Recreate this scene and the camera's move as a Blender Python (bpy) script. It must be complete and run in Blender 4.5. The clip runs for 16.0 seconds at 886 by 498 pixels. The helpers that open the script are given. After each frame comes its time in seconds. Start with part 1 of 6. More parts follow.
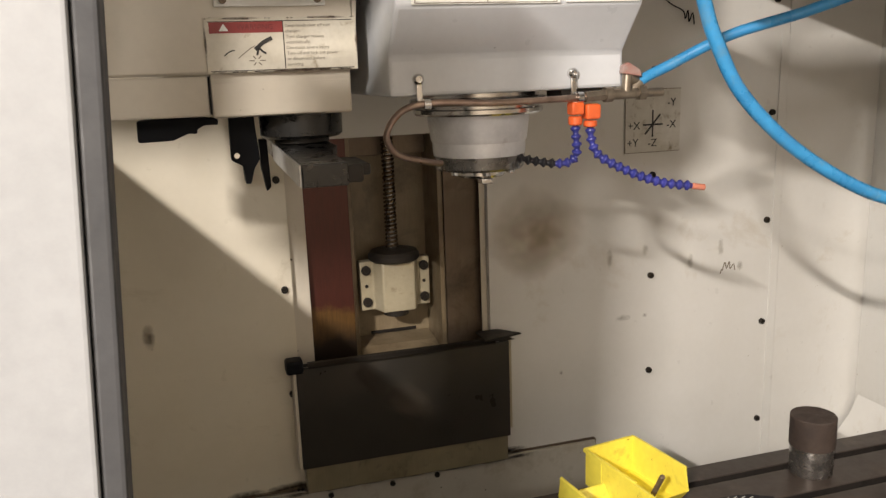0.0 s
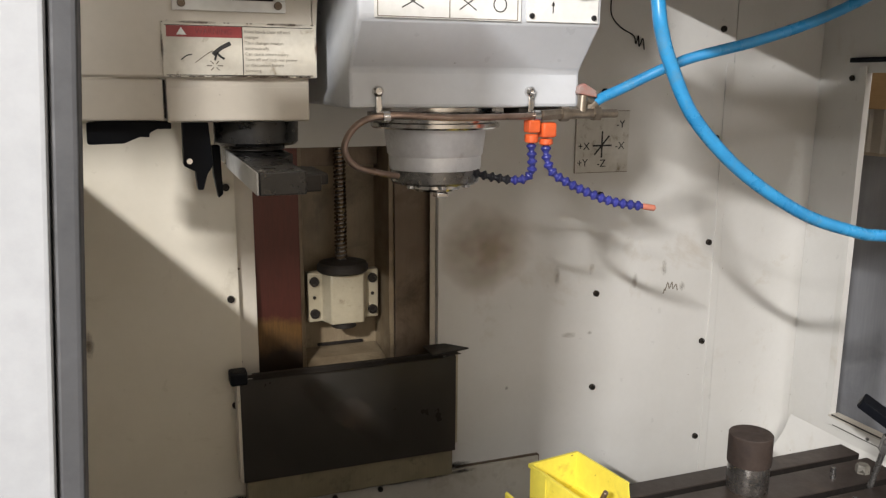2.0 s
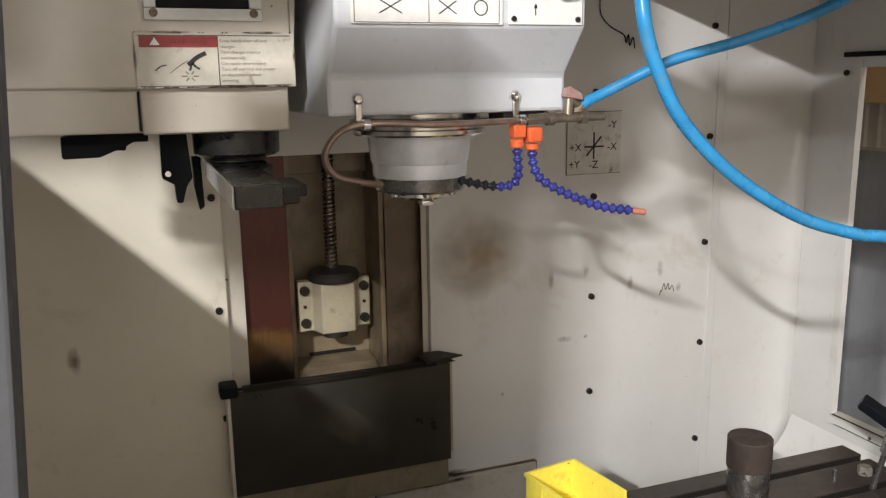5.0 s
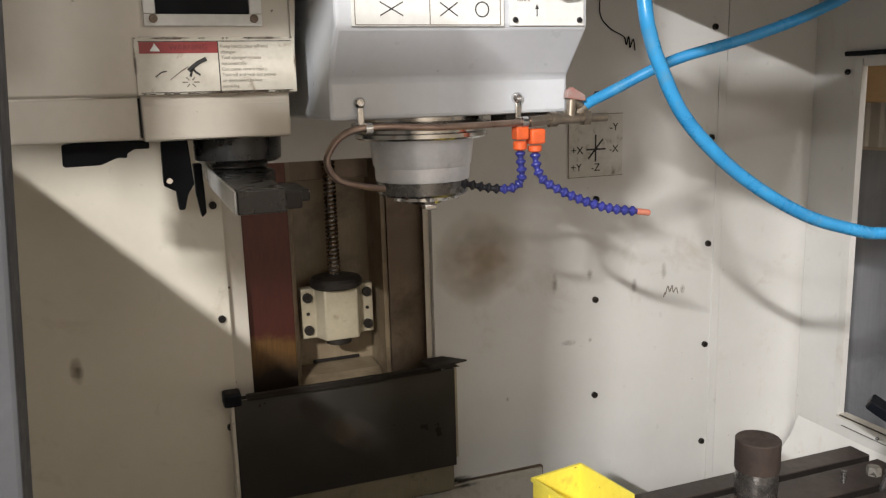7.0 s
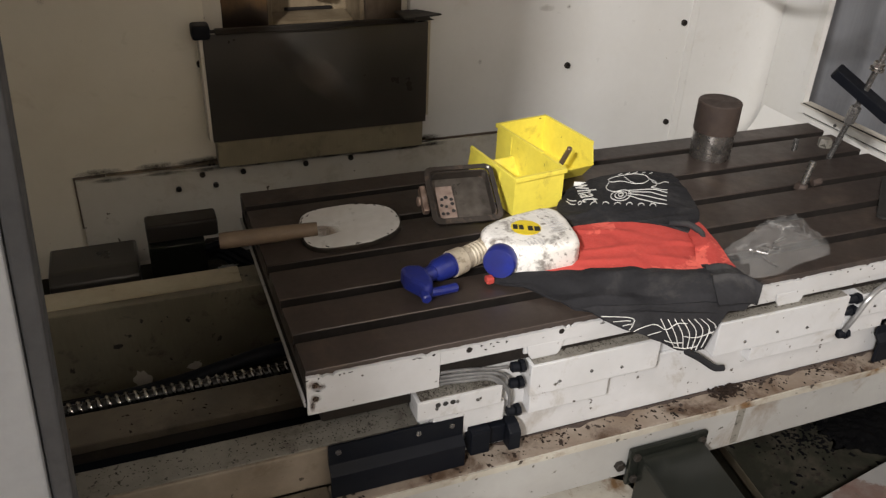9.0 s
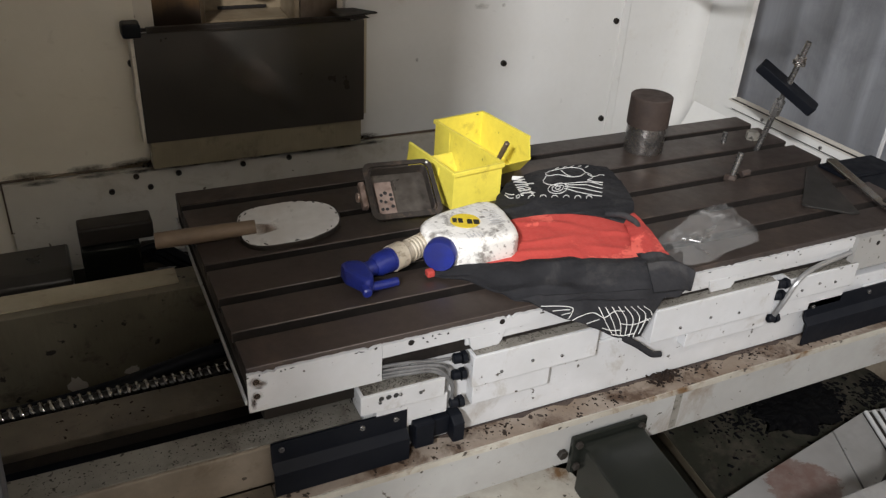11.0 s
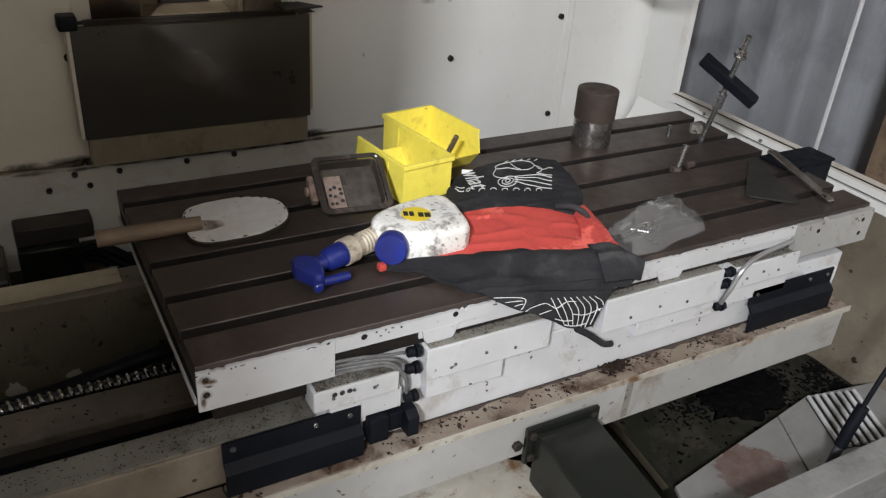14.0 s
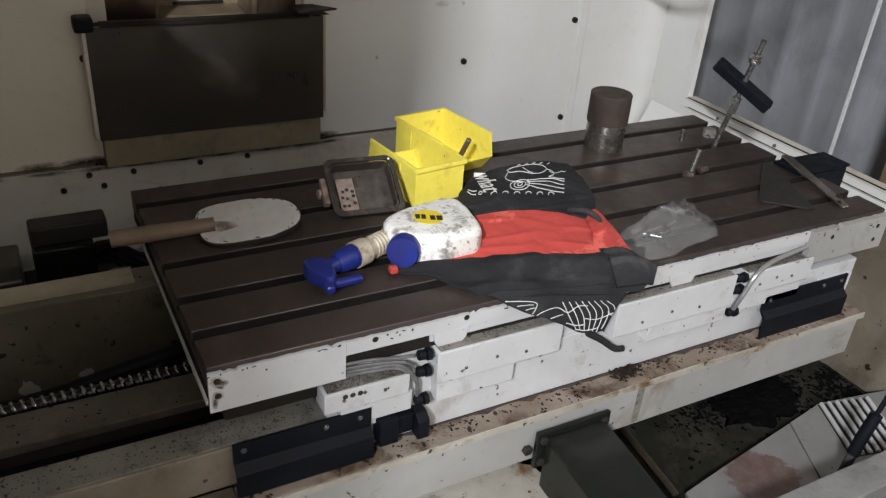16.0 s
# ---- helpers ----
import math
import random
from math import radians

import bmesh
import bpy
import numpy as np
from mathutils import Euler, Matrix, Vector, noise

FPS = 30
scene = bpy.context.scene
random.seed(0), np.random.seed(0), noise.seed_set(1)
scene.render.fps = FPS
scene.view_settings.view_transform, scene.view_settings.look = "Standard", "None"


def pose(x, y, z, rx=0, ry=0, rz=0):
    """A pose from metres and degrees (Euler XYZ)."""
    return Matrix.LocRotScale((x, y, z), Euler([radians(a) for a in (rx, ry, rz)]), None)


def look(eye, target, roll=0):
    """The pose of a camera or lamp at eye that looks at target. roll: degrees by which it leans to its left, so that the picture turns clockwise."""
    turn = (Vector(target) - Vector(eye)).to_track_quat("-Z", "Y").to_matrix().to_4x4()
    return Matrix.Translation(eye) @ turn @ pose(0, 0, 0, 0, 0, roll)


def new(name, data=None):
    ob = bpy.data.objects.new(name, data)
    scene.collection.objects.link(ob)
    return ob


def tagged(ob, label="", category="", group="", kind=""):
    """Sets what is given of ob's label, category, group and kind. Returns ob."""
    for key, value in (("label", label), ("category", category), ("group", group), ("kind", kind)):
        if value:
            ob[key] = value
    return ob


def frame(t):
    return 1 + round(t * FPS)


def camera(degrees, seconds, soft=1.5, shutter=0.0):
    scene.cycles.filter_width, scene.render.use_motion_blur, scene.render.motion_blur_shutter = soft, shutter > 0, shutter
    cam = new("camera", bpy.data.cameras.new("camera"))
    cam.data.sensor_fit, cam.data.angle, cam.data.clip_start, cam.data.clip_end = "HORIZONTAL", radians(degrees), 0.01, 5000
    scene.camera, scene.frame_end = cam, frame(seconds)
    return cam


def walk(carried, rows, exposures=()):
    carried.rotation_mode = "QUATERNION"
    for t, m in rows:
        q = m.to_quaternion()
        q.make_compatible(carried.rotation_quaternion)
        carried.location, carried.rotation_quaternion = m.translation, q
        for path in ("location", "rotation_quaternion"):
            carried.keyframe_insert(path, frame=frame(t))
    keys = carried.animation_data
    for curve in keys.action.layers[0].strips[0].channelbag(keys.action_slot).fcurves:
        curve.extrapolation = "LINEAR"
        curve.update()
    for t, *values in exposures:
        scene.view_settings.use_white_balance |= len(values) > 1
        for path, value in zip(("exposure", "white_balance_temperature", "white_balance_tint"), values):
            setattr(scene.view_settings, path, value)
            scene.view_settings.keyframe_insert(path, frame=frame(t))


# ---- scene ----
from mathutils.bvhtree import BVHTree

cam = camera(57.03, 16.0, soft=1.3, shutter=0.3)
PATH = [
    (0, -0.1733, -0.8593, 1.7111, 77.528, 2.030, -16.678),
    (0.5, -0.1977, -0.8613, 1.7185, 78.710, -0.655, -18.314),
    (1, -0.1968, -0.8593, 1.7151, 78.899, -0.983, -19.017),
    (1.5, -0.1972, -0.8570, 1.7123, 78.708, -0.555, -19.685),
    (2, -0.1917, -0.8554, 1.7090, 78.518, -0.332, -20.298),
    (2.5, -0.1864, -0.8495, 1.7084, 78.250, 0.119, -19.878),
    (3, -0.1741, -0.8188, 1.7129, 78.065, -0.279, -19.993),
    (3.5, -0.1631, -0.8336, 1.7163, 77.969, 0.322, -20.390),
    (4, -0.1648, -0.8432, 1.7182, 78.008, 0.061, -20.846),
    (4.5, -0.1711, -0.8470, 1.7203, 77.916, 0.422, -19.787),
    (5, -0.1585, -0.8330, 1.7173, 78.524, 0.823, -20.484),
    (7.5, -0.1610, -0.8250, 1.7050, 79.015, 1.669, -20.521),
    (8, -0.1528, -0.8627, 1.6281, 72.452, 0.221, -19.738),
    (8.5, -0.1592, -0.8853, 1.5707, 62.460, -0.821, -19.264),
    (9, -0.1688, -0.8902, 1.5550, 59.772, -2.184, -20.855),
    (9.5, -0.1678, -0.9022, 1.5512, 60.224, -2.390, -21.557),
    (12, -0.1680, -0.9036, 1.5328, 60.259, -3.561, -27.154),
    (12.5, -0.1696, -0.9000, 1.5269, 60.633, -3.646, -27.580),
    (13, -0.1703, -0.8998, 1.5262, 60.888, -3.800, -27.999),
    (13.5, -0.1701, -0.8987, 1.5262, 60.729, -3.845, -28.476),
    (14, -0.1725, -0.8982, 1.5284, 60.453, -4.083, -28.630),
    (14.5, -0.1734, -0.8976, 1.5291, 60.654, -4.171, -28.761),
    (15, -0.1720, -0.8974, 1.5292, 60.709, -4.101, -28.416),
    (15.5, -0.1744, -0.8967, 1.5299, 60.642, -3.901, -27.738),
    (16, -0.1732, -0.8972, 1.5298, 60.539, -4.116, -27.714),
]
walk(cam, [(t, pose(*p)) for t, *p in PATH], exposures=(
    (0.0, 0.0, 7100, 13), (1.0, 0.0, 6450, 11), (5.0, 0.0, 6350, 11), (7.5, 0.0, 6400, 11), (8.5, -0.15, 6500, 12), (9.5, -0.2, 6400, 12), (12.0, -0.2, 6000, 10), (16.0, -0.22, 5950, 10)))

# ---------------------------------------------------------------- light
world = bpy.data.worlds.new("world")
scene.world = world
world.use_nodes = True
wbg = world.node_tree.nodes["Background"]
wbg.inputs["Color"].default_value = (0.75, 0.80, 0.9, 1)
wbg.inputs["Strength"].default_value = 0.08


def area_lamp(name, eye, target, sx, sy, watts, color):
    d = bpy.data.lights.new(name, "AREA")
    d.shape, d.size, d.size_y, d.energy, d.color = "RECTANGLE", sx, sy, watts, color
    ob = new(name, d)
    ob.matrix_world = look(eye, target)
    return ob


# two unseen strip lamps, placed from the shadow edges on the wall
tube_lamp = area_lamp("unseen_lamp_light", (-1.22, -2.1, 2.369), (0.3, 0.8, 1.1), 0.05, 0.42, 32, (1.0, 0.97, 0.93))
far_lamp = area_lamp("unseen_lamp_light", (-1.8, -2.4, 2.95), (0.3, 0.8, 1.1), 0.03, 0.42, 265, (1.0, 0.97, 0.93))
far_lamp.matrix_world = Matrix.Translation((-1.8, -2.4, 2.95)) @ Matrix.Rotation(radians(-52), 4, "Y")
tube_lamp.matrix_world = Matrix.Translation((-1.22, -2.1, 2.369)) @ Matrix.Rotation(radians(-52), 4, "Y")
# added front fill light, no such lamp is seen
area_lamp("unseen_lamp_light", (0.4, -2.6, 2.68), (0.4, 0.3, 1.1), 2.4, 0.5, 9.0, (1.0, 0.97, 0.93))
# added light for the sheet behind the window, no such lamp seen
area_lamp("unseen_lamp_light", (1.98, -1.4, 2.9), (2.3, 0.8, 1.2), 0.4, 0.2, 18, (1.0, 0.97, 0.93))
scene.view_settings.exposure = 0.0

# ---------------------------------------------------------------- materials


class Nodes:
    def __init__(self, name):
        self.mat = bpy.data.materials.new(name)
        self.mat.use_nodes = True
        self.t = self.mat.node_tree
        self.bsdf = self.t.nodes["Principled BSDF"]
        self.pos = self.t.nodes.new("ShaderNodeTexCoord").outputs["Object"]

    def noise(self, scale, detail=4, rough=0.6, stretch=None, distort=0.0):
        n = self.t.nodes.new("ShaderNodeTexNoise")
        n.inputs["Scale"].default_value, n.inputs["Detail"].default_value = scale, detail
        n.inputs["Roughness"].default_value, n.inputs["Distortion"].default_value = rough, distort
        src = self.pos
        if stretch:
            m = self.t.nodes.new("ShaderNodeMapping")
            m.inputs["Scale"].default_value = stretch
            self.t.links.new(src, m.inputs["Vector"])
            src = m.outputs["Vector"]
        self.t.links.new(src, n.inputs["Vector"])
        return n.outputs["Fac"]

    def ramp(self, fac, a, b, ca=(0, 0, 0, 1), cb=(1, 1, 1, 1)):
        r = self.t.nodes.new("ShaderNodeValToRGB")
        r.color_ramp.elements[0].position, r.color_ramp.elements[1].position = a, b
        r.color_ramp.elements[0].color, r.color_ramp.elements[1].color = ca, cb
        self.t.links.new(fac, r.inputs["Fac"])
        return r.outputs["Color"]

    def mix(self, fac, a, b):
        m = self.t.nodes.new("ShaderNodeMix")
        m.data_type = "RGBA"
        for v, k in ((fac, 0), (a, 6), (b, 7)):
            if hasattr(v, "links"):
                self.t.links.new(v, m.inputs[k])
            else:
                m.inputs[k].default_value = v
        return m.outputs[2]

    def math(self, op, a, b=0.0):
        m = self.t.nodes.new("ShaderNodeMath")
        m.operation = op
        for v, k in ((a, 0), (b, 1)):
            if hasattr(v, "links"):
                self.t.links.new(v, m.inputs[k])
            else:
                m.inputs[k].default_value = v
        return m.outputs[0]

    def color(self, c):
        self.t.links.new(c, self.bsdf.inputs["Base Color"])

    def rough(self, r):
        if hasattr(r, "links"):
            self.t.links.new(r, self.bsdf.inputs["Roughness"])
        else:
            self.bsdf.inputs["Roughness"].default_value = r

    def bump(self, h, strength=0.2, dist=0.002):
        b = self.t.nodes.new("ShaderNodeBump")
        b.inputs["Strength"].default_value, b.inputs["Distance"].default_value = strength, dist
        self.t.links.new(h, b.inputs["Height"])
        self.t.links.new(b.outputs["Normal"], self.bsdf.inputs["Normal"])


def surface(name, base, base2=None, rough=0.5, metal=0.0, grain=40, big=5, dirt=None, dirt_at=(0.58, 0.75), dirt_scale=14, speck=None, speck_at=(0.66, 0.70), speck_scale=90, bump=0.1, stretch=None, coat=0.0, spec=0.5, fine=0.35):
    """Paint, metal or cloth: two-scale colour drift, blotches of dirt, fine specks, bump."""
    n = Nodes(name)
    base2 = base2 or tuple(c * 0.86 for c in base[:3]) + (1,)
    c = n.mix(n.ramp(n.noise(big, 3), 0.35, 0.68), base, base2)
    grit = n.noise(grain, 5, 0.65, stretch)
    c = n.mix(n.ramp(grit, 0.35, 0.75, (0, 0, 0, 1), (fine, fine, fine, 1)), c, tuple(v * 0.75 for v in base2[:3]) + (1,))
    if dirt:
        c = n.mix(n.ramp(n.noise(dirt_scale, 6, 0.7, None, 0.4), *dirt_at), c, dirt)
    if speck:
        c = n.mix(n.ramp(n.noise(speck_scale, 3, 0.5), *speck_at), c, speck)
    n.color(c)
    n.bsdf.inputs["Metallic"].default_value = metal
    n.bsdf.inputs["Specular IOR Level"].default_value = spec
    n.rough(n.ramp(n.noise(grain * 0.4, 4), 0.3, 0.75, (rough * 0.75,) * 3 + (1,), (min(1, rough * 1.25),) * 3 + (1,)))
    n.bump(grit, bump)
    return n.mat


M = {}
M["cream"] = surface("cream_paint", (0.62, 0.575, 0.50, 1), (0.56, 0.515, 0.435, 1), 0.4, grain=60, big=3, dirt=(0.30, 0.22, 0.12, 1), dirt_at=(0.66, 0.85), dirt_scale=4, speck=(0.12, 0.09, 0.06, 1), speck_at=(0.72, 0.76), speck_scale=60, bump=0.04, fine=0.16)
M["wall"] = surface("wall_paint", (0.67, 0.665, 0.645, 1), (0.60, 0.59, 0.56, 1), 0.35, grain=50, big=2.2, dirt=(0.36, 0.28, 0.18, 1), dirt_at=(0.60, 0.95), dirt_scale=3.0, speck=(0.25, 0.2, 0.14, 1), speck_at=(0.75, 0.79), speck_scale=45, bump=0.03, fine=0.10)
M["white"] = surface("white_machine_paint", (0.50, 0.505, 0.515, 1), (0.43, 0.43, 0.43, 1), 0.4, grain=50, big=5, dirt=(0.26, 0.22, 0.175, 1), dirt_at=(0.60, 0.82), dirt_scale=9, speck=(0.06, 0.05, 0.04, 1), speck_at=(0.68, 0.72), speck_scale=70, bump=0.04, fine=0.16)
M["wallbeige"] = surface("beige_wall_paint", (0.739, 0.694, 0.594, 1), (0.661, 0.610, 0.504, 1), 0.35, grain=50, big=2.5, dirt=(0.33, 0.26, 0.16, 1), dirt_at=(0.58, 0.95), dirt_scale=4.0, speck=(0.2, 0.15, 0.09, 1), speck_at=(0.77, 0.80), speck_scale=45, bump=0.03, fine=0.10)
M["wallmid"] = surface("aged_cream_paint", (0.56, 0.535, 0.48, 1), (0.47, 0.44, 0.38, 1), 0.35, grain=50, big=2.5, dirt=(0.28, 0.23, 0.15, 1), dirt_at=(0.54, 0.85), dirt_scale=7.0, speck=(0.08, 0.06, 0.04, 1), speck_at=(0.73, 0.76), speck_scale=45, bump=0.03, fine=0.12)
M["headgrey"] = surface("grey_white_paint", (0.57, 0.59, 0.62, 1), (0.52, 0.54, 0.57, 1), 0.35, grain=60, big=4, speck=(0.2, 0.2, 0.2, 1), speck_at=(0.76, 0.79), speck_scale=40, bump=0.03, fine=0.16)
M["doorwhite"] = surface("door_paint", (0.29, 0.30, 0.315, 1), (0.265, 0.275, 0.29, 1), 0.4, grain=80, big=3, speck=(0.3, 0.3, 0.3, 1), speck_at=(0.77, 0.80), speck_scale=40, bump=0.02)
M["rubber"] = surface("grey_rubber", (0.046, 0.047, 0.051, 1), (0.034, 0.035, 0.038, 1), 0.7, grain=120, big=10, bump=0.1)
M["iron"] = surface("cast_iron_table", (0.070, 0.054, 0.046, 1), (0.032, 0.024, 0.021, 1), 0.40, 0.25, grain=90, big=2.6, dirt=(0.10, 0.072, 0.055, 1), dirt_at=(0.55, 0.8), dirt_scale=7, speck=(0.2, 0.17, 0.15, 1), speck_at=(0.77, 0.80), speck_scale=120, bump=0.08)
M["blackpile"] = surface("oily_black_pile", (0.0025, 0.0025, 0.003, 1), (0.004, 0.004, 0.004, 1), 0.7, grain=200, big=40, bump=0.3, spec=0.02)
M["trayinside"] = surface("scorched_metal", (0.055, 0.045, 0.038, 1), (0.025, 0.021, 0.018, 1), 0.5, 0.2, grain=60, big=20, dirt=(0.14, 0.10, 0.075, 1), dirt_at=(0.55, 0.72), dirt_scale=22, bump=0.1)
M["slot"] = surface("slot_black", (0.018, 0.015, 0.013, 1), (0.012, 0.01, 0.009, 1), 0.7, grain=140, big=20, bump=0.3, spec=0.2)
M["steel"] = surface("bright_steel", (0.70, 0.69, 0.68, 1), (0.56, 0.55, 0.54, 1), 0.22, 1.0, grain=160, big=14, dirt=(0.18, 0.15, 0.12, 1), dirt_at=(0.62, 0.8), dirt_scale=25, bump=0.05)
M["alu"] = surface("cast_aluminium", (0.74, 0.75, 0.78, 1), (0.64, 0.65, 0.68, 1), 0.42, 0.35, grain=100, big=14, dirt=(0.30, 0.29, 0.28, 1), dirt_at=(0.56, 0.85), dirt_scale=12, bump=0.06)
M["darksteel"] = surface("dark_steel", (0.24, 0.235, 0.23, 1), (0.15, 0.145, 0.14, 1), 0.28, 0.8, grain=140, big=12, dirt=(0.05, 0.04, 0.035, 1), dirt_scale=18, bump=0.08)
M["gunmetal"] = surface("dark_gunmetal", (0.055, 0.054, 0.053, 1), (0.035, 0.034, 0.033, 1), 0.3, 0.7, grain=140, big=12, dirt=(0.02, 0.018, 0.016, 1), dirt_scale=18, bump=0.06)
M["black"] = surface("black_paint", (0.004, 0.005, 0.008, 1), (0.007, 0.008, 0.011, 1), 0.5, grain=90, big=8, speck=(0.12, 0.12, 0.12, 1), speck_at=(0.76, 0.80), speck_scale=120, bump=0.05, spec=0.12)
M["blackoil"] = surface("oily_black_steel", (0.016, 0.014, 0.012, 1), (0.028, 0.023, 0.019, 1), 0.5, 0.1, grain=60, big=6, dirt=(0.06, 0.045, 0.03, 1), dirt_scale=10, bump=0.1, spec=0.3)
M["waypan"] = surface("oily_dark_sheet", (0.038, 0.035, 0.031, 1), (0.058, 0.053, 0.046, 1), 0.34, 0.2, grain=30, big=3, dirt=(0.055, 0.045, 0.038, 1), dirt_at=(0.5, 0.8), dirt_scale=6, bump=0.05, spec=0.5)
M["oldcream"] = surface("oil_yellowed_paint", (0.46, 0.41, 0.30, 1), (0.38, 0.33, 0.23, 1), 0.4, grain=60, big=8, dirt=(0.12, 0.08, 0.04, 1), dirt_at=(0.6, 0.8), dirt_scale=20, bump=0.05)
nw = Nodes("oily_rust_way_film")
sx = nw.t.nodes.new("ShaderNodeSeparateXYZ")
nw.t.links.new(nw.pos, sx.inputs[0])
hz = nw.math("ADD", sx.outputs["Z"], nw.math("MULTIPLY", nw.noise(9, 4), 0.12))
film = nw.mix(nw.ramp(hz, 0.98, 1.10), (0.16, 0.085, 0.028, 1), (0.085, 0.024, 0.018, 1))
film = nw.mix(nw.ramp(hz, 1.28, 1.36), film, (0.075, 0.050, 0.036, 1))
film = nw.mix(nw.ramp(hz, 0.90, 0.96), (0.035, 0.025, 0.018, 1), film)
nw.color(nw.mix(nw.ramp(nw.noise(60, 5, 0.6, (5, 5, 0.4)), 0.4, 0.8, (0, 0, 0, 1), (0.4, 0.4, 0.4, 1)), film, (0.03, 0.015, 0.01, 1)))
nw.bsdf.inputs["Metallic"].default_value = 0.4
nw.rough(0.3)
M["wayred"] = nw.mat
M["waybrown"] = surface("oily_brown_way", (0.19, 0.145, 0.105, 1), (0.12, 0.088, 0.062, 1), 0.4, 0.4, grain=60, big=5, dirt=(0.035, 0.025, 0.017, 1), dirt_at=(0.5, 0.8), dirt_scale=6, bump=0.05, stretch=(4, 4, 0.4))
M["casting"] = surface("stained_casting", (0.31, 0.25, 0.165, 1), (0.18, 0.13, 0.078, 1), 0.4, 0.0, grain=60, big=5, dirt=(0.11, 0.075, 0.045, 1), dirt_at=(0.50, 0.78), dirt_scale=7, bump=0.1, stretch=(3, 3, 0.5))
M["guardfoot"] = surface("oil_streaked_cream", (0.27, 0.235, 0.16, 1), (0.19, 0.16, 0.105, 1), 0.4, grain=60, big=6, dirt=(0.05, 0.036, 0.024, 1), dirt_at=(0.56, 0.78), dirt_scale=9, bump=0.08, stretch=(5, 5, 0.25))
M["grime"] = surface("grimy_cream", (0.21, 0.20, 0.175, 1), (0.12, 0.112, 0.095, 1), 0.5, grain=70, big=6, dirt=(0.05, 0.04, 0.03, 1), dirt_at=(0.52, 0.72), dirt_scale=14, speck=(0.03, 0.026, 0.02, 1), speck_at=(0.63, 0.68), speck_scale=120, bump=0.1)
# dirty white paint, darkened too for light falling off low and right
M["frontpaint"] = surface("dirty_dimmed_white_paint", (0.335, 0.335, 0.325, 1), (0.255, 0.25, 0.238, 1), 0.42, grain=50, big=3, dirt=(0.16, 0.12, 0.08, 1), dirt_at=(0.56, 0.76), dirt_scale=8, speck=(0.05, 0.04, 0.03, 1), speck_at=(0.68, 0.72), speck_scale=60, bump=0.05, fine=0.16)
M["plate"] = surface("rust_stained_white", (0.40, 0.38, 0.33, 1), (0.28, 0.255, 0.21, 1), 0.45, grain=60, big=6, dirt=(0.13, 0.075, 0.035, 1), dirt_at=(0.53, 0.66), dirt_scale=10, speck=(0.03, 0.022, 0.015, 1), speck_at=(0.66, 0.69), speck_scale=45, bump=0.15)
M["ledge"] = surface("rusty_ledge", (0.25, 0.215, 0.18, 1), (0.15, 0.112, 0.082, 1), 0.55, grain=80, big=7, dirt=(0.062, 0.038, 0.024, 1), dirt_at=(0.49, 0.64), dirt_scale=11, speck=(0.022, 0.014, 0.010, 1), speck_at=(0.62, 0.65), speck_scale=60, bump=0.2, spec=0.25)
# pan paint darkened to stand in for the shadow over the pan
M["pan"] = surface("shaded_pan_paint", (0.020, 0.020, 0.014, 1), (0.009, 0.009, 0.007, 1), 0.6, grain=60, big=4, dirt=(0.045, 0.038, 0.03, 1), dirt_at=(0.48, 0.7), dirt_scale=6, speck=(0.015, 0.012, 0.01, 1), speck_at=(0.6, 0.64), speck_scale=55, bump=0.1, spec=0.08)
# real brown dirt, with the base also darkened for shadow
M["slope"] = surface("dirty_shaded_slope", (0.20, 0.175, 0.135, 1), (0.11, 0.092, 0.068, 1), 0.45, grain=60, big=3, dirt=(0.06, 0.042, 0.026, 1), dirt_at=(0.50, 0.70), dirt_scale=5, speck=(0.02, 0.015, 0.01, 1), speck_at=(0.68, 0.71), speck_scale=40, bump=0.06, spec=0.3)
M["yellow"] = surface("yellow_plastic", (0.90, 0.78, 0.11, 1), (0.84, 0.71, 0.09, 1), 0.4, grain=60, big=8, dirt=(0.42, 0.32, 0.06, 1), dirt_at=(0.58, 0.80), dirt_scale=14, speck=(0.12, 0.09, 0.02, 1), speck_at=(0.72, 0.76), speck_scale=60, bump=0.03)
M["rust"] = surface("rusty_bar_end", (0.058, 0.040, 0.032, 1), (0.036, 0.025, 0.021, 1), 0.75, 0.1, grain=140, big=18, bump=0.2)
M["turned"] = surface("turned_steel", (0.40, 0.385, 0.37, 1), (0.22, 0.205, 0.19, 1), 0.28, 0.9, grain=200, big=20, dirt=(0.09, 0.065, 0.05, 1), dirt_scale=16, bump=0.05, stretch=(0.3, 0.3, 8))
M["copper"] = surface("tarnished_copper", (0.46, 0.35, 0.29, 1), (0.28, 0.20, 0.165, 1), 0.35, 0.9, grain=150, big=20, bump=0.05)
M["brass"] = surface("dull_brass", (0.36, 0.31, 0.25, 1), (0.20, 0.165, 0.13, 1), 0.38, 0.85, grain=150, big=30, bump=0.08)
M["red"] = surface("red_plastic", (0.36, 0.14, 0.115, 1), (0.30, 0.24, 0.22, 1), 0.45, grain=100, big=40, bump=0.03)
M["orange"] = surface("orange_plastic", (0.74, 0.125, 0.03, 1), (0.58, 0.10, 0.03, 1), 0.4, grain=100, big=30, bump=0.02)
M["bluehose"] = surface("blue_segment_plastic", (0.035, 0.04, 0.24, 1), (0.025, 0.03, 0.16, 1), 0.4, grain=120, big=30, bump=0.02)
M["blacksegment"] = surface("black_segment_plastic", (0.012, 0.012, 0.016, 1), (0.02, 0.02, 0.025, 1), 0.45, grain=120, big=30, bump=0.02, spec=0.35)
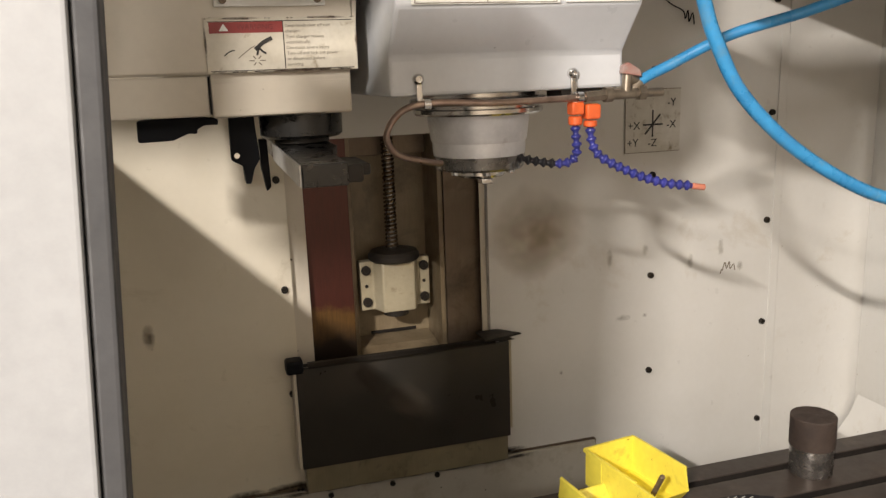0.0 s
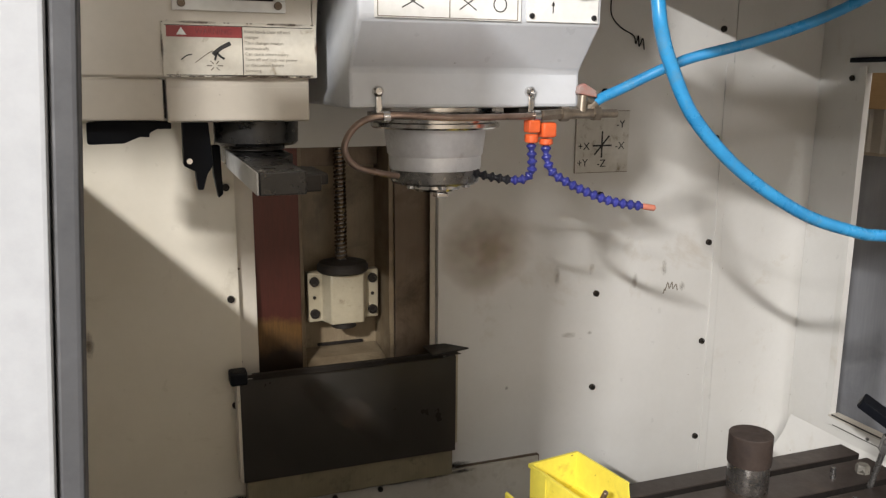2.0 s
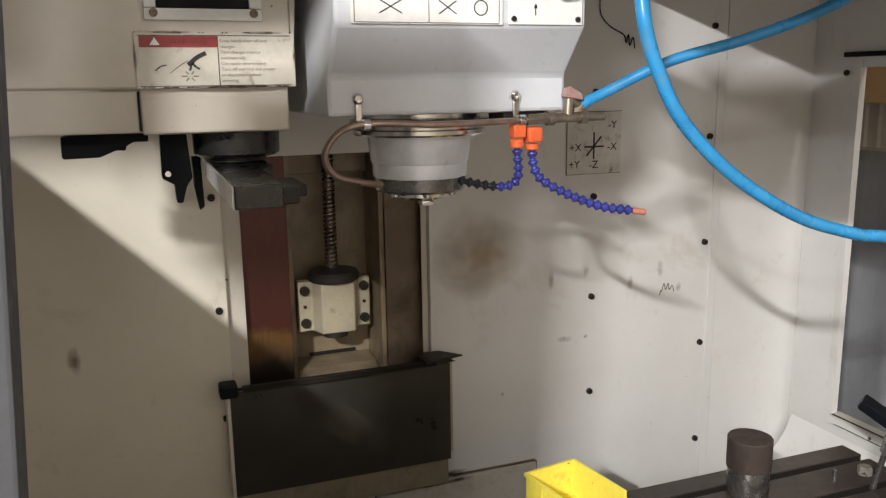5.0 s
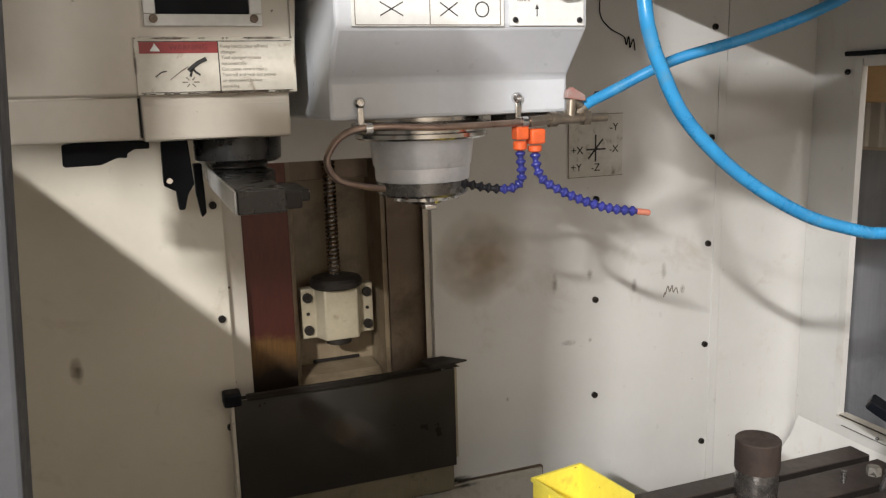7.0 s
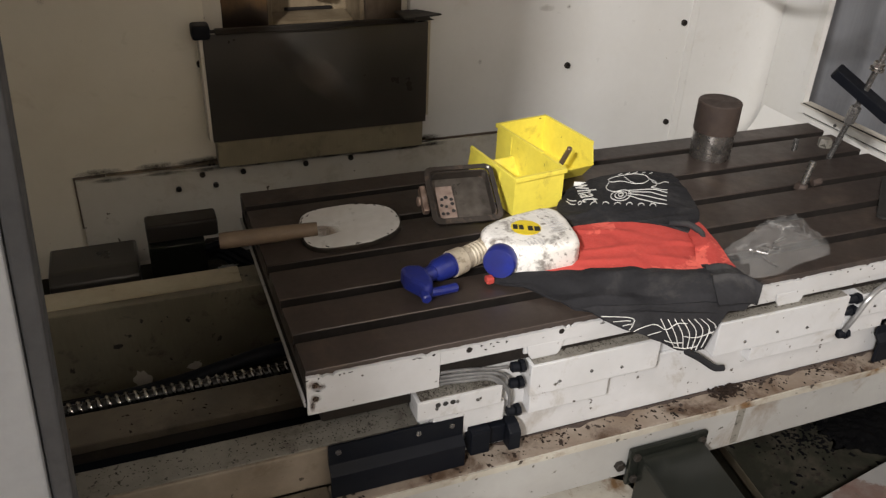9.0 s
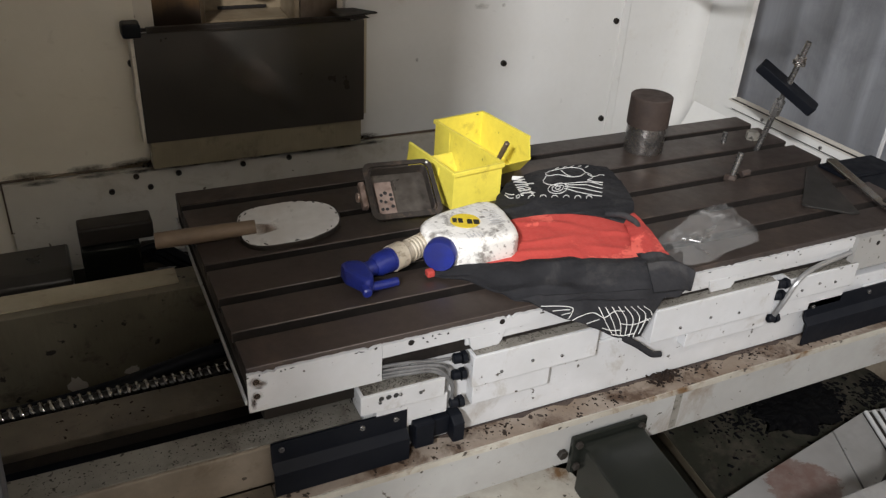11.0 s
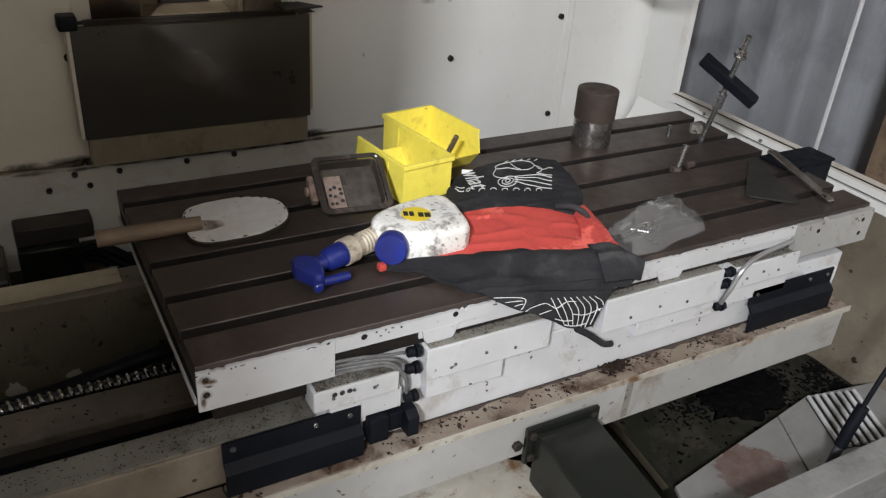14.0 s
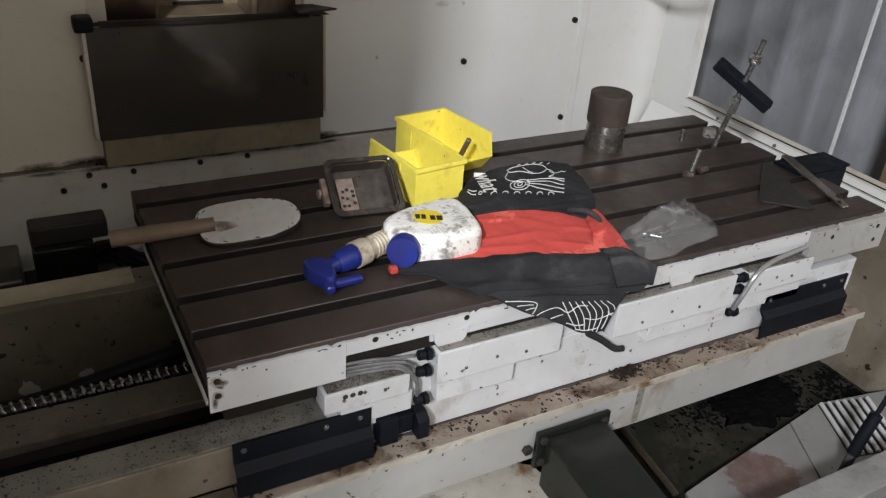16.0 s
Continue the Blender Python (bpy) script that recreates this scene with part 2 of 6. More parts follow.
M["airhose"] = surface("blue_air_hose", (0.032, 0.27, 0.55, 1), (0.022, 0.20, 0.44, 1), 0.3, grain=60, big=14, dirt=(0.09, 0.22, 0.33, 1), dirt_at=(0.54, 0.72), dirt_scale=18, bump=0.03)
M["capblue"] = surface("blue_cap_plastic", (0.014, 0.028, 0.25, 1), (0.018, 0.024, 0.15, 1), 0.38, grain=90, big=20, dirt=(0.02, 0.02, 0.05, 1), dirt_at=(0.62, 0.8), dirt_scale=25, bump=0.03)
M["bottle"] = surface("grubby_white_plastic", (0.86, 0.845, 0.81, 1), (0.78, 0.76, 0.71, 1), 0.32, grain=60, big=10, dirt=(0.22, 0.20, 0.18, 1), dirt_at=(0.50, 0.66), dirt_scale=30, speck=(0.24, 0.22, 0.20, 1), speck_at=(0.60, 0.70), speck_scale=95, bump=0.03, stretch=(0.6, 1.5, 1.2))
M["trowel"] = surface("chipped_white_enamel", (0.64, 0.63, 0.61, 1), (0.56, 0.54, 0.51, 1), 0.32, grain=60, big=14, dirt=(0.34, 0.28, 0.22, 1), dirt_at=(0.66, 0.84), dirt_scale=12, speck=(0.04, 0.03, 0.022, 1), speck_at=(0.735, 0.75), speck_scale=60, bump=0.05)
M["label"] = surface("yellow_label", (0.80, 0.62, 0.03, 1), (0.7, 0.52, 0.03, 1), 0.4, grain=60, big=20, bump=0.02)
M["clothblack"] = surface("black_canvas", (0.017, 0.017, 0.019, 1), (0.030, 0.030, 0.033, 1), 0.85, grain=350, big=9, dirt=(0.075, 0.072, 0.07, 1), dirt_at=(0.52, 0.80), dirt_scale=10, bump=0.25, spec=0.15)
M["clothred"] = surface("red_canvas", (0.56, 0.070, 0.055, 1), (0.48, 0.056, 0.045, 1), 0.8, grain=350, big=9, dirt=(0.68, 0.12, 0.09, 1), dirt_at=(0.53, 0.56), dirt_scale=6, bump=0.25)
M["print"] = surface("white_print", (0.72, 0.72, 0.70, 1), None, 0.7, grain=200, big=20, bump=0.05)
M["wood"] = surface("worn_wood", (0.19, 0.135, 0.088, 1), (0.10, 0.068, 0.044, 1), 0.6, grain=60, big=10, dirt=(0.045, 0.030, 0.02, 1), dirt_scale=12, bump=0.15, stretch=(0.5, 5, 5))
M["plank"] = surface("pale_timber", (0.62, 0.42, 0.22, 1), (0.52, 0.34, 0.17, 1), 0.6, grain=30, big=6, bump=0.1, stretch=(6, 0.5, 6))
M["corrugated"] = surface("shaded_grey_sheet", (0.36, 0.37, 0.395, 1), (0.28, 0.288, 0.31, 1), 0.5, 0.2, grain=20, big=2, dirt=(0.20, 0.205, 0.22, 1), dirt_at=(0.5, 0.8), dirt_scale=4, bump=0.05, stretch=(5, 5, 0.3))
M["palesheet"] = surface("sunlit_pale_sheet", (0.75, 0.72, 0.66, 1), (0.65, 0.61, 0.55, 1), 0.5, 0.0, grain=20, big=2, bump=0.03)
M["plaque"] = surface("white_plaque", (0.80, 0.80, 0.78, 1), (0.74, 0.74, 0.71, 1), 0.35, grain=80, big=10, dirt=(0.45, 0.42, 0.37, 1), dirt_at=(0.68, 0.85), dirt_scale=18, bump=0.02)
M["decal"] = surface("aged_decal", (0.68, 0.65, 0.57, 1), (0.60, 0.56, 0.47, 1), 0.4, grain=80, big=12, dirt=(0.26, 0.19, 0.10, 1), dirt_at=(0.6, 0.78), dirt_scale=40, bump=0.02)
M["decalred"] = surface("decal_red", (0.32, 0.03, 0.035, 1), (0.26, 0.03, 0.03, 1), 0.4, grain=80, big=12, bump=0.02)
M["perforated"] = surface("rusty_pale_plate", (0.36, 0.28, 0.24, 1), (0.22, 0.15, 0.12, 1), 0.5, 0.2, grain=80, big=20, dirt=(0.12, 0.07, 0.05, 1), dirt_at=(0.5, 0.75), dirt_scale=40, bump=0.1)
M["signpaper"] = surface("aged_sticker", (0.60, 0.585, 0.54, 1), (0.53, 0.51, 0.46, 1), 0.4, grain=60, big=14, dirt=(0.25, 0.21, 0.15, 1), dirt_at=(0.56, 0.72), dirt_scale=30, bump=0.03)
M["orangeworn"] = surface("worn_orange_plastic", (0.55, 0.16, 0.09, 1), (0.42, 0.17, 0.12, 1), 0.5, grain=100, big=40, bump=0.03)
M["decaldark"] = surface("faded_red_ink", (0.17, 0.018, 0.022, 1), None, 0.45, grain=80, big=12, bump=0.02)
M["decaltext"] = surface("faint_print", (0.36, 0.33, 0.28, 1), None, 0.5, grain=80, big=12, bump=0.02)
M["barealu"] = surface("bare_milled_edge", (0.66, 0.66, 0.65, 1), (0.56, 0.56, 0.55, 1), 0.4, 0.2, grain=120, big=14, dirt=(0.25, 0.23, 0.2, 1), dirt_at=(0.6, 0.8), dirt_scale=20, bump=0.03)
M["greycable"] = surface("grey_cable_sheath", (0.15, 0.15, 0.15, 1), (0.09, 0.09, 0.09, 1), 0.5, grain=120, big=30, dirt=(0.05, 0.045, 0.04, 1), dirt_at=(0.55, 0.75), dirt_scale=40, bump=0.04)
M["ink"] = surface("black_ink", (0.02, 0.02, 0.02, 1), None, 0.5, grain=80, big=12, bump=0.02)
M["inkgrey"] = surface("faded_ink", (0.22, 0.19, 0.15, 1), None, 0.5, grain=80, big=12, bump=0.02)
M["greenbox"] = surface("oily_green_steel", (0.016, 0.018, 0.015, 1), (0.009, 0.010, 0.008, 1), 0.22, 0.2, grain=60, big=6, dirt=(0.02, 0.02, 0.017, 1), dirt_at=(0.5, 0.8), dirt_scale=8, bump=0.05)
M["concrete"] = surface("workshop_concrete", (0.22, 0.21, 0.20, 1), (0.16, 0.155, 0.15, 1), 0.7, grain=30, big=2, bump=0.1)
M["roomwall"] = surface("workshop_wall", (0.62, 0.55, 0.45, 1), (0.55, 0.48, 0.39, 1), 0.8, grain=20, big=1.5, bump=0.05)
M["chips"] = surface("oily_chips", (0.010, 0.008, 0.007, 1), (0.022, 0.014, 0.010, 1), 0.6, 0.0, grain=200, big=40, bump=0.3, spec=0.08)
M["panplain"] = surface("pale_pan_plate", (0.20, 0.197, 0.192, 1), (0.15, 0.146, 0.14, 1), 0.35, grain=60, big=4, speck=(0.05, 0.04, 0.03, 1), speck_at=(0.7, 0.74), speck_scale=50, bump=0.05)
M["printgrey"] = surface("faded_print", (0.45, 0.45, 0.47, 1), (0.66, 0.65, 0.63, 1), 0.4, grain=260, big=60)
M["plateblack"] = surface("thin_black_plate", (0.015, 0.0145, 0.014, 1), (0.023, 0.021, 0.019, 1), 0.5, grain=60, big=6, bump=0.06, spec=0.3)
M["trayworn"] = surface("worn_scorched_metal", (0.17, 0.15, 0.13, 1), (0.05, 0.042, 0.035, 1), 0.34, 0.5, grain=50, big=14, dirt=(0.03, 0.025, 0.02, 1), dirt_at=(0.52, 0.70), dirt_scale=18, bump=0.08)
M["neck"] = surface("grubby_yellowed_plastic", (0.60, 0.54, 0.43, 1), (0.48, 0.41, 0.31, 1), 0.4, grain=60, big=20, dirt=(0.20, 0.15, 0.10, 1), dirt_at=(0.52, 0.66), dirt_scale=60, bump=0.04)
M["bedface"] = surface("oily_bed_paint", (0.20, 0.18, 0.13, 1), (0.115, 0.103, 0.074, 1), 0.38, grain=50, big=4, dirt=(0.03, 0.027, 0.02, 1), dirt_at=(0.55, 0.72), dirt_scale=14, speck=(0.012, 0.011, 0.01, 1), speck_at=(0.66, 0.69), speck_scale=40, bump=0.06, stretch=(3, 3, 0.5))
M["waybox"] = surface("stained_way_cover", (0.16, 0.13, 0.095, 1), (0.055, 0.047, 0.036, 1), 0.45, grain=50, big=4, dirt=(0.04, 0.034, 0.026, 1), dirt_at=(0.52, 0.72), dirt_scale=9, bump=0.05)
# brown stains, with the base also darkened for the door's shadow
M["apronstain_shade"] = surface("brown_stained_shaded_paint", (0.25, 0.215, 0.17, 1), (0.15, 0.12, 0.088, 1), 0.45, grain=50, big=5, dirt=(0.085, 0.052, 0.032, 1), dirt_at=(0.48, 0.62), dirt_scale=6, speck=(0.04, 0.03, 0.02, 1), speck_at=(0.68, 0.72), speck_scale=60, bump=0.05)
M["tan"] = surface("dull_tan_edge", (0.095, 0.082, 0.058, 1), (0.06, 0.05, 0.036, 1), 0.5, grain=60, big=12, dirt=(0.04, 0.035, 0.025, 1), dirt_scale=20, bump=0.1)
M["screwsteel"] = surface("oiled_screw_steel", (0.42, 0.41, 0.40, 1), (0.30, 0.29, 0.28, 1), 0.16, 1.0, grain=160, big=20, bump=0.02)
M["screwbrown"] = surface("varnished_screw_steel", (0.27, 0.19, 0.12, 1), (0.17, 0.115, 0.07, 1), 0.25, 0.7, grain=160, big=20, bump=0.03)


def make_patched():
    """Pale plate whose red paint has worn to a ragged round patch."""
    n = Nodes("pale_plate_with_red_patch")
    m = n.t.nodes.new("ShaderNodeMapping")
    m.inputs["Location"].default_value = (-0.560, 0.060, 0.0)
    m.inputs["Scale"].default_value = (1.0, 1.0, 0.0)
    n.t.links.new(n.pos, m.inputs["Vector"])
    d = n.t.nodes.new("ShaderNodeVectorMath")
    d.operation = "LENGTH"
    n.t.links.new(m.outputs["Vector"], d.inputs[0])
    edge = n.math("ADD", d.outputs["Value"], n.math("MULTIPLY", n.noise(22, 6, 0.75), 0.085))
    c = n.mix(n.ramp(n.noise(6, 3), 0.35, 0.65), (0.19, 0.186, 0.18, 1), (0.135, 0.13, 0.125, 1))
    red = n.mix(n.ramp(n.noise(40, 5, 0.7), 0.40, 0.66), (0.090, 0.055, 0.046, 1), (0.115, 0.088, 0.079, 1))
    c = n.mix(n.ramp(edge, 0.118, 0.122), red, c)
    c = n.mix(n.ramp(n.noise(60, 4), 0.68, 0.73), c, (0.06, 0.05, 0.04, 1))
    n.color(c)
    n.rough(0.4)
    return n.mat


M["panlight"] = make_patched()
M["galvbright"] = surface("bright_galvanised", (0.62, 0.62, 0.62, 1), (0.5, 0.5, 0.5, 1), 0.4, 0.3, grain=80, big=10, bump=0.05)
M["galv"] = surface("galvanised_steel", (0.36, 0.36, 0.36, 1), (0.28, 0.28, 0.28, 1), 0.38, 0.6, grain=80, big=10, dirt=(0.2, 0.19, 0.17, 1), dirt_scale=10, bump=0.05)


def make_bag():
    n = Nodes("clear_plastic_film")
    b = n.bsdf
    b.inputs["Base Color"].default_value = (0.7, 0.7, 0.69, 1)
    b.inputs["Roughness"].default_value = 0.06
    b.inputs["Alpha"].default_value = 0.085
    b.inputs["Specular IOR Level"].default_value = 1.0
    n.bump(n.noise(14, 2), 0.5, 0.004)
    return n.mat


M["bag"] = make_bag()
M["crease"] = make_bag()
M["crease"].name = "glint_strip_film"
M["crease"].node_tree.nodes["Principled BSDF"].inputs["Alpha"].default_value = 0.26


def soft_mark(name, color, strength, scale, rough=0.4):
    """A thin film that fades towards its rim."""
    n = Nodes(name)
    n.bsdf.inputs["Base Color"].default_value = color
    n.bsdf.inputs["Roughness"].default_value = rough
    g = n.t.nodes.new("ShaderNodeTexCoord").outputs["Generated"]
    m = n.t.nodes.new("ShaderNodeMapping")
    m.inputs["Location"].default_value = (-1.0, 0.0, -1.0)
    m.inputs["Scale"].default_value = (2.0, 0.0, 2.0)
    n.t.links.new(g, m.inputs["Vector"])
    d = n.t.nodes.new("ShaderNodeVectorMath")
    d.operation = "LENGTH"
    n.t.links.new(m.outputs["Vector"], d.inputs[0])
    edge = n.ramp(n.math("ADD", d.outputs["Value"], n.math("MULTIPLY", n.noise(scale, 5, 0.7), 0.6)), 0.22, 0.88, (1, 1, 1, 1), (0, 0, 0, 1))
    grain = n.ramp(n.noise(scale * 1.6, 5, 0.7), 0.35, 0.70, (0.35, 0.35, 0.35, 1), (1, 1, 1, 1))
    n.t.links.new(n.math("MULTIPLY", n.math("MULTIPLY", edge, grain), strength), n.bsdf.inputs["Alpha"])
    return n.mat


M["smear"] = soft_mark("faint_oil_smear", (0.30, 0.24, 0.17, 1), 0.34, 40)
M["softbrown"] = soft_mark("soft_brown_film", (0.34, 0.235, 0.125, 1), 0.62, 4)
M["softblack"] = soft_mark("black_grime", (0.03, 0.022, 0.014, 1), 0.8, 30)
M["rustfilm"] = soft_mark("rust_film", (0.10, 0.055, 0.032, 1), 0.85, 55)
M["stainbrown"] = soft_mark("brown_handle_stain", (0.20, 0.12, 0.065, 1), 0.9, 30)
M["brownsmear"] = soft_mark("brown_hand_smear", (0.24, 0.16, 0.095, 1), 0.75, 22)
M["rubmark"] = soft_mark("rubbed_oil_streak", (0.15, 0.125, 0.10, 1), 0.55, 12, 0.5)


# ---------------------------------------------------------------- builders
BASE = {}


def thing(name, at, label, category, group="", kind=""):
    e = new(name)
    e.empty_display_size = 0.05
    e.location = at
    BASE[e] = Vector(at)
    return tagged(e, label, category, group, kind)


def finish(bm, material, name, smooth=None):
    bmesh.ops.recalc_face_normals(bm, faces=bm.faces[:])
    me = bpy.data.meshes.new(name)
    bm.to_mesh(me)
    bm.free()
    me.materials.append(M[material])
    if smooth:
        soft = np.ones(len(me.polygons), bool)
        if "flat" in me.attributes:
            flat = np.zeros(len(me.polygons), np.int32)
            me.attributes["flat"].data.foreach_get("value", flat)
            soft = flat == 0
            me.attributes.remove(me.attributes["flat"])
        me.set_sharp_from_angle(angle=radians(smooth))
        me.polygons.foreach_set("use_smooth", soft)
    return me


def rounded_edges(bm, offset, seg=2):
    """Rounds all edges; the faces between them stay flat in shading."""
    bmesh.ops.recalc_face_normals(bm, faces=bm.faces[:])
    planes = [(f.normal.copy(), f.normal.dot(f.verts[0].co)) for f in bm.faces]
    bmesh.ops.bevel(bm, geom=bm.edges[:], offset=offset, segments=seg, affect="EDGES", profile=0.5)
    bm.normal_update()
    mark = bm.faces.layers.int.new("flat")
    for f in bm.faces:
        c = f.calc_center_median()
        f[mark] = int(any(f.normal.dot(n) > 0.9995 and abs(n.dot(c) - d) < 1e-5 for n, d in planes))


def part(name, bm, material, parent=None, label="", smooth=35, kind=""):
    """Links a bmesh, built in world places, as one mesh under a thing or a part."""
    at = BASE.get(parent, Vector((0, 0, 0)))
    bm.transform(Matrix.Translation(-at))
    ob = new(name, finish(bm, material, name, smooth))
    if parent:
        ob.parent = parent
        BASE[ob] = at
    return tagged(ob, label=label, kind=kind)


def single(name, bm, material, label, category, group="", kind="", smooth=35):
    """A thing that is one mesh; its origin is put at its base."""
    xs = [v.co for v in bm.verts]
    lo = Vector((sum(v.x for v in xs) / len(xs), sum(v.y for v in xs) / len(xs), min(v.z for v in xs)))
    bm.transform(Matrix.Translation(-lo))
    ob = new(name, finish(bm, material, name, smooth))
    ob.location = lo
    BASE[ob] = lo
    return tagged(ob, label, category, group, kind)


def box(x0, x1, y0, y1, z0, z1, bevel=0.0, seg=2):
    bm = bmesh.new()
    bmesh.ops.create_cube(bm, size=1.0)
    bm.transform(Matrix.Translation(((x0 + x1) / 2, (y0 + y1) / 2, (z0 + z1) / 2)) @ Matrix.Diagonal((x1 - x0, y1 - y0, z1 - z0, 1)))
    if bevel:
        rounded_edges(bm, bevel, seg)
    return bm


def join(*bms):
    out = bmesh.new()
    for b in bms:
        me = bpy.data.meshes.new("tmp")
        b.to_mesh(me)
        b.free()
        out.from_mesh(me)
        bpy.data.meshes.remove(me)
    return out


def prism(poly, a0, a1, axis="x", bevel=0.0):
    """A polygon in the other two axes, pushed from a0 to a1 along an axis."""
    def at(p, a):
        return {"x": (a, p[0], p[1]), "y": (p[0], a, p[1]), "z": (p[0], p[1], a)}[axis]
    bm = bmesh.new()
    lo, hi = [bm.verts.new(at(p, a0)) for p in poly], [bm.verts.new(at(p, a1)) for p in poly]
    bm.faces.new(lo)
    bm.faces.new(hi[::-1])
    for i in range(len(poly)):
        j = (i + 1) % len(poly)
        bm.faces.new((lo[i], lo[j], hi[j], hi[i]))
    if bevel:
        rounded_edges(bm, bevel)
    return bm


def lathe(profile, m, seg=32):
    """A profile of (radius, height) turned about the local z axis of m."""
    bm = bmesh.new()
    rings = []
    for r, h in profile:
        if r < 1e-6:
            rings.append([bm.verts.new(m @ Vector((0, 0, h)))])
        else:
            rings.append([bm.verts.new(m @ Vector((r * math.cos(6.2831853 * i / seg), r * math.sin(6.2831853 * i / seg), h))) for i in range(seg)])
    for a, b in zip(rings, rings[1:]):
        for i in range(seg):
            j = (i + 1) % seg
            if len(a) == 1 and len(b) == 1:
                continue
            if len(a) == 1:
                bm.faces.new((a[0], b[i], b[j]))
            elif len(b) == 1:
                bm.faces.new((a[i], a[j], b[0]))
            else:
                bm.faces.new((a[i], a[j], b[j], b[i]))
    return bm


def rod(p, q, r, seg=20, bevel=0.0):
    p, q = Vector(p), Vector(q)
    h = (q - p).length
    m = Matrix.Translation(p) @ (q - p).to_track_quat("Z", "Y").to_matrix().to_4x4()
    b = min(bevel, r * 0.5)
    prof = [(0, 0), (r - b, 0), (r, b), (r, h - b), (r - b, h), (0, h)] if b else [(0, 0), (r, 0), (r, h), (0, h)]
    return lathe(prof, m, seg)


def spline(points, n=12):
    """Points along a smooth curve through the given ones."""
    P = [Vector(p) for p in points]
    P = [P[0] * 2 - P[1]] + P + [P[-1] * 2 - P[-2]]
    out = []
    for i in range(1, len(P) - 2):
        for k in range(n):
            t = k / n
            a, b, c, d = P[i - 1], P[i], P[i + 1], P[i + 2]
            out.append(0.5 * ((2 * b) + (c - a) * t + (2 * a - 5 * b + 4 * c - d) * t * t + (3 * b - a - 3 * c + d) * t ** 3))
    out.append(P[-2])
    return out


def tube(points, r, seg=14, n=12, smooth_path=True, taper=None):
    P = spline(points, n) if smooth_path else [Vector(p) for p in points]
    bm = bmesh.new()
    up = Vector((0.13, 0.31, 0.94)).normalized()
    rings = []
    for i, p in enumerate(P):
        d = (P[min(i + 1, len(P) - 1)] - P[max(i - 1, 0)]).normalized()
        u = d.cross(up).normalized()
        v = d.cross(u)
        rr = r if taper is None else r * taper(i / (len(P) - 1))
        rings.append([bm.verts.new(p + rr * (math.cos(6.2831853 * k / seg) * u + math.sin(6.2831853 * k / seg) * v)) for k in range(seg)])
    for a, b in zip(rings, rings[1:]):
        for i in range(seg):
            j = (i + 1) % seg
            bm.faces.new((a[i], a[j], b[j], b[i]))
    bm.faces.new(rings[0])
    bm.faces.new(rings[-1][::-1])
    return bm


def writing(text, size, m, depth=0.0004):
    """Letters in the built-in font as a mesh, lying in the xy plane of m."""
    c = bpy.data.curves.new("writing", "FONT")
    c.body, c.size, c.extrude, c.align_x, c.align_y = text, size, depth, "CENTER", "CENTER"
    c.resolution_u = 3
    ob = bpy.data.objects.new("writing", c)
    scene.collection.objects.link(ob)
    me = bpy.data.meshes.new_from_object(ob.evaluated_get(bpy.context.evaluated_depsgraph_get()))
    bm = bmesh.new()
    bm.from_mesh(me)
    bpy.data.objects.remove(ob)
    bpy.data.curves.remove(c)
    bpy.data.meshes.remove(me)
    bm.transform(m)
    return bm


def stroke(points, w, m, n=6):
    """A drawn line of width w in the xy plane of m."""
    P = spline([(x, y, 0) for x, y in points], n)
    bm = bmesh.new()
    prev = None
    for i, p in enumerate(P):
        d = (P[min(i + 1, len(P) - 1)] - P[max(i - 1, 0)]).normalized()
        s = Vector((-d.y, d.x, 0)) * w / 2
        row = [bm.verts.new(m @ (p + s)), bm.verts.new(m @ (p - s)), bm.verts.new(m @ (p - s + Vector((0, 0, -0.0006)))), bm.verts.new(m @ (p + s + Vector((0, 0, -0.0006))))]
        if prev:
            for a in range(4):
                b = (a + 1) % 4
                bm.faces.new((prev[a], prev[b], row[b], row[a]))
        prev = row
    return bm


def facing(x, y, z):
    """A frame on an upright plane that faces the door: x right, y up, z towards the camera."""
    return Matrix.Translation((x, y, z)) @ Matrix(((1, 0, 0, 0), (0, 0, -1, 0), (0, 1, 0, 0), (0, 0, 0, 1)))


def hexhead(center, way, r, h):
    w = Vector(way).normalized()
    m = Matrix.Translation(center) @ w.to_track_quat("Z", "Y").to_matrix().to_4x4()
    return lathe([(0, 0), (r, 0), (r, h * 0.8), (r * 0.85, h), (0, h)], m, 6)


def sockethead(center, way, r, h):
    w = Vector(way).normalized()
    m = Matrix.Translation(center) @ w.to_track_quat("Z", "Y").to_matrix().to_4x4()
    return lathe([(0, 0), (r, 0), (r, h * 0.85), (r * 0.9, h), (r * 0.5, h), (r * 0.48, h * 0.4), (0, h * 0.4)], m, 14)

# ---------------------------------------------------------------- workshop round the machine
FZ = 0.0
single("floor", box(-4.5, 4.5, -4.5, 3.5, -0.1, FZ), "concrete", "grey workshop concrete floor under the milling machine", "floor", kind="structure")
# unseen room shell, closes the place and bounces warm light
single("ceiling", box(-4.5, 4.5, -4.5, 3.5, 3.3, 3.4), "roomwall", "unseen plain workshop ceiling closing the room", "ceiling", kind="structure")
for nm, dims in (("wall_south", (-4.5, 4.5, -4.6, -4.5, 0, 3.3)), ("wall_north", (-4.5, 4.5, 3.5, 3.6, 0, 3.3)), ("wall_west", (-4.6, -4.5, -4.5, 3.5, 0, 3.3)), ("wall_east", (4.5, 4.6, -4.5, 3.5, 0, 3.3))):
    single(nm, box(*dims), "roomwall", "unseen plain brownish workshop wall bouncing warm light", "wall", kind="structure")

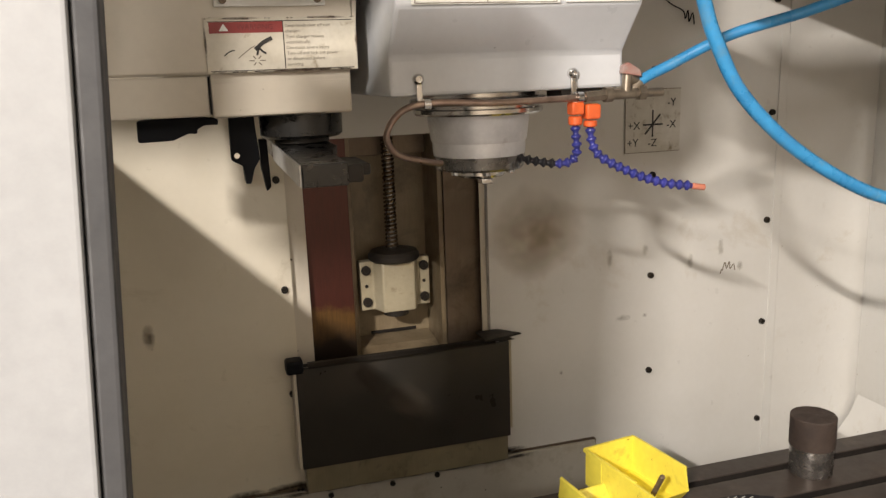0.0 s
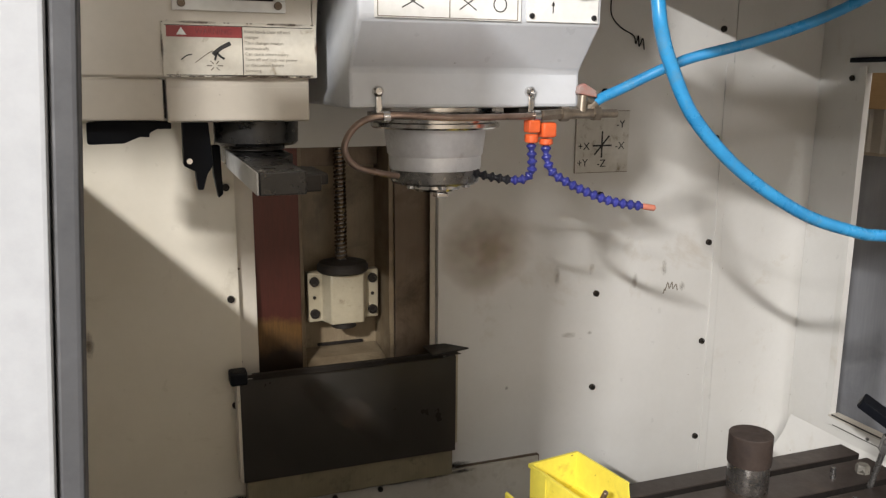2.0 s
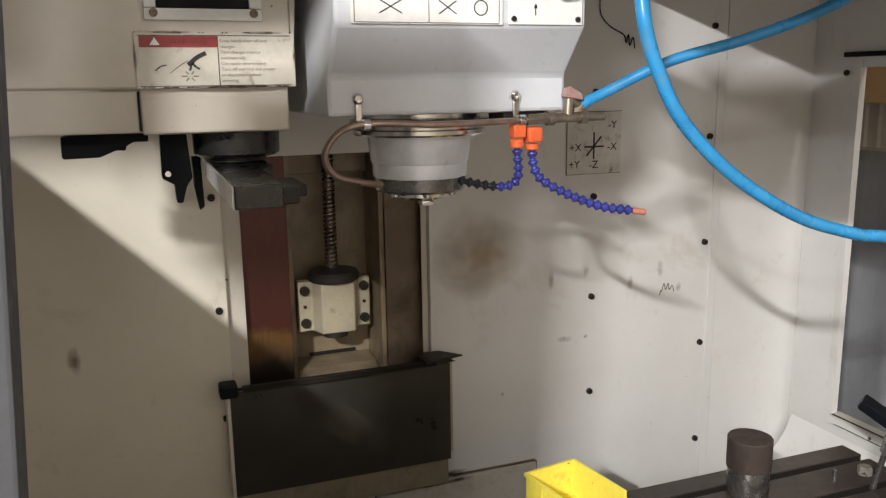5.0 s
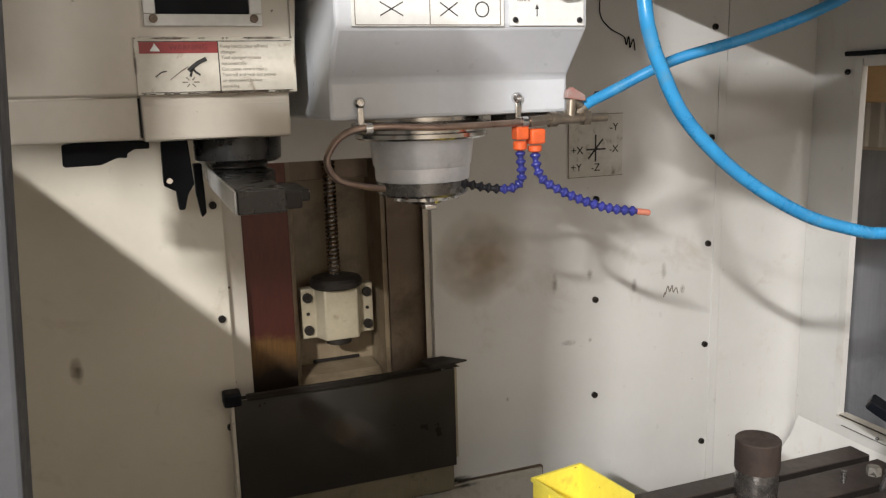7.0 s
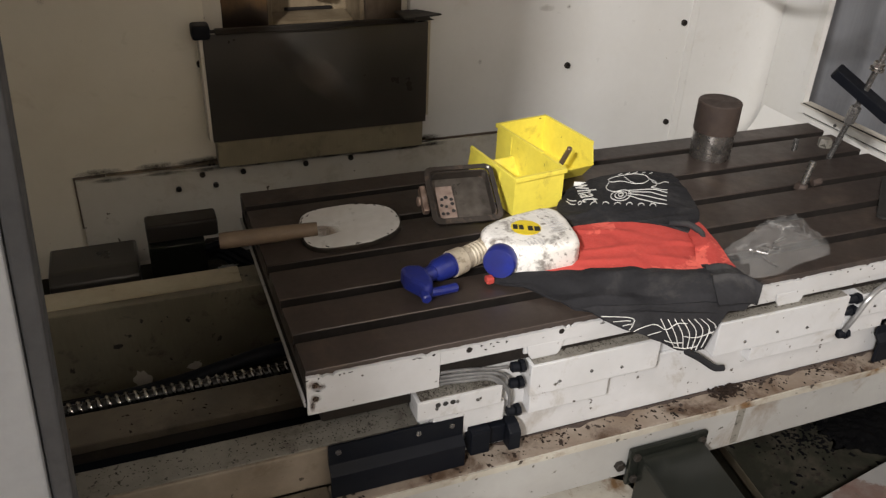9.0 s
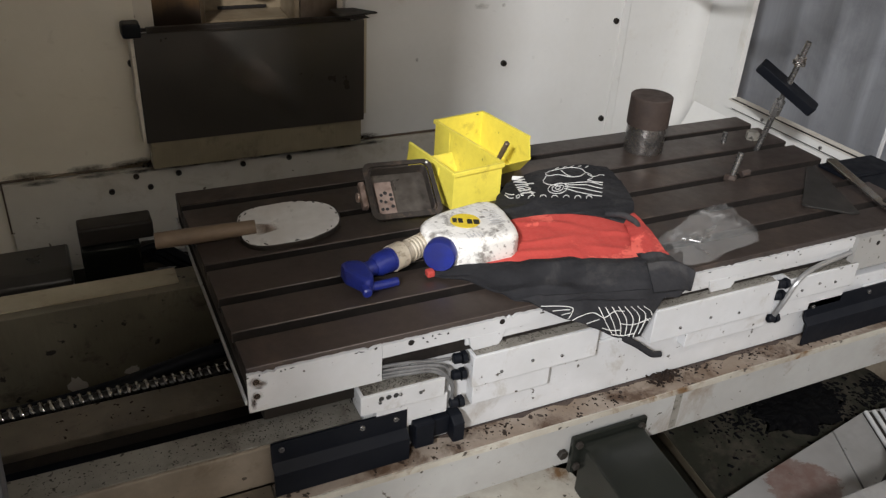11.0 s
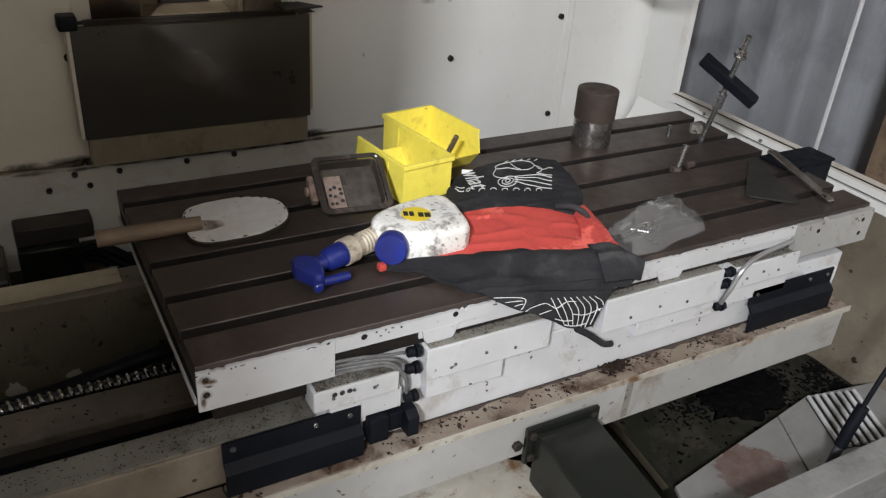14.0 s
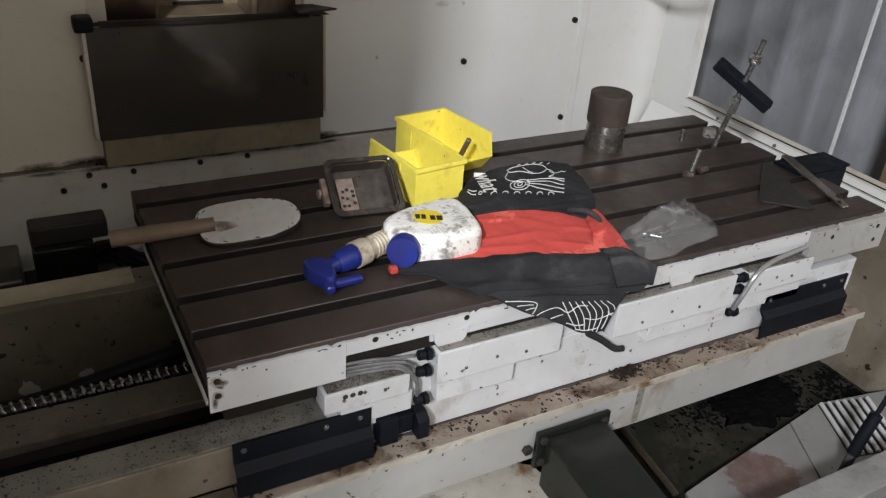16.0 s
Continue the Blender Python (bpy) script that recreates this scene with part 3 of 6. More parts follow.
# ---------------------------------------------------------------- machine enclosure
XR = 1.69      # right wall
YB = 1.05      # back wall
wall_back = thing("wall_back", (0.4, YB, 0.3), "cream painted sheet steel enclosure wall with oily stains", "wall", kind="structure")
OX0, OX1, OZ0, OZ1 = 0.005, 0.503, 0.72, 1.56
part("panel", box(-1.0, OX0, YB, YB + 0.02, 0.2, 2.3), "wallbeige", wall_back, "beige panel")
part("panel", join(
    box(OX1, 1.378, YB, YB + 0.02, 0.2, 2.3),
    box(OX0, OX1, YB, YB + 0.02, OZ1, 2.3), box(OX0, OX1, YB, YB + 0.02, 0.2, OZ0)), "wall", wall_back)
part("panel", box(1.382, XR + 0.02, YB + 0.001, YB + 0.021, 0.2, 2.3), "wall", wall_back)
part("joint_strip", box(1.352, 1.378, YB - 0.004, YB - 0.0005, 0.45, 1.77, 0.001), "wall", wall_back)
part("lower_sheet", box(-0.33, 0.80, YB - 0.013, YB - 0.001, 0.45, 0.690, 0.002), "wallmid", wall_back, "cream lower cover sheet with rusty edge")
part("rust_line", prism([(-0.26, 0.6915), (0.05, 0.693), (0.30, 0.6905), (0.55, 0.6945), (0.55, 0.700), (0.30, 0.702), (0.10, 0.699), (0.0, 0.704), (-0.08, 0.697), (-0.26, 0.697)], YB - 0.007, YB - 0.0005, "y"), "casting", wall_back, "rusty grime along the sheet edge")
screws = [(0.967, z) for z in (0.597, 0.869, 1.142, 1.417, 1.69)] + [(1.333, z) for z in (0.665, 0.966, 1.264, 1.563, 1.86)] + [(-0.014, z) for z in (0.693, 0.948, 1.211, 1.474)] + [(0.42, 0.725), (0.16, 0.705), (0.30, 0.707), (0.45, 0.712)]
for x, z in screws:
    part("screw", sockethead((x, YB - 0.0005, z), (0, -1, 0), 0.0085, 0.008), "blackoil", wall_back)
for x, z in ((-0.10, 0.640), (-0.01, 0.640), (0.06, 0.668), (-0.04, 0.672), (0.22, 0.670), (0.34, 0.672)):
    part("screw", sockethead((x, YB - 0.0135, z), (0, -1, 0), 0.007, 0.006), "blackoil", wall_back)
# edge flanges of the column opening
part("flange", box(-0.004, 0.048, YB + 0.021, YB + 0.024, OZ0 + 0.02, OZ1, 0.001), "cream", wall_back)
part("flange", box(0.488, 0.503, YB + 0.021, YB + 0.024, OZ0 + 0.02, OZ1, 0.001), "cream", wall_back)

wall_right = thing("wall_right", (XR, 0.5, 0.3), "cream painted sheet steel side wall with a window opening", "wall", kind="structure")
WY0, WY1, WZ0, WZ1 = -0.10, 0.885, 0.747, 1.744
part("panel", join(box(XR, XR + 0.02, WY1, YB, 0.2, 2.3), box(XR, XR + 0.02, -0.32, WY0, 0.2, 2.3),
                   box(XR, XR + 0.02, WY0, WY1, WZ1, 2.3), box(XR, XR + 0.02, WY0, WY1, 0.2, WZ0)), "wall", wall_right)
window = thing("window_1", (XR, 0.4, WZ0), "side window opening with white painted steel frame", "window", kind="structure")
part("window_frame", join(box(XR - 0.005, XR - 0.0005, WY1 - 0.004, WY1 + 0.020, WZ0 - 0.03, WZ1 + 0.02, 0.001), box(XR - 0.008, XR - 0.0005, WY0, WY1 - 0.005, WZ0 - 0.026, WZ0 - 0.002, 0.001)), "wall", window)
part("window_sill", box(XR - 0.010, XR + 0.03, WY0, WY1, WZ0 - 0.0015, WZ0 + 0.004, 0.001), "wallmid", window)
for y in (0.02, 0.10, 0.30, 0.52, 0.74):
    part("screw", sockethead((XR - 0.0085, y, WZ0 - 0.014), (-1, 0, 0), 0.005, 0.004), "darksteel", window)
part("seam", box(XR - 0.0095, XR - 0.0085, WY0, WY1 - 0.02, WZ0 - 0.0235, WZ0 - 0.0215), "blackoil", window, "dark seam under the sill")
part("grime_line", box(XR - 0.010, XR - 0.004, WY0, WY1 - 0.01, WZ0 + 0.0042, WZ0 + 0.006), "blackoil", window, "black grime along the sill")
part("mullion", box(XR + 0.004, XR + 0.012, 0.356, 0.364, WZ0 + 0.006, WZ1, 0.001), "white", window, "thin white post in the window")
part("screw", sockethead((XR - 0.001, 0.93, 1.73), (-1, 0, 0), 0.008, 0.006), "blackoil", window)
part("latch", box(XR - 0.02, XR - 0.001, 0.80, 0.93, 1.772, 1.785, 0.003), "black", window)

# what stands behind the side window
sheet_wall = thing("corrugated_wall", (2.35, 0.8, 0), "corrugated sheet partition standing behind the window, grey where shaded", "partition", kind="structure")


def corrugated(x, y0, y1, z0, z1, pitch, depth, thick=0.002):
    n = int((y1 - y0) / pitch)
    front, back = [], []
    for i in range(n):
        a = y0 + i * pitch
        for k, d in ((0.0, 0), (0.62, 0), (0.72, depth), (0.90, depth)):
            front.append((x - d, a + k * pitch))
            back.append((x - d + thick, a + k * pitch))
    return prism(front + back[::-1], z0, z1, "z")


# colours split at the shadow line: grey where shaded, pale where sunlit
part("sheet", corrugated(2.30, -0.6, 2.4, 0.0, 1.46, 0.17, 0.006), "corrugated", sheet_wall)
part("sheet", corrugated(2.32, -0.6, 2.4, 1.47, 2.6, 0.06, 0.012), "palesheet", sheet_wall)
part("beam", box(2.20, 2.285, 0.1, 2.4, 1.63, 1.78, 0.004), "plank", sheet_wall, "pale timber beam")
single("cardboard_box", box(1.95, 2.25, -0.35, 0.36, 0.0, 1.25, 0.004), "wood", "brown board standing upright behind the window", "board")

# unseen wall, its length and top set to cast the slanted shadow edge
single("shade_wall_left", box(-0.82, -0.80, -1.20, YB, 0.2, 1.969), "wall", "unseen cream side wall set to cast the slanted shade edge", "wall", kind="structure")

# left door with rubber edge
door = thing("door_1", (-0.45, -0.32, 0.15), "white sliding machine door with dark grey rubber edge", "door", kind="structure")
def leaning(bm):
    """The door stands slightly out of plumb."""
    for vtx in bm.verts:
        vtx.co.x += 0.059 * (vtx.co.z - 1.70)
    return bm


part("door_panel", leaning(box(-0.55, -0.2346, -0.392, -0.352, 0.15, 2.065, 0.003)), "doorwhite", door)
part("door_seal", leaning(box(-0.2341, -0.2198, -0.388, -0.354, 0.15, 2.065, 0.003)), "rubber", door, "dark grey rubber seal")
# unseen panel left of the door, added to block lamp light
single("light_block_front", box(-0.795, -0.585, -0.34, -0.305, 0.15, 1.0, 0.003), "doorwhite", "unseen white panel added to block light beside the door", "panel", kind="structure")
# unseen panel, its lower edge cut to shape the light entering the machine
single("header", prism([(-1.3, 2.11), (-0.74, 2.11), (-0.73, 1.93), (-0.56, 1.93), (-0.53, 2.085), (-0.30, 2.10), (-0.26, 2.155), (0.02, 2.155), (0.05, 2.05), (0.50, 1.88), (1.71, 1.86), (1.71, 2.2), (-1.3, 2.2)], -0.30, -0.29, "y"), "doorwhite", "unseen white panel cut to shape the light above the opening", "panel", kind="structure")
# unseen roof sheets, added to shade the light from above
single("roof", join(box(0.62, 1.71, -0.28, 1.07, 2.10, 2.12), box(-0.80, 0.10, -0.28, 1.07, 2.16, 2.18)), "wall", "unseen cream roof sheets added to block light", "roof", kind="structure")

# ---------------------------------------------------------------- column behind the wall
column = thing("machine_column", (0.26, 1.2, 0.2), "oil-stained cast machine column with slideways behind the cover wall", "machine column")
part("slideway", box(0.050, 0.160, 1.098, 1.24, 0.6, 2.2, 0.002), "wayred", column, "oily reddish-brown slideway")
part("slideway", box(0.402, 0.56, 1.098, 1.24, 0.6, 2.2, 0.002), "waybrown", column, "dark brown slideway")
part("rib", box(0.388, 0.4015, 1.104, 1.24, 0.6, 2.2, 0.002), "casting", column, "pale stained rib")
part("body", box(-0.05, 0.65, 1.2405, 1.5, 0.2, 2.2, 0.004), "casting", column)
part("side_casting", box(0.1605, 0.175, 1.13, 1.24, 0.6, 2.2, 0.003), "casting", column)
part("opening_cover", box(0.176, 0.387, 1.20, 1.24, 1.50, 2.2, 0.002), "waybrown", column)
# vertical ball screw
bs = part("ball_screw", rod((0.278, 1.165, 1.10), (0.278, 1.165, 2.2), 0.0125, 16), "darksteel", column, "threaded ball screw")


def helix(p, r, wire, pitch, turns, axis="z", per=14, seg=6):
    pts = []
    for i in range(int(turns * per)):
        a = 6.2831853 * i / per
        h = pitch * i / per
        c = (r * math.cos(a), r * math.sin(a), h)
        pts.append((p[0] + c[0], p[1] + c[1], p[2] + c[2]) if axis == "z" else (p[0] + c[2], p[1] + c[0], p[2] + c[1]))
    return tube(pts, wire, seg, smooth_path=False)


part("thread", helix((0.278, 1.165, 1.22), 0.0135, 0.0035, 0.0105, 80), "screwbrown", bs)
nut = part("nut_bracket", prism([(0.186, 1.150), (0.222, 1.150), (0.238, 1.108), (0.322, 1.108), (0.338, 1.150), (0.372, 1.150), (0.372, 1.18), (0.186, 1.18)], 1.105, 1.235, "z", 0.004), "oldcream", column, "cream cast ball nut bracket")
for x in (0.203, 0.356):
    for z in (1.128, 1.212):
        part("bolt", sockethead((x, 1.1505, z), (0, -1, 0), 0.0125, 0.009), "blackoil", nut)
    part("pin", rod((x, 1.152, 1.170), (x, 1.1475, 1.170), 0.0045, 10), "blackoil", nut)
part("nut_flange", lathe([(0, 0), (0.062, 0), (0.066, 0.004), (0.066, 0.016), (0.060, 0.024), (0.03, 0.028), (0.0, 0.028)], pose(0.278, 1.150, 1.2355)), "blackoil", column, "black oily nut flange")
part("lower_bearing", lathe([(0, 0), (0.032, 0), (0.032, 0.012), (0, 0.012)], pose(0.276, 1.14, 1.092)), "blackoil", column)
part("step", prism([(1.12, 0.9), (1.12, 0.99), (1.16, 1.005), (1.24, 1.01), (1.24, 0.9)], 0.176, 0.387, "x", 0.004), "casting", column)
part("drain_slot", box(0.225, 0.350, 1.232, 1.2403, 1.012, 1.019, 0.001), "slot", column)

def blotch(x, z, w, h, seed, material, tilt=0.0, y=None):
    r = random.Random(seed)
    pts = []
    for i in range(18):
        a = 6.2831853 * i / 18
        k = 0.75 + 0.5 * r.random()
        u, v = w * k * math.cos(a), h * k * math.sin(a)
        pts.append((x + u * math.cos(tilt) - v * math.sin(tilt), z + u * math.sin(tilt) + v * math.cos(tilt)))

    y = YB - 0.0008 if y is None else y
    return prism(pts, y, y + 0.0004, "y")


# dark chip guard hung under the column opening
guard = thing("column_chip_guard", (0.26, 1.0, 0.77), "black oily sheet chip guard hanging below the column opening", "chip guard")
part("sheet", join(box(-0.008, 0.530, 0.988, 0.993, 0.772, 1.030, 0.001), box(0.525, 0.530, 0.9935, YB - 0.002, 0.772, 1.03)), "waypan", guard)
part("side_edge", box(0.5305, 0.552, 1.03, YB - 0.002, 0.772, 1.025, 0.001), "oldcream", guard, "brownish cream edge strip")
part("rub_mark", blotch(0.27, 0.90, 0.16, 0.038, 41, "", -0.72, y=0.9874), "rubmark", guard, "paler rubbed streak in the oil film")
part("side_edge", box(-0.016, -0.0085, 0.988, YB - 0.002, 0.775, 1.022, 0.001), "cream", guard, "thin cream edge strip")
part("lip", join(prism([(0.972, 1.036), (0.984, 1.041), (0.998, 1.042), (0.998, 1.038), (0.985, 1.037), (0.973, 1.032)], 0.02, 0.49, "x", 0.0008), prism([(-0.010, 1.034), (0.545, 1.034), (0.530, 1.042), (-0.010, 1.042)], 0.985, 0.987, "y", 0.0005)), "blackoil", guard)
part("corner_block", box(-0.032, 0.008, 0.960, 1.005, 1.026, 1.058, 0.006), "black", guard)
part("lip_end", prism([(0.46, 0.965), (0.566, 0.992), (0.520, 1.045), (0.46, 1.045)], 1.0425, 1.047, "z", 0.001), "blackoil", guard)
part("backing", box(0.0, 0.527, 1.0, YB - 0.002, 0.70, 0.768, 0.002), "guardfoot", guard, "brown stained lower strip")

# ---------------------------------------------------------------- wall marks
sign = thing("axis_sign", (0.964, YB - 0.002, 1.48), "aged sticker with axis directions on the back wall", "sign")
sm = facing(0.964, YB - 0.0042, 1.559)
part("sheet", box(0.883, 1.046, YB - 0.003, YB - 0.0005, 1.477, 1.641), "signpaper", sign)
for txt, x, y in (("-Y", 0.055, 0.045), ("+X", -0.055, -0.012), ("-X", 0.055, -0.012), ("+Y", -0.058, -0.056), ("-Z", 0.0, -0.058)):
    part("letters", writing(txt, 0.028, sm @ pose(x, y, 0)), "ink", sign)
arrows = [[(-0.028, -0.01), (0.03, -0.01)], [(0.0, 0.028), (0.0, -0.042)], [(-0.022, -0.034), (0.022, 0.016)]]
for a in arrows:
    part("arrow", stroke(a, 0.0045, sm), "ink", sign)
part("border", join(box(0.883, 1.046, YB - 0.0045, YB - 0.0032, 1.639, 1.641), box(0.883, 1.046, YB - 0.0045, YB - 0.0032, 1.477, 1.4785), box(0.883, 0.885, YB - 0.0045, YB - 0.0032, 1.479, 1.6385)), "inkgrey", sign)

wire = single("loose_wire", tube([(0.965, YB - 0.02, 1.99), (0.968, YB - 0.012, 1.93), (0.975, YB - 0.006, 1.885), (1.005, YB - 0.004, 1.855), (1.045, YB - 0.004, 1.835), (1.053, YB - 0.004, 1.815), (1.060, YB - 0.004, 1.835), (1.064, YB - 0.004, 1.808), (1.074, YB - 0.004, 1.828), (1.080, YB - 0.004, 1.80)], 0.0016, 8), "black", "thin black wire end hanging on the back wall", "wire")
mk = facing(1.215, YB - 0.0012, 1.142)
scrawl = thing("pencil_mark", (1.215, YB, 1.12), "small dark smudged scrawl on the cream wall", "mark")
for p in ([(-0.02, -0.012), (-0.012, 0.012), (-0.006, -0.006), (0.002, 0.012), (0.006, -0.008), (0.016, 0.004), (0.022, -0.014)], [(-0.026, -0.02), (-0.022, -0.006)]):
    part("line", stroke(p, 0.0032, mk), "inkgrey", scrawl)


for k, (x, z, w, h, mat) in enumerate(((-0.330, 1.136, 0.024, 0.050, "brownsmear"), (0.845, 1.20, 0.018, 0.05, "smear"), (0.95, 1.215, 0.014, 0.026, "smear"), (1.185, 1.20, 0.016, 0.045, "smear"), (0.885, 1.03, 0.04, 0.014, "smear"),
        (0.95, 1.03, 0.012, 0.010, "smear"), (1.25, 1.14, 0.016, 0.024, "smear"), (1.09, 1.17, 0.016, 0.035, "smear"), (0.70, 0.90, 0.008, 0.012, "smear"), (0.635, 1.30, 0.24, 0.19, "softbrown"))):
    part("wall_mark", blotch(x, z, w, h, 20 + k, "", 0.1, y=YB - 0.0008 - 0.0005 * k), mat, wall_back, "soft brown patch" if mat == "softbrown" else "faint brown smear")
for k, (x, w) in enumerate(((-0.27, 0.09), (-0.15, 0.10), (-0.04, 0.10), (0.06, 0.12), (0.15, 0.10), (0.25, 0.13), (0.36, 0.14), (0.47, 0.12), (0.55, 0.08))):
    part("grime_patch", blotch(x, 0.703, w, 0.020, 60 + k, "", y=YB - 0.0076 - 0.0003 * k), "softblack", wall_back, "black grime along the seam")
    part("grime_patch", blotch(x + 0.03, 0.685, w * 0.8, 0.011, 80 + k, "", y=YB - 0.0138 - 0.0003 * k), "softblack", wall_back)
part("rust_line", prism([(0.553, 0.6908), (0.795, 0.6902), (0.8005, 0.687), (0.8005, 0.56), (0.8045, 0.56), (0.8045, 0.691), (0.799, 0.6955), (0.553, 0.6950)], YB - 0.006, YB - 0.0005, "y"), "waybrown", wall_back, "brown edge of the cover sheet")
part("rust_line", prism([(-0.3345, 0.56), (-0.3305, 0.56), (-0.3305, 0.6905), (-0.262, 0.6905), (-0.262, 0.696), (-0.334, 0.695)], YB - 0.006, YB - 0.0005, "y"), "waybrown", wall_back, "brown edge of the cover sheet")

# ---------------------------------------------------------------- spindle head
CX, CY = 0.281, 0.46
head = thing("spindle_head", (CX, CY, 1.5), "grey-white painted spindle head with bare metal spindle nose", "spindle head")
part("housing", prism([(0.330, 1.672), (0.330, 1.729), (0.270, 1.797), (0.270, 2.15), (0.80, 2.15), (0.80, 1.672)], 0.100, 0.482, "x", 0.006), "headgrey", head)
part("rear_housing", box(0.105, 0.47, 0.802, 1.02, 1.69, 2.2, 0.01), "black", head, "dark rear casting")
part("bottom_plate", box(0.38, 0.462, 0.34, 0.40, 1.6585, 1.6715, 0.001), "blackoil", head)
part("upper_collar", lathe([(0.06, 1.662), (0.100, 1.662), (0.103, 1.665), (0.103, 1.6716), (0.06, 1.6716)], pose(CX, CY, 0), 48), "steel", head, "polished steel upper collar")
ml = pose(CX, CY, 0)
part("flange_ring", lathe([(0.06, 1.636), (0.106, 1.636), (0.109, 1.639), (0.109, 1.645), (0.102, 1.647), (0.102, 1.652), (0.115, 1.654), (0.115, 1.6618), (0.06, 1.6618)], ml, 48), "steel", head, "polished steel flange ring")
part("nose_cone", lathe([(0.05, 1.567), (0.077, 1.567), (0.0785, 1.572), (0.0792, 1.590), (0.0815, 1.593), (0.0865, 1.6355), (0.05, 1.6355)], ml, 48), "alu", head, "dull cast aluminium spindle nose")
part("nose_ring", lathe([(0.03, 1.543), (0.072, 1.543), (0.076, 1.547), (0.0775, 1.5665), (0.03, 1.5665)], ml, 48), "darksteel", head, "dark steel nose ring")
part("spindle", lathe([(0.02, 1.530), (0.040, 1.530), (0.044, 1.534), (0.044, 1.5428), (0.02, 1.5428)], ml, 32), "steel", head)
for a in range(6):
    c = (CX + 0.055 * math.cos(a * 1.047 + 0.4), CY + 0.055 * math.sin(a * 1.047 + 0.4), 1.5428)
    part("nose_bolt", sockethead(c, (0, 0, -1), 0.007, 0.007), "steel", head)
part("drive_key", box(CX - 0.012, CX + 0.008, CY - 0.046, CY - 0.02, 1.521, 1.5298, 0.002), "steel", head)
for x in (0.143, 0.392):
    b = part("eye_bolt", lathe([(0, 0), (0.008, 0), (0.008, 0.008), (0.005, 0.011), (0.004, 0.011), (0.004, 0.006), (0, 0.006)], Matrix.Translation((x, 0.3298, 1.697)) @ pose(0, 0, 0, 90), 18), "steel", head)
    part("bracket", join(box(x - 0.004, x + 0.006, 0.3225, 0.3275, 1.664, 1.692, 0.002), box(x - 0.004, x + 0.006, 0.328, 0.36, 1.6622, 1.6655)), "steel", b)
# plates on the head's front
pl = part("instruction_plate", box(0.122, 0.345, 0.2668, 0.2695, 1.798, 1.918, 0.0008), "plaque", head, "white instruction plate with tool pictograms")
pm = facing(0.233, 0.2662, 1.848)
part("frame_line", join(stroke([(-0.106, -0.048), (0.106, -0.048)], 0.0012, pm), stroke([(0.0, -0.048), (0.0, 0.05)], 0.0012, pm), stroke([(-0.106, -0.048), (-0.106, 0.06)], 0.0012, pm), stroke([(0.106, -0.048), (0.106, 0.06)], 0.0012, pm)), "inkgrey", pl)
for cx, s in ((-0.055, 1.25), (0.028, 1.0)):
    part("cross", join(stroke([(cx - 0.013 * s, -0.036), (cx + 0.013 * s, -0.018)], 0.0016, pm), stroke([(cx - 0.013 * s, -0.018), (cx + 0.013 * s, -0.036)], 0.0016, pm)), "ink", pl)
part("ring", stroke([(0.078 + 0.010 * math.cos(a * 0.5236), -0.027 + 0.010 * math.sin(a * 0.5236)) for a in range(13)], 0.0016, pm), "ink", pl)
for cx in (-0.055, 0.028, 0.078):
    part("pictogram", join(stroke([(cx - 0.02, 0.004), (cx - 0.004, 0.004), (cx - 0.004, -0.004), (cx + 0.003, -0.004), (cx + 0.003, 0.008), (cx + 0.02, 0.008)], 0.001, pm, 2), stroke([(cx - 0.008, 0.012), (cx + 0.010, 0.016)], 0.001, pm)), "inkgrey", pl)
pl = part("switch_plate", box(0.354, 0.474, 0.2668, 0.2695, 1.799, 1.918, 0.0008), "plaque", head, "white tool clamp switch plate")
pm = facing(0.414, 0.2662, 1.838)
part("letters", join(writing("TOOL", 0.007, pm @ pose(-0.038, 0.006, 0)), writing("CLAMP", 0.007, pm @ pose(-0.038, -0.003, 0))), "inkgrey", pl)
part("arrow", join(stroke([(-0.017, -0.026), (-0.017, -0.010)], 0.0014, pm), stroke([(-0.019, -0.016), (-0.017, -0.010), (-0.015, -0.016)], 0.0014, pm, 2)), "ink", pl)
part("pictogram", join(stroke([(-0.020, 0.0), (-0.020, 0.022)], 0.001, pm), stroke([(-0.014, 0.0), (-0.014, 0.022)], 0.001, pm)), "inkgrey", pl)
for x in (-0.052, 0.052):
    part("screw", sockethead((0.414 + x, 0.2666, 1.807), (0, -1, 0), 0.004, 0.003), "ink", pl)
part("push_button", join(lathe([(0, 0), (0.022, 0), (0.022, 0.012), (0.0185, 0.014), (0, 0.014)], Matrix.Translation((0.440, 0.2666, 1.858)) @ pose(0, 0, 0, 90), 28)), "steel", pl, "chrome push button collar")
part("button_cap", lathe([(0, 0.014), (0.016, 0.014), (0.016, 0.024), (0.013, 0.027), (0, 0.027)], Matrix.Translation((0.440, 0.2666, 1.858)) @ pose(0, 0, 0, 90), 24), "black", pl)

# ---------------------------------------------------------------- coolant pipe and nozzles
pipe = thing("coolant_pipe", (0.3, 0.33, 1.6), "tarnished copper coolant pipe clamped under the spindle head", "pipe")
part("tube", tube([(0.405, 0.318, 1.648), (0.36, 0.315, 1.647), (0.25, 0.312, 1.646), (0.16, 0.315, 1.650), (0.114, 0.33, 1.640), (0.092, 0.345, 1.606), (0.108, 0.36, 1.575), (0.150, 0.372, 1.560), (0.190, 0.395, 1.551)], 0.0052, 12), "copper", pipe)
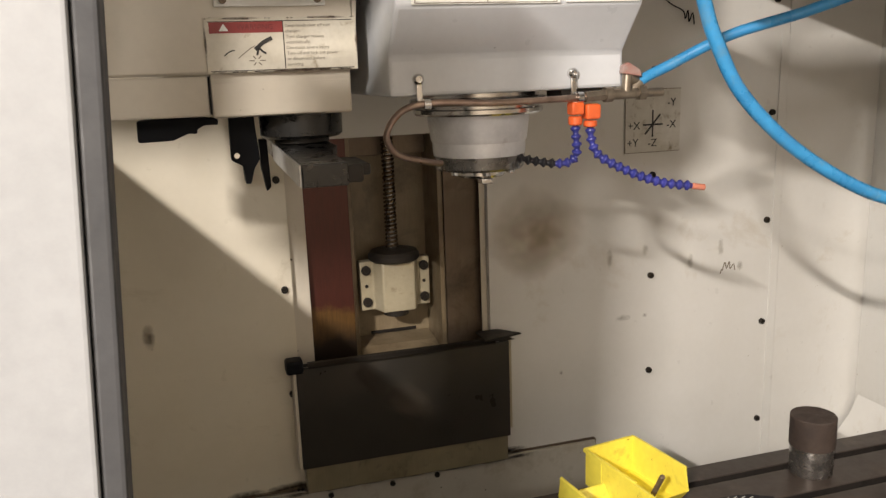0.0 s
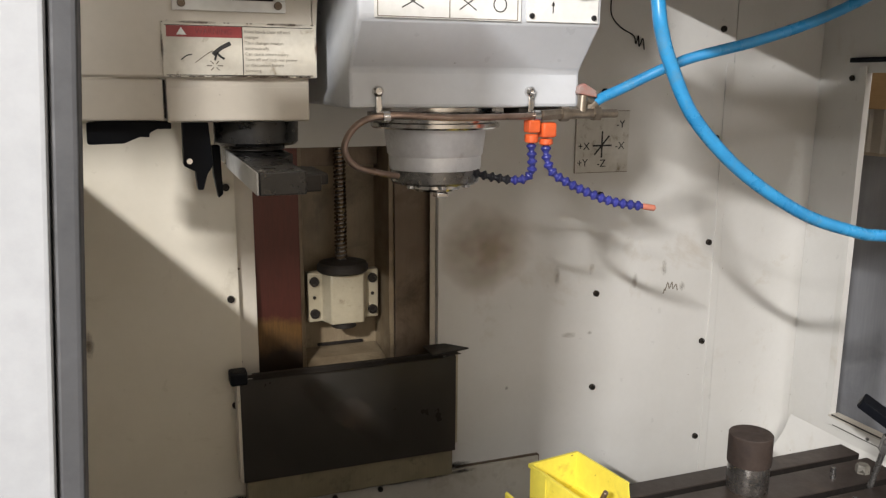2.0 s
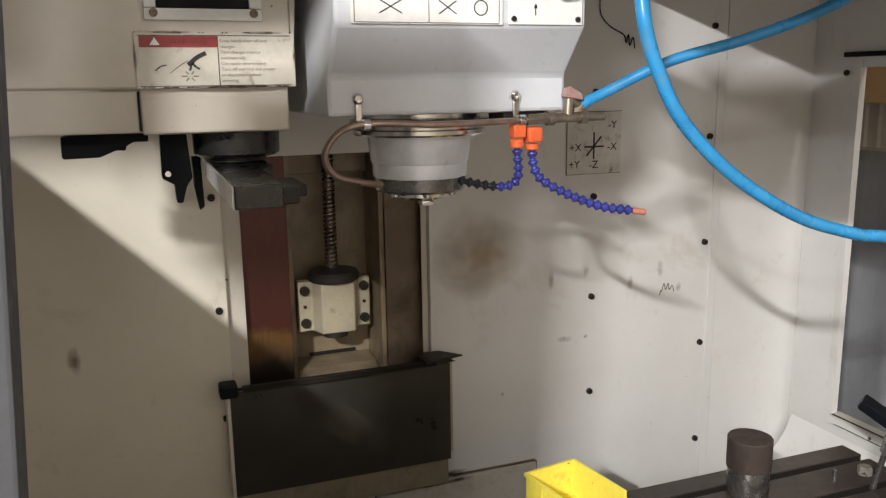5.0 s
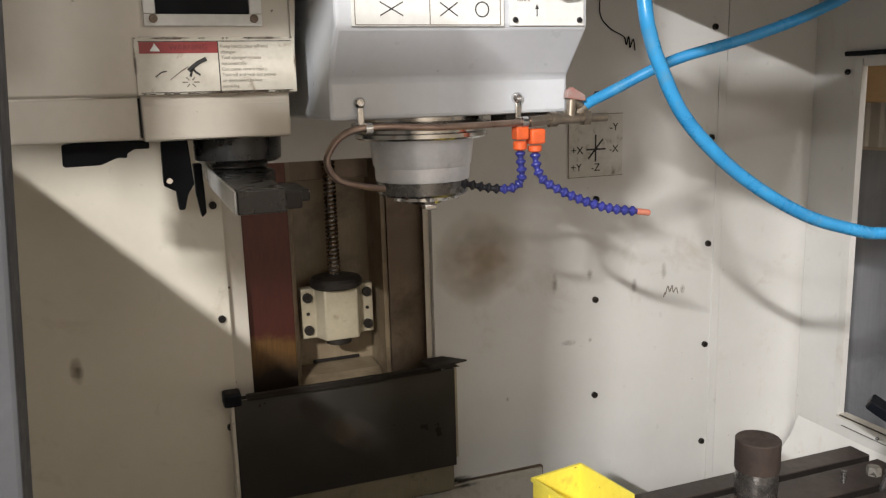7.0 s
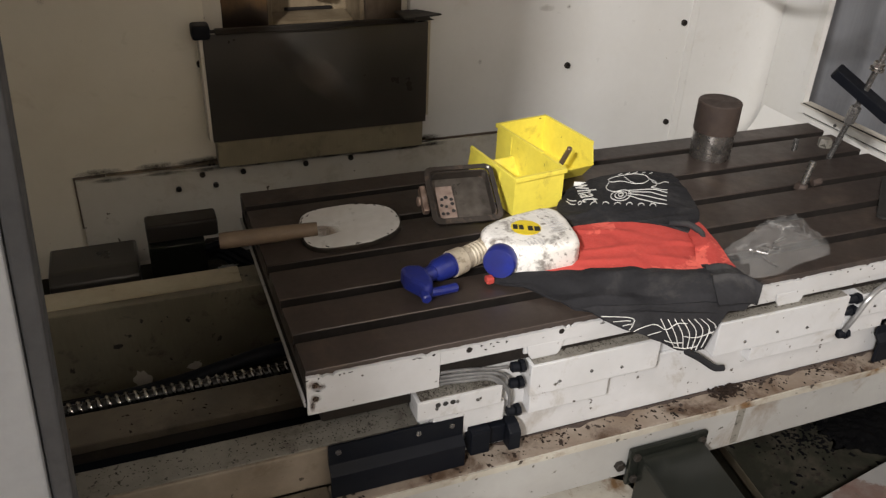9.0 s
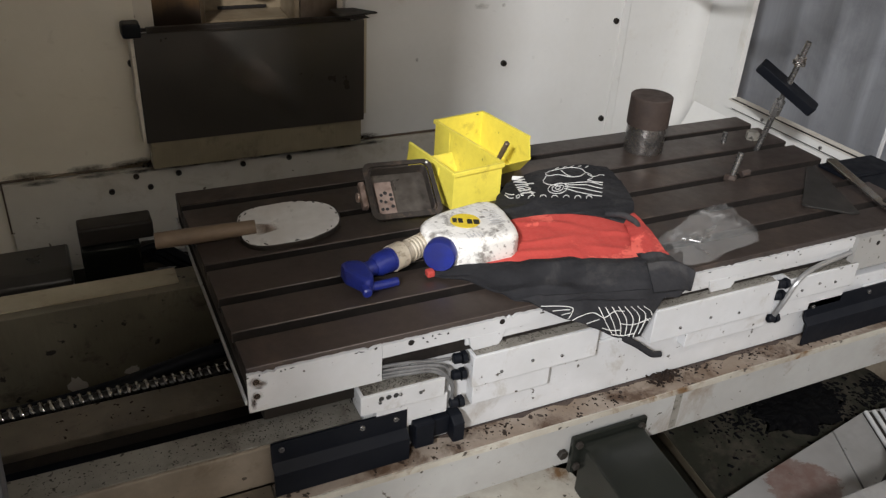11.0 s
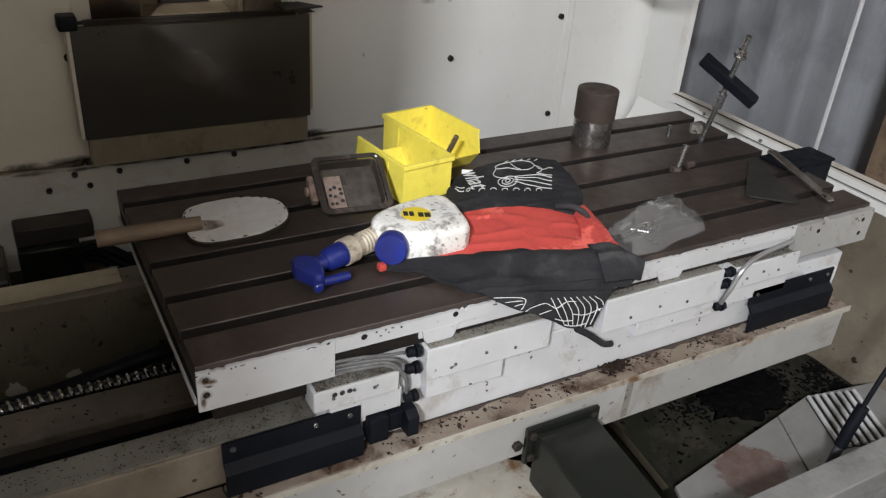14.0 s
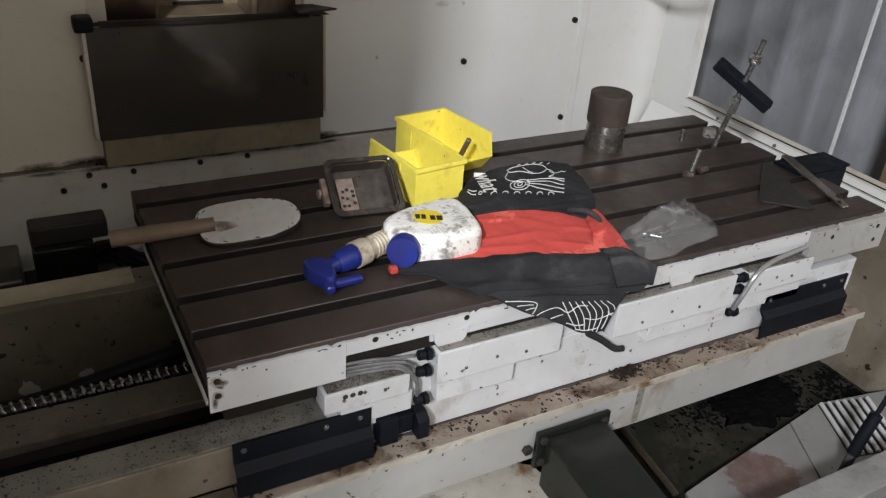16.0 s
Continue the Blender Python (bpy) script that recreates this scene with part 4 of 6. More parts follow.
for x in (0.148, 0.395):
    part("clamp", lathe([(0.0053, -0.005), (0.0085, -0.005), (0.0085, 0.005), (0.0053, 0.005)], Matrix.Translation((x, 0.3155, 1.648)) @ pose(0, 0, 0, 0, 90), 16), "steel", pipe)
valve = part("valve", join(rod((0.405, 0.318, 1.648), (0.440, 0.320, 1.650), 0.009, 6), rod((0.440, 0.320, 1.650), (0.452, 0.320, 1.650), 0.012, 16), rod((0.452, 0.320, 1.650), (0.500, 0.322, 1.650), 0.0085, 14, 0.001), rod((0.500, 0.322, 1.650), (0.512, 0.322, 1.650), 0.012, 6), rod((0.512, 0.322, 1.650), (0.545, 0.322, 1.650), 0.007, 14, 0.001), rod((0.478, 0.321, 1.650), (0.480, 0.321, 1.680), 0.008, 14, 0.001)), "brass", pipe, "dull brass valve and fittings")
part("lever", prism([(0.468, 1.682), (0.504, 1.676), (0.500, 1.688), (0.488, 1.694), (0.480, 1.699), (0.470, 1.694)], 0.315, 0.327, "y", 0.002), "red", valve, "faded red valve lever")
part("hose_barb", rod((0.484, 0.326, 1.676), (0.503, 0.332, 1.668), 0.009, 12, 0.001), "brass", valve)

nozzle = thing("coolant_nozzles", (0.42, 0.335, 1.6), "blue segmented coolant hoses on orange connectors", "coolant hose")
part("orange_block", join(box(0.390, 0.411, 0.312, 0.334, 1.614, 1.634, 0.003), rod((0.400, 0.323, 1.598), (0.400, 0.323, 1.612), 0.011, 14, 0.002)), "orange", nozzle, "orange plastic connector")
part("orange_block", join(box(0.415, 0.440, 0.312, 0.336, 1.606, 1.630, 0.004), rod((0.426, 0.323, 1.594), (0.426, 0.323, 1.604), 0.011, 14, 0.002)), "orange", nozzle, "orange plastic connector")
part("stem", rod((0.400, 0.323, 1.634), (0.400, 0.323, 1.645), 0.007, 10), "brass", nozzle)


def segments(path, count, r, parent, first, second, cut):
    P = spline(path, 40)
    L = [0.0]
    for a, b in zip(P, P[1:]):
        L.append(L[-1] + (b - a).length)
    step = L[-1] / count
    for k in range(count):
        def at(s):
            i = min(max(0, next((j for j, l in enumerate(L) if l >= s), len(L) - 1)), len(L) - 1)
            return P[i]
        a, b = at(k * step), at((k + 1) * step)
        m = Matrix.Translation(a) @ (b - a).to_track_quat("Z", "Y").to_matrix().to_4x4()
        h = (b - a).length
        part("segment", lathe([(0, 0), (r * 0.55, 0), (r * 0.60, h * 0.12), (r * 0.98, h * 0.30), (r, h * 0.48), (r * 0.82, h * 0.60), (r * 0.55, h * 0.85), (r * 0.52, h), (0, h)], m, 14), first if k < cut else second, parent)


segments([(0.400, 0.323, 1.598), (0.401, 0.322, 1.575), (0.404, 0.325, 1.553), (0.396, 0.330, 1.540), (0.375, 0.337, 1.5375), (0.345, 0.347, 1.542), (0.315, 0.36, 1.549)], 12, 0.0082, nozzle, "bluehose", "blacksegment", 7)
segments([(0.426, 0.323, 1.594), (0.427, 0.320, 1.570), (0.437, 0.316, 1.549), (0.465, 0.308, 1.531), (0.505, 0.300, 1.512), (0.545, 0.294, 1.499), (0.590, 0.288, 1.492)], 16, 0.0084, nozzle, "bluehose", "bluehose", 99)
nozzle.location.z += 0.019
nozzle.location.x -= 0.005
pipe.location.z += 0.012
pipe.location.x += 0.004
part("nozzle_tip", rod((0.590, 0.288, 1.492), (0.613, 0.284, 1.488), 0.0052, 12, 0.002), "orangeworn", nozzle, "orange nozzle tip")

# ---------------------------------------------------------------- air hoses
h1 = thing("air_hose", (0.52, 0.33, 1.66), "bright blue air hose running from the brass valve", "hose", "air hoses")
part("tube", tube([(0.492, 0.33, 1.660), (0.515, 0.33, 1.682), (0.555, 0.32, 1.702), (0.642, 0.28, 1.747), (0.742, 0.23, 1.778), (0.836, 0.18, 1.817), (0.93, 0.14, 1.875), (1.0, 0.10, 1.96), (1.02, 0.06, 2.099)], 0.0088, 16), "airhose", h1)
part("ferrule", rod((0.497, 0.331, 1.664), (0.512, 0.331, 1.679), 0.0105, 14, 0.001), "brass", h1)
h2 = thing("air_hose", (0.9, 0.1, 1.47), "bright blue air hose hanging in a loop from the roof", "hose", "air hoses")
part("tube", tube([(0.66, 0.20, 2.099), (0.52, 0.17, 2.05), (0.465, 0.12, 1.92), (0.4664, 0.1, 1.8101), (0.4748, 0.1, 1.7744), (0.4896, 0.1, 1.738), (0.529, 0.1, 1.6703), (0.596, 0.1, 1.6063), (0.6705, 0.1, 1.5563), (0.76, 0.1, 1.512), (0.852, 0.1, 1.4846), (0.897, 0.1, 1.4764), (0.99, 0.08, 1.475), (1.10, 0.05, 1.53), (1.19, 0.0, 1.65), (1.22, -0.05, 1.85), (1.22, -0.08, 2.099)], 0.0097, 16), "airhose", h2)
for p in ((0.66, 0.20), (1.22, -0.08)):
    part("hose_clip", box(p[0] - 0.02, p[0] + 0.02, p[1] - 0.02, p[1] + 0.02, 2.085, 2.0995, 0.003), "galv", h2)

# ---------------------------------------------------------------- tool changer
tc = thing("tool_changer", (-0.1, 0.55, 1.5), "cream painted tool changer cover with black gripper arm", "tool changer")
part("cover", prism([(0.45, 1.704), (0.452, 1.650), (0.465, 1.648), (0.80, 1.648), (0.80, 2.15), (0.45, 2.15)], -0.150, 0.066, "x", 0.004), "cream", tc)
part("side_cover", prism([(0.456, 1.655), (0.458, 1.652), (0.466, 1.652), (0.466, 1.713), (0.452, 1.713)], -0.40, -0.1535, "x", 0.002), "cream", tc)
part("gap", box(-0.1532, -0.1505, 0.452, 0.50, 1.655, 1.712), "slot", tc, "dark gap between the covers")
part("upper_face", prism([(0.4485, 1.714), (0.4485, 2.14), (0.4395, 2.14), (0.4395, 1.718)], -0.40, 0.0705, "x", 0.002), "cream", tc)
part("corner_face", prism([(0.071, 1.7145), (0.0725, 1.7145), (0.100, 2.14), (0.071, 2.14)], 0.4405, 0.80, "y", 0.001), "cream", tc)
hole = part("window_cutout", box(-0.118, 0.012, 0.436, 0.4393, 1.829, 1.90, 0.001), "black", tc, "dark cover window")
part("window_rim", join(box(-0.135, 0.03, 0.4345, 0.439, 1.812, 1.8285, 0.001), box(-0.135, -0.1185, 0.4345, 0.439, 1.829, 1.93, 0.001), box(0.0125, 0.03, 0.4345, 0.439, 1.829, 1.93, 0.001)), "plaque", tc)
for x in (-0.122, 0.018):
    part("screw", sockethead((x, 0.4343, 1.822), (0, -1, 0), 0.006, 0.006), "waybrown", tc)
lb = part("warning_label", box(-0.152, 0.076, 0.4365, 0.4393, 1.716, 1.796, 0.0008), "decal", tc, "aged warning label with red header and pictogram")
for k in range(34):
    part("rust_stain", blotch(-0.15 + 0.225 * (k * 0.618 % 1), 1.717 if k % 3 else 1.795, 0.003 + 0.004 * (k * 0.37 % 1), 0.0018, 320 + k, "", y=0.4351), "rustfilm", lb)
for k, (x, z, w, h) in enumerate(((-0.04, 0, 0.11, 0.004), (0.03, 1, 0.05, 0.004), (-0.10, 1, 0.05, 0.004), (-0.151, 2, 0.004, 0.04), (0.075, 2, 0.004, 0.035), (0.0, 0, 0.06, 0.005))):
    part("rust_stain", blotch(x, (1.717, 1.795, 1.755)[z], w, h, 120 + k, "", y=0.4352), "rustfilm", lb, "brown rust along the label edge")
part("red_header", box(-0.145, -0.037, 0.4358, 0.4364, 1.774, 1.790), "decalred", lb, "red warning header")
part("rule", join(box(-0.037, -0.0358, 0.4358, 0.4364, 1.719, 1.790), box(-0.147, 0.070, 0.4358, 0.4364, 1.7185, 1.7195), box(-0.147, 0.070, 0.4358, 0.4364, 1.7902, 1.7912)), "ink", lb)
lm = facing(-0.09, 0.4356, 1.745)
part("warning_triangle", prism([(-0.131, 1.777), (-0.117, 1.777), (-0.124, 1.788)], 0.4352, 0.4357, "y"), "plaque", lb)
part("letters", writing("WARNING", 0.011, facing(-0.078, 0.4355, 1.782)), "decaldark", lb)
for line, w in (([(0.010, 0.004), (0.022, 0.014), (0.036, 0.021)], 0.006), ([(0.012, -0.004), (0.016, 0.006), (0.020, 0.002), (0.026, -0.002)], 0.003), ([(-0.036, -0.004), (-0.028, 0.002), (-0.020, 0.004)], 0.0018)):
    part("pictogram", stroke(line, w, lm), "ink", lb)
part("pictogram", stroke([(-0.016, -0.008), (0.0, 0.004), (0.010, 0.010)], 0.0012, lm), "inkgrey", lb)
for k in range(6):
    part("pictogram", stroke([(0.012 + 0.012 * math.cos(k * 1.05), -0.012 + 0.008 * math.sin(k * 1.05)), (0.012 + 0.004 * math.cos(k * 1.05), -0.012 + 0.003 * math.sin(k * 1.05))], 0.0016, lm), "inkgrey", lb)
for i, txt in enumerate(("Keep hands clear off tool", "changer.", "Tool changer rotates", "automatically.", "Can cause severe injury.", "Turn off and lock out power", "or disconnect before", "servicing.")):
    w = writing(txt, 0.0068, Matrix.Identity(4), 0.0002)
    x0 = min(v.co.x for v in w.verts)
    w.transform(facing(-0.033 - x0, 0.4356, 1.7835 - i * 0.0082))
    part("letters", w, "decaltext", lb)
fl = pose(-0.006, 0.55, 0)
part("pivot_flange", lathe([(0, 1.607), (0.062, 1.607), (0.069, 1.612), (0.070, 1.6465), (0, 1.6465)], fl, 40), "gunmetal", tc, "dark steel pivot flange")
part("pivot_hub", lathe([(0, 1.5965), (0.040, 1.5965), (0.046, 1.599), (0.046, 1.6065), (0, 1.6065)], fl, 32), "blackoil", tc)
arm = part("swing_arm", prism([(-0.051, 0.20), (0.010, 0.20), (0.014, 0.40), (0.04, 0.47), (0.04, 0.65), (0.01, 0.86), (-0.051, 0.86)], 1.5655, 1.596, "z", 0.002), "gunmetal", tc, "dark steel double swing arm")
part("gripper_jaw", join(box(0.0105, 0.034, 0.22, 0.33, 1.566, 1.590, 0.003), box(0.0342, 0.052, 0.26, 0.36, 1.570, 1.586, 0.003)), "blackoil", arm)
part("end_plate", box(-0.0545, -0.0512, 0.203, 0.58, 1.566, 1.5955, 0.001), "barealu", arm, "bare bright metal edge plate")
part("lever_arm", prism([(-0.267, 1.646), (-0.218, 1.652), (-0.211, 1.654), (-0.206, 1.649), (-0.142, 1.646), (-0.142, 1.635), (-0.164, 1.635), (-0.175, 1.629), (-0.176, 1.622), (-0.19, 1.623), (-0.202, 1.618), (-0.214, 1.613), (-0.265, 1.612), (-0.268, 1.615)], 0.53, 0.57, "y", 0.002), "black", tc, "black gripper lever")
part("pot_hook", join(prism([(-0.125, 1.648), (-0.085, 1.648), (-0.080, 1.575), (-0.09, 1.56), (-0.097, 1.535), (-0.106, 1.535), (-0.108, 1.565), (-0.126, 1.575)], 0.53, 0.57, "y", 0.002), prism([(-0.074, 1.60), (-0.060, 1.60), (-0.058, 1.515), (-0.066, 1.508), (-0.073, 1.55)], 0.62, 0.65, "y", 0.002)), "black", tc, "black tool pot hook")
part("screw", sockethead((-0.117, 0.529, 1.583), (0, -1, 0), 0.005, 0.004), "steel", tc)
part("tab", prism([(-0.235, 1.648), (-0.205, 1.648), (-0.205, 1.668), (-0.212, 1.668)], 0.79, 0.799, "y"), "cream", tc)

# ---------------------------------------------------------------- saddle and bed under the table
saddle = thing("saddle", (0.4, 0.3, 0.2), "white painted machine saddle with rusty ledge and oily ways", "machine saddle")
part("apron", box(0.032, 0.168, 0.006, 0.060, 0.60, 0.676, 0.003), "grime", saddle)
part("apron", box(0.17, 1.38, 0.006, 0.060, 0.60, 0.715, 0.003), "white", saddle)
# left ends carry the door's shadow in their colour besides the stains
part("apron", box(-0.62, 0.030, 0.006, 0.060, 0.60, 0.676, 0.003), "apronstain_shade", saddle, "oil-stained end of the apron, darkened for the door shadow")
part("ledge", box(-0.62, 0.02, -0.042, 0.0055, 0.588, 0.600, 0.003), "waybox", saddle, "oily end of the ledge, darkened for the door shadow")
part("ledge", join(box(0.021, 1.395, -0.042, 0.0055, 0.588, 0.600, 0.003)), "ledge", saddle, "rust-stained ledge strewn with chips")
part("front_face", box(0.105, 1.392, -0.036, -0.028, 0.490, 0.5875, 0.002), "frontpaint", saddle)
part("weld_seam", box(0.772, 0.788, -0.0368, -0.0362, 0.496, 0.586), "grime", saddle, "grey weld seam")
part("front_face", box(-0.62, 0.103, -0.036, -0.028, 0.515, 0.5875, 0.002), "apronstain_shade", saddle, "brown stained end of the front face, darkened for shadow")
part("ledge_edge", prism([(-0.62, 0.588), (1.395, 0.588), (1.395, 0.601), (1.1, 0.5995), (0.9, 0.6015), (0.7, 0.599), (0.45, 0.6012), (0.2, 0.5995), (-0.62, 0.6005)], -0.0455, -0.0425, "y"), "plate", saddle, "worn pale front edge of the ledge")
part("under_beam", box(-0.62, 1.30, 0.16, 0.24, 0.305, 0.58, 0.003), "blackoil", saddle)
part("way_cover", box(-0.62, 1.38, 0.150, 0.226, 0.638, 0.655, 0.003), "waybox", saddle, "cream way cover stained brown")
part("way_gap", box(-0.62, 1.38, 0.0665, 0.1595, 0.58, 0.612, 0.002), "black", saddle)
part("way_ledge", prism([(0.0095, 0.6765), (0.0095, 0.680), (0.066, 0.680), (0.066, 0.6765)], -0.62, 0.168, "x", 0.001), "grime", saddle, "grey ledge speckled with swarf")
part("trough", box(-0.62, 1.38, 0.2555, 0.5195, 0.41, 0.46, 0.003), "blackoil", saddle)
part("rear_guard", join(prism([(0.52, 0.41), (0.52, 0.655), (0.60, 0.655), (0.60, 0.41)], -0.62, 1.38, "x", 0.003)), "bedface", saddle, "oily dark rear guard rail")
part("top_strip", box(-0.62, -0.022, 0.540, 0.598, 0.6552, 0.659, 0.001), "oldcream", saddle, "cream strip stained brown")
part("rear_base", box(-0.62, 1.38, 0.6005, 0.90, 0.30, 0.52, 0.003), "pan", saddle)
sc = part("ball_screw", rod((-0.62, 0.285, 0.616), (0.25, 0.285, 0.616), 0.0110, 16), "gunmetal", saddle, "bright threaded ball screw")
part("thread", helix((-0.62, 0.285, 0.616), 0.0118, 0.0040, 0.0150, 58, "x", 16, 8), "screwsteel", sc)
part("cable", tube([(-0.62, 0.33, 0.575), (-0.28, 0.33, 0.587), (-0.168, 0.33, 0.597), (-0.08, 0.332, 0.612), (0.005, 0.334, 0.6245), (0.126, 0.336, 0.6245), (0.25, 0.338, 0.6245)], 0.0145, 12), "black", saddle, "thick black cable")

rl = random.Random(8)
back_edge = [(0.03 + 1.35 * k / 60, 0.0165 + 0.011 * rl.random() ** 2) for k in range(61)]
part("rust_band", prism([(0.03, 0.0055)] + [(x, 0.0195 - y) for x, y in back_edge] + [(1.38, 0.0055)], 0.6002, 0.6010, "z"), "rust", saddle, "dark rust along the back of the ledge")
for k, (x, z, w, h) in enumerate(((-0.238, 0.476, 0.016, 0.022), (-0.134, 0.485, 0.014, 0.010))):
    part("pale_patch", blotch(x, z, w, h, 140 + k, "", 0.2, y=0.5190), "wallmid", saddle, "pale patch on the oily bed")
motor = thing("axis_motor", (-0.22, 0.80, 0.5), "dark drive housing on the bed behind the ways", "motor")
part("housing", box(-0.19, -0.068, 0.78, 0.85, 0.52, 0.625, 0.005), "greenbox", motor)
part("flange", box(-0.19, -0.035, 0.80, 0.86, 0.6255, 0.668, 0.006), "blackoil", motor)
part("end_cap", prism([(0.76, 0.52), (0.76, 0.575), (0.79, 0.592), (0.90, 0.592), (0.90, 0.52)], -0.40, -0.215, "x", 0.006), "waypan", motor)
for k in range(3):
    part("hose", tube([(-0.066, 0.79 + 0.02 * k, 0.60 - 0.02 * k), (-0.03, 0.78, 0.61 - 0.015 * k), (0.01, 0.74, 0.60 - 0.02 * k), (0.08, 0.70, 0.56), (0.2, 0.69, 0.54)], 0.011, 10), "black", motor, "black hose")
part("coupling", rod((-0.067, 0.815, 0.585), (-0.02, 0.815, 0.585), 0.024, 18, 0.004), "blackoil", motor)
rag = single("paper_scrap", blotch(-0.028, 0.575, 0.022, 0.013, 8, "plaque"), "plaque", "crumpled pale paper scrap beside the drive housing", "scrap")
rag.location.y = 0.755
rag.rotation_euler = (radians(40), 0, 0)

# ---------------------------------------------------------------- table
TX = -0.005
TL, TD, ZT = 1.41, 0.58, 0.85
table = thing("machine_table", (TX + 0.7, 0.28, 0.75), "dark cast iron machine table with T-slots and white painted front", "machine table")
SLOTS = (0.080, 0.176, 0.284, 0.394, 0.512)
edges = [0.0] + [e for y in SLOTS for e in (y - 0.011, y + 0.011)] + [TD]
for k in range(0, len(edges), 2):
    part("top_strip", box(TX, TX + TL, edges[k], edges[k + 1], ZT - 0.019, ZT, 0.0015, 1), "iron", table)
for x in (TX + 0.0005, TX + TL - 0.0125):
    part("end_rail", box(x, x + 0.012, 0.001, TD - 0.001, ZT - 0.036, ZT - 0.0195), "iron", table)
# thin black sheets laid on the slot sides to darken the slots
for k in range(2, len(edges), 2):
    part("slot_wall", box(TX + 0.002, TX + TL - 0.002, edges[k] - 0.0008, edges[k] - 0.0002, ZT - 0.019, ZT - 0.0022), "slot", table, "black sheet on the slot side")
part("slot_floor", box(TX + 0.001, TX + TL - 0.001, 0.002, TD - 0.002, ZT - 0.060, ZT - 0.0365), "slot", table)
part("body", box(TX + 0.03, TX + TL - 0.03, 0.05, TD - 0.02, 0.705, ZT - 0.0605, 0.004), "blackoil", table)
part("slide", box(TX + 0.15, TX + TL - 0.15, 0.14, TD - 0.06, 0.674, 0.7045, 0.002), "blackoil", table)
part("end_edge", box(TX - 0.004, TX - 0.0005, 0.0, TD, ZT - 0.064, ZT - 0.053, 0.0015), "white", table, "white painted lower edge")
part("end_edge", box(TX + TL + 0.0005, TX + TL + 0.004, 0.0, TD, ZT - 0.08, ZT - 0.02, 0.0015), "white", table)


def chipped(x0, x1, zlo, zhi, seed, step=0.007, deep=0.0016):
    """A front plate whose upper paint edge has flaked unevenly."""
    r = random.Random(seed)
    top = []
    x = x0
    while x < x1:
        top.append((x, zhi - deep * r.random() * (3.2 if r.random() < 0.10 else 1)))
        x += step * (0.4 + r.random())
    top.append((x1, zhi - deep * r.random()))
    return [(x0, zlo)] + top + [(x1, zlo)]


part("front_plate", prism(chipped(TX, TX + 0.199, 0.776, 0.843, 1), -0.006, -0.0005, "y"), "white", table, "chipped white painted front plate")
for k, (x, z, w, h) in enumerate(((0.012, 0.829, 0.018, 0.013), (0.020, 0.824, 0.020, 0.010), (0.012, 0.803, 0.015, 0.014), (0.006, 0.797, 0.008, 0.022))):
    part("rust_stain", blotch(TX + x, z, w, h, 90 + k, "", y=-0.0066 - 0.0003 * k), "rustfilm", table, "brown rust stain on the white plate")
part("front_lip", prism(chipped(TX + 0.1995, TX + 1.18, 0.818, 0.842, 2), -0.006, -0.0005, "y"), "white", table)
part("front_plate", prism(chipped(TX + 1.181, TX + TL, 0.768, 0.843, 3), -0.014, -0.0005, "y"), "frontpaint", table, "chipped white painted front plate")
part("recess_back", box(TX + 0.191, TX + 1.18, 0.012, 0.028, 0.70, 0.8175), "white", table)
part("recess_step", box(TX + 0.340, TX + 1.18, -0.0015, 0.0115, 0.800, 0.8175, 0.002), "white", table)
rw = random.Random(31)
for k in range(40):
    x = TX + TL * rw.random()
    y = -0.0146 if x > TX + 1.181 else -0.0065
    part("paint_chip", blotch(x, 0.839 - 0.012 * rw.random() ** 3, 0.0012 + 0.0040 * rw.random() ** 3, 0.0007 + 0.0012 * rw.random(), 200 + k, "", rw.uniform(-0.4, 0.4), y=y), "blackoil", table)
for x in (0.375, 0.63, 0.855):
    part("lug", prism([(TX + x - 0.032, 0.8176), (TX + x + 0.032, 0.8176), (TX + x + 0.028, 0.800), (TX + x + 0.020, 0.788), (TX + x - 0.020, 0.788), (TX + x - 0.028, 0.800)], -0.006, -0.0018, "y", 0.001), "white", table)
for x, z in ((0.012, 0.828), (0.012, 0.803), (0.245, 0.835), (0.40, 0.835), (0.62, 0.835), (1.24, 0.822), (1.38, 0.822), (1.38, 0.79)):
    part("hole", rod((TX + x, -0.0145 if x > 1.2 else -0.0064, z), (TX + x, 0.0, z), 0.005, 10), "slot", table)


def switch_box(x0, x1, z0, z1, ys, lower, name="cover_box"):
    b = part(name, box(TX + x0, TX + x1, ys, 0.0115, z0, z1, 0.002), "white", table, "white painted cover box")
    part("lower_plate", box(TX + lower[0], TX + lower[1], ys + 0.006, 0.0115, lower[2], z0 - 0.001, 0.002), "white", b)
    part("chip_bed", box(TX + x0 + 0.006, TX + x1 - 0.006, ys + 0.004, 0.0112, z1 + 0.0003, z1 + 0.002), "grime", b)
    for k in range(3):
        part("screw", sockethead((TX + x0 + (x1 - x0) * (0.22 + 0.24 * k), ys - 0.0003, z0 + 0.02 + 0.006 * (k % 2)), (0, -1, 0), 0.0028, 0.002), "darksteel", b)
    return b


jb = switch_box(0.162, 0.302, 0.724, 0.760, -0.016, (0.19, 0.311, 0.684))
for k in range(3):
    part("mark", rod((TX + 0.195 + 0.012 * k, -0.0165, 0.75), (TX + 0.195 + 0.012 * k, -0.0155, 0.75), 0.0045, 10), "ink", jb)
switch_box(0.346, 0.583, 0.730, 0.790, -0.022, (0.352, 0.497, 0.689))
switch_box(0.700, 0.985, 0.722, 0.791, -0.020, (0.79, 0.985, 0.686))
switch_box(1.015, 1.20, 0.735, 0.785, -0.018, (1.02, 1.19, 0.695))
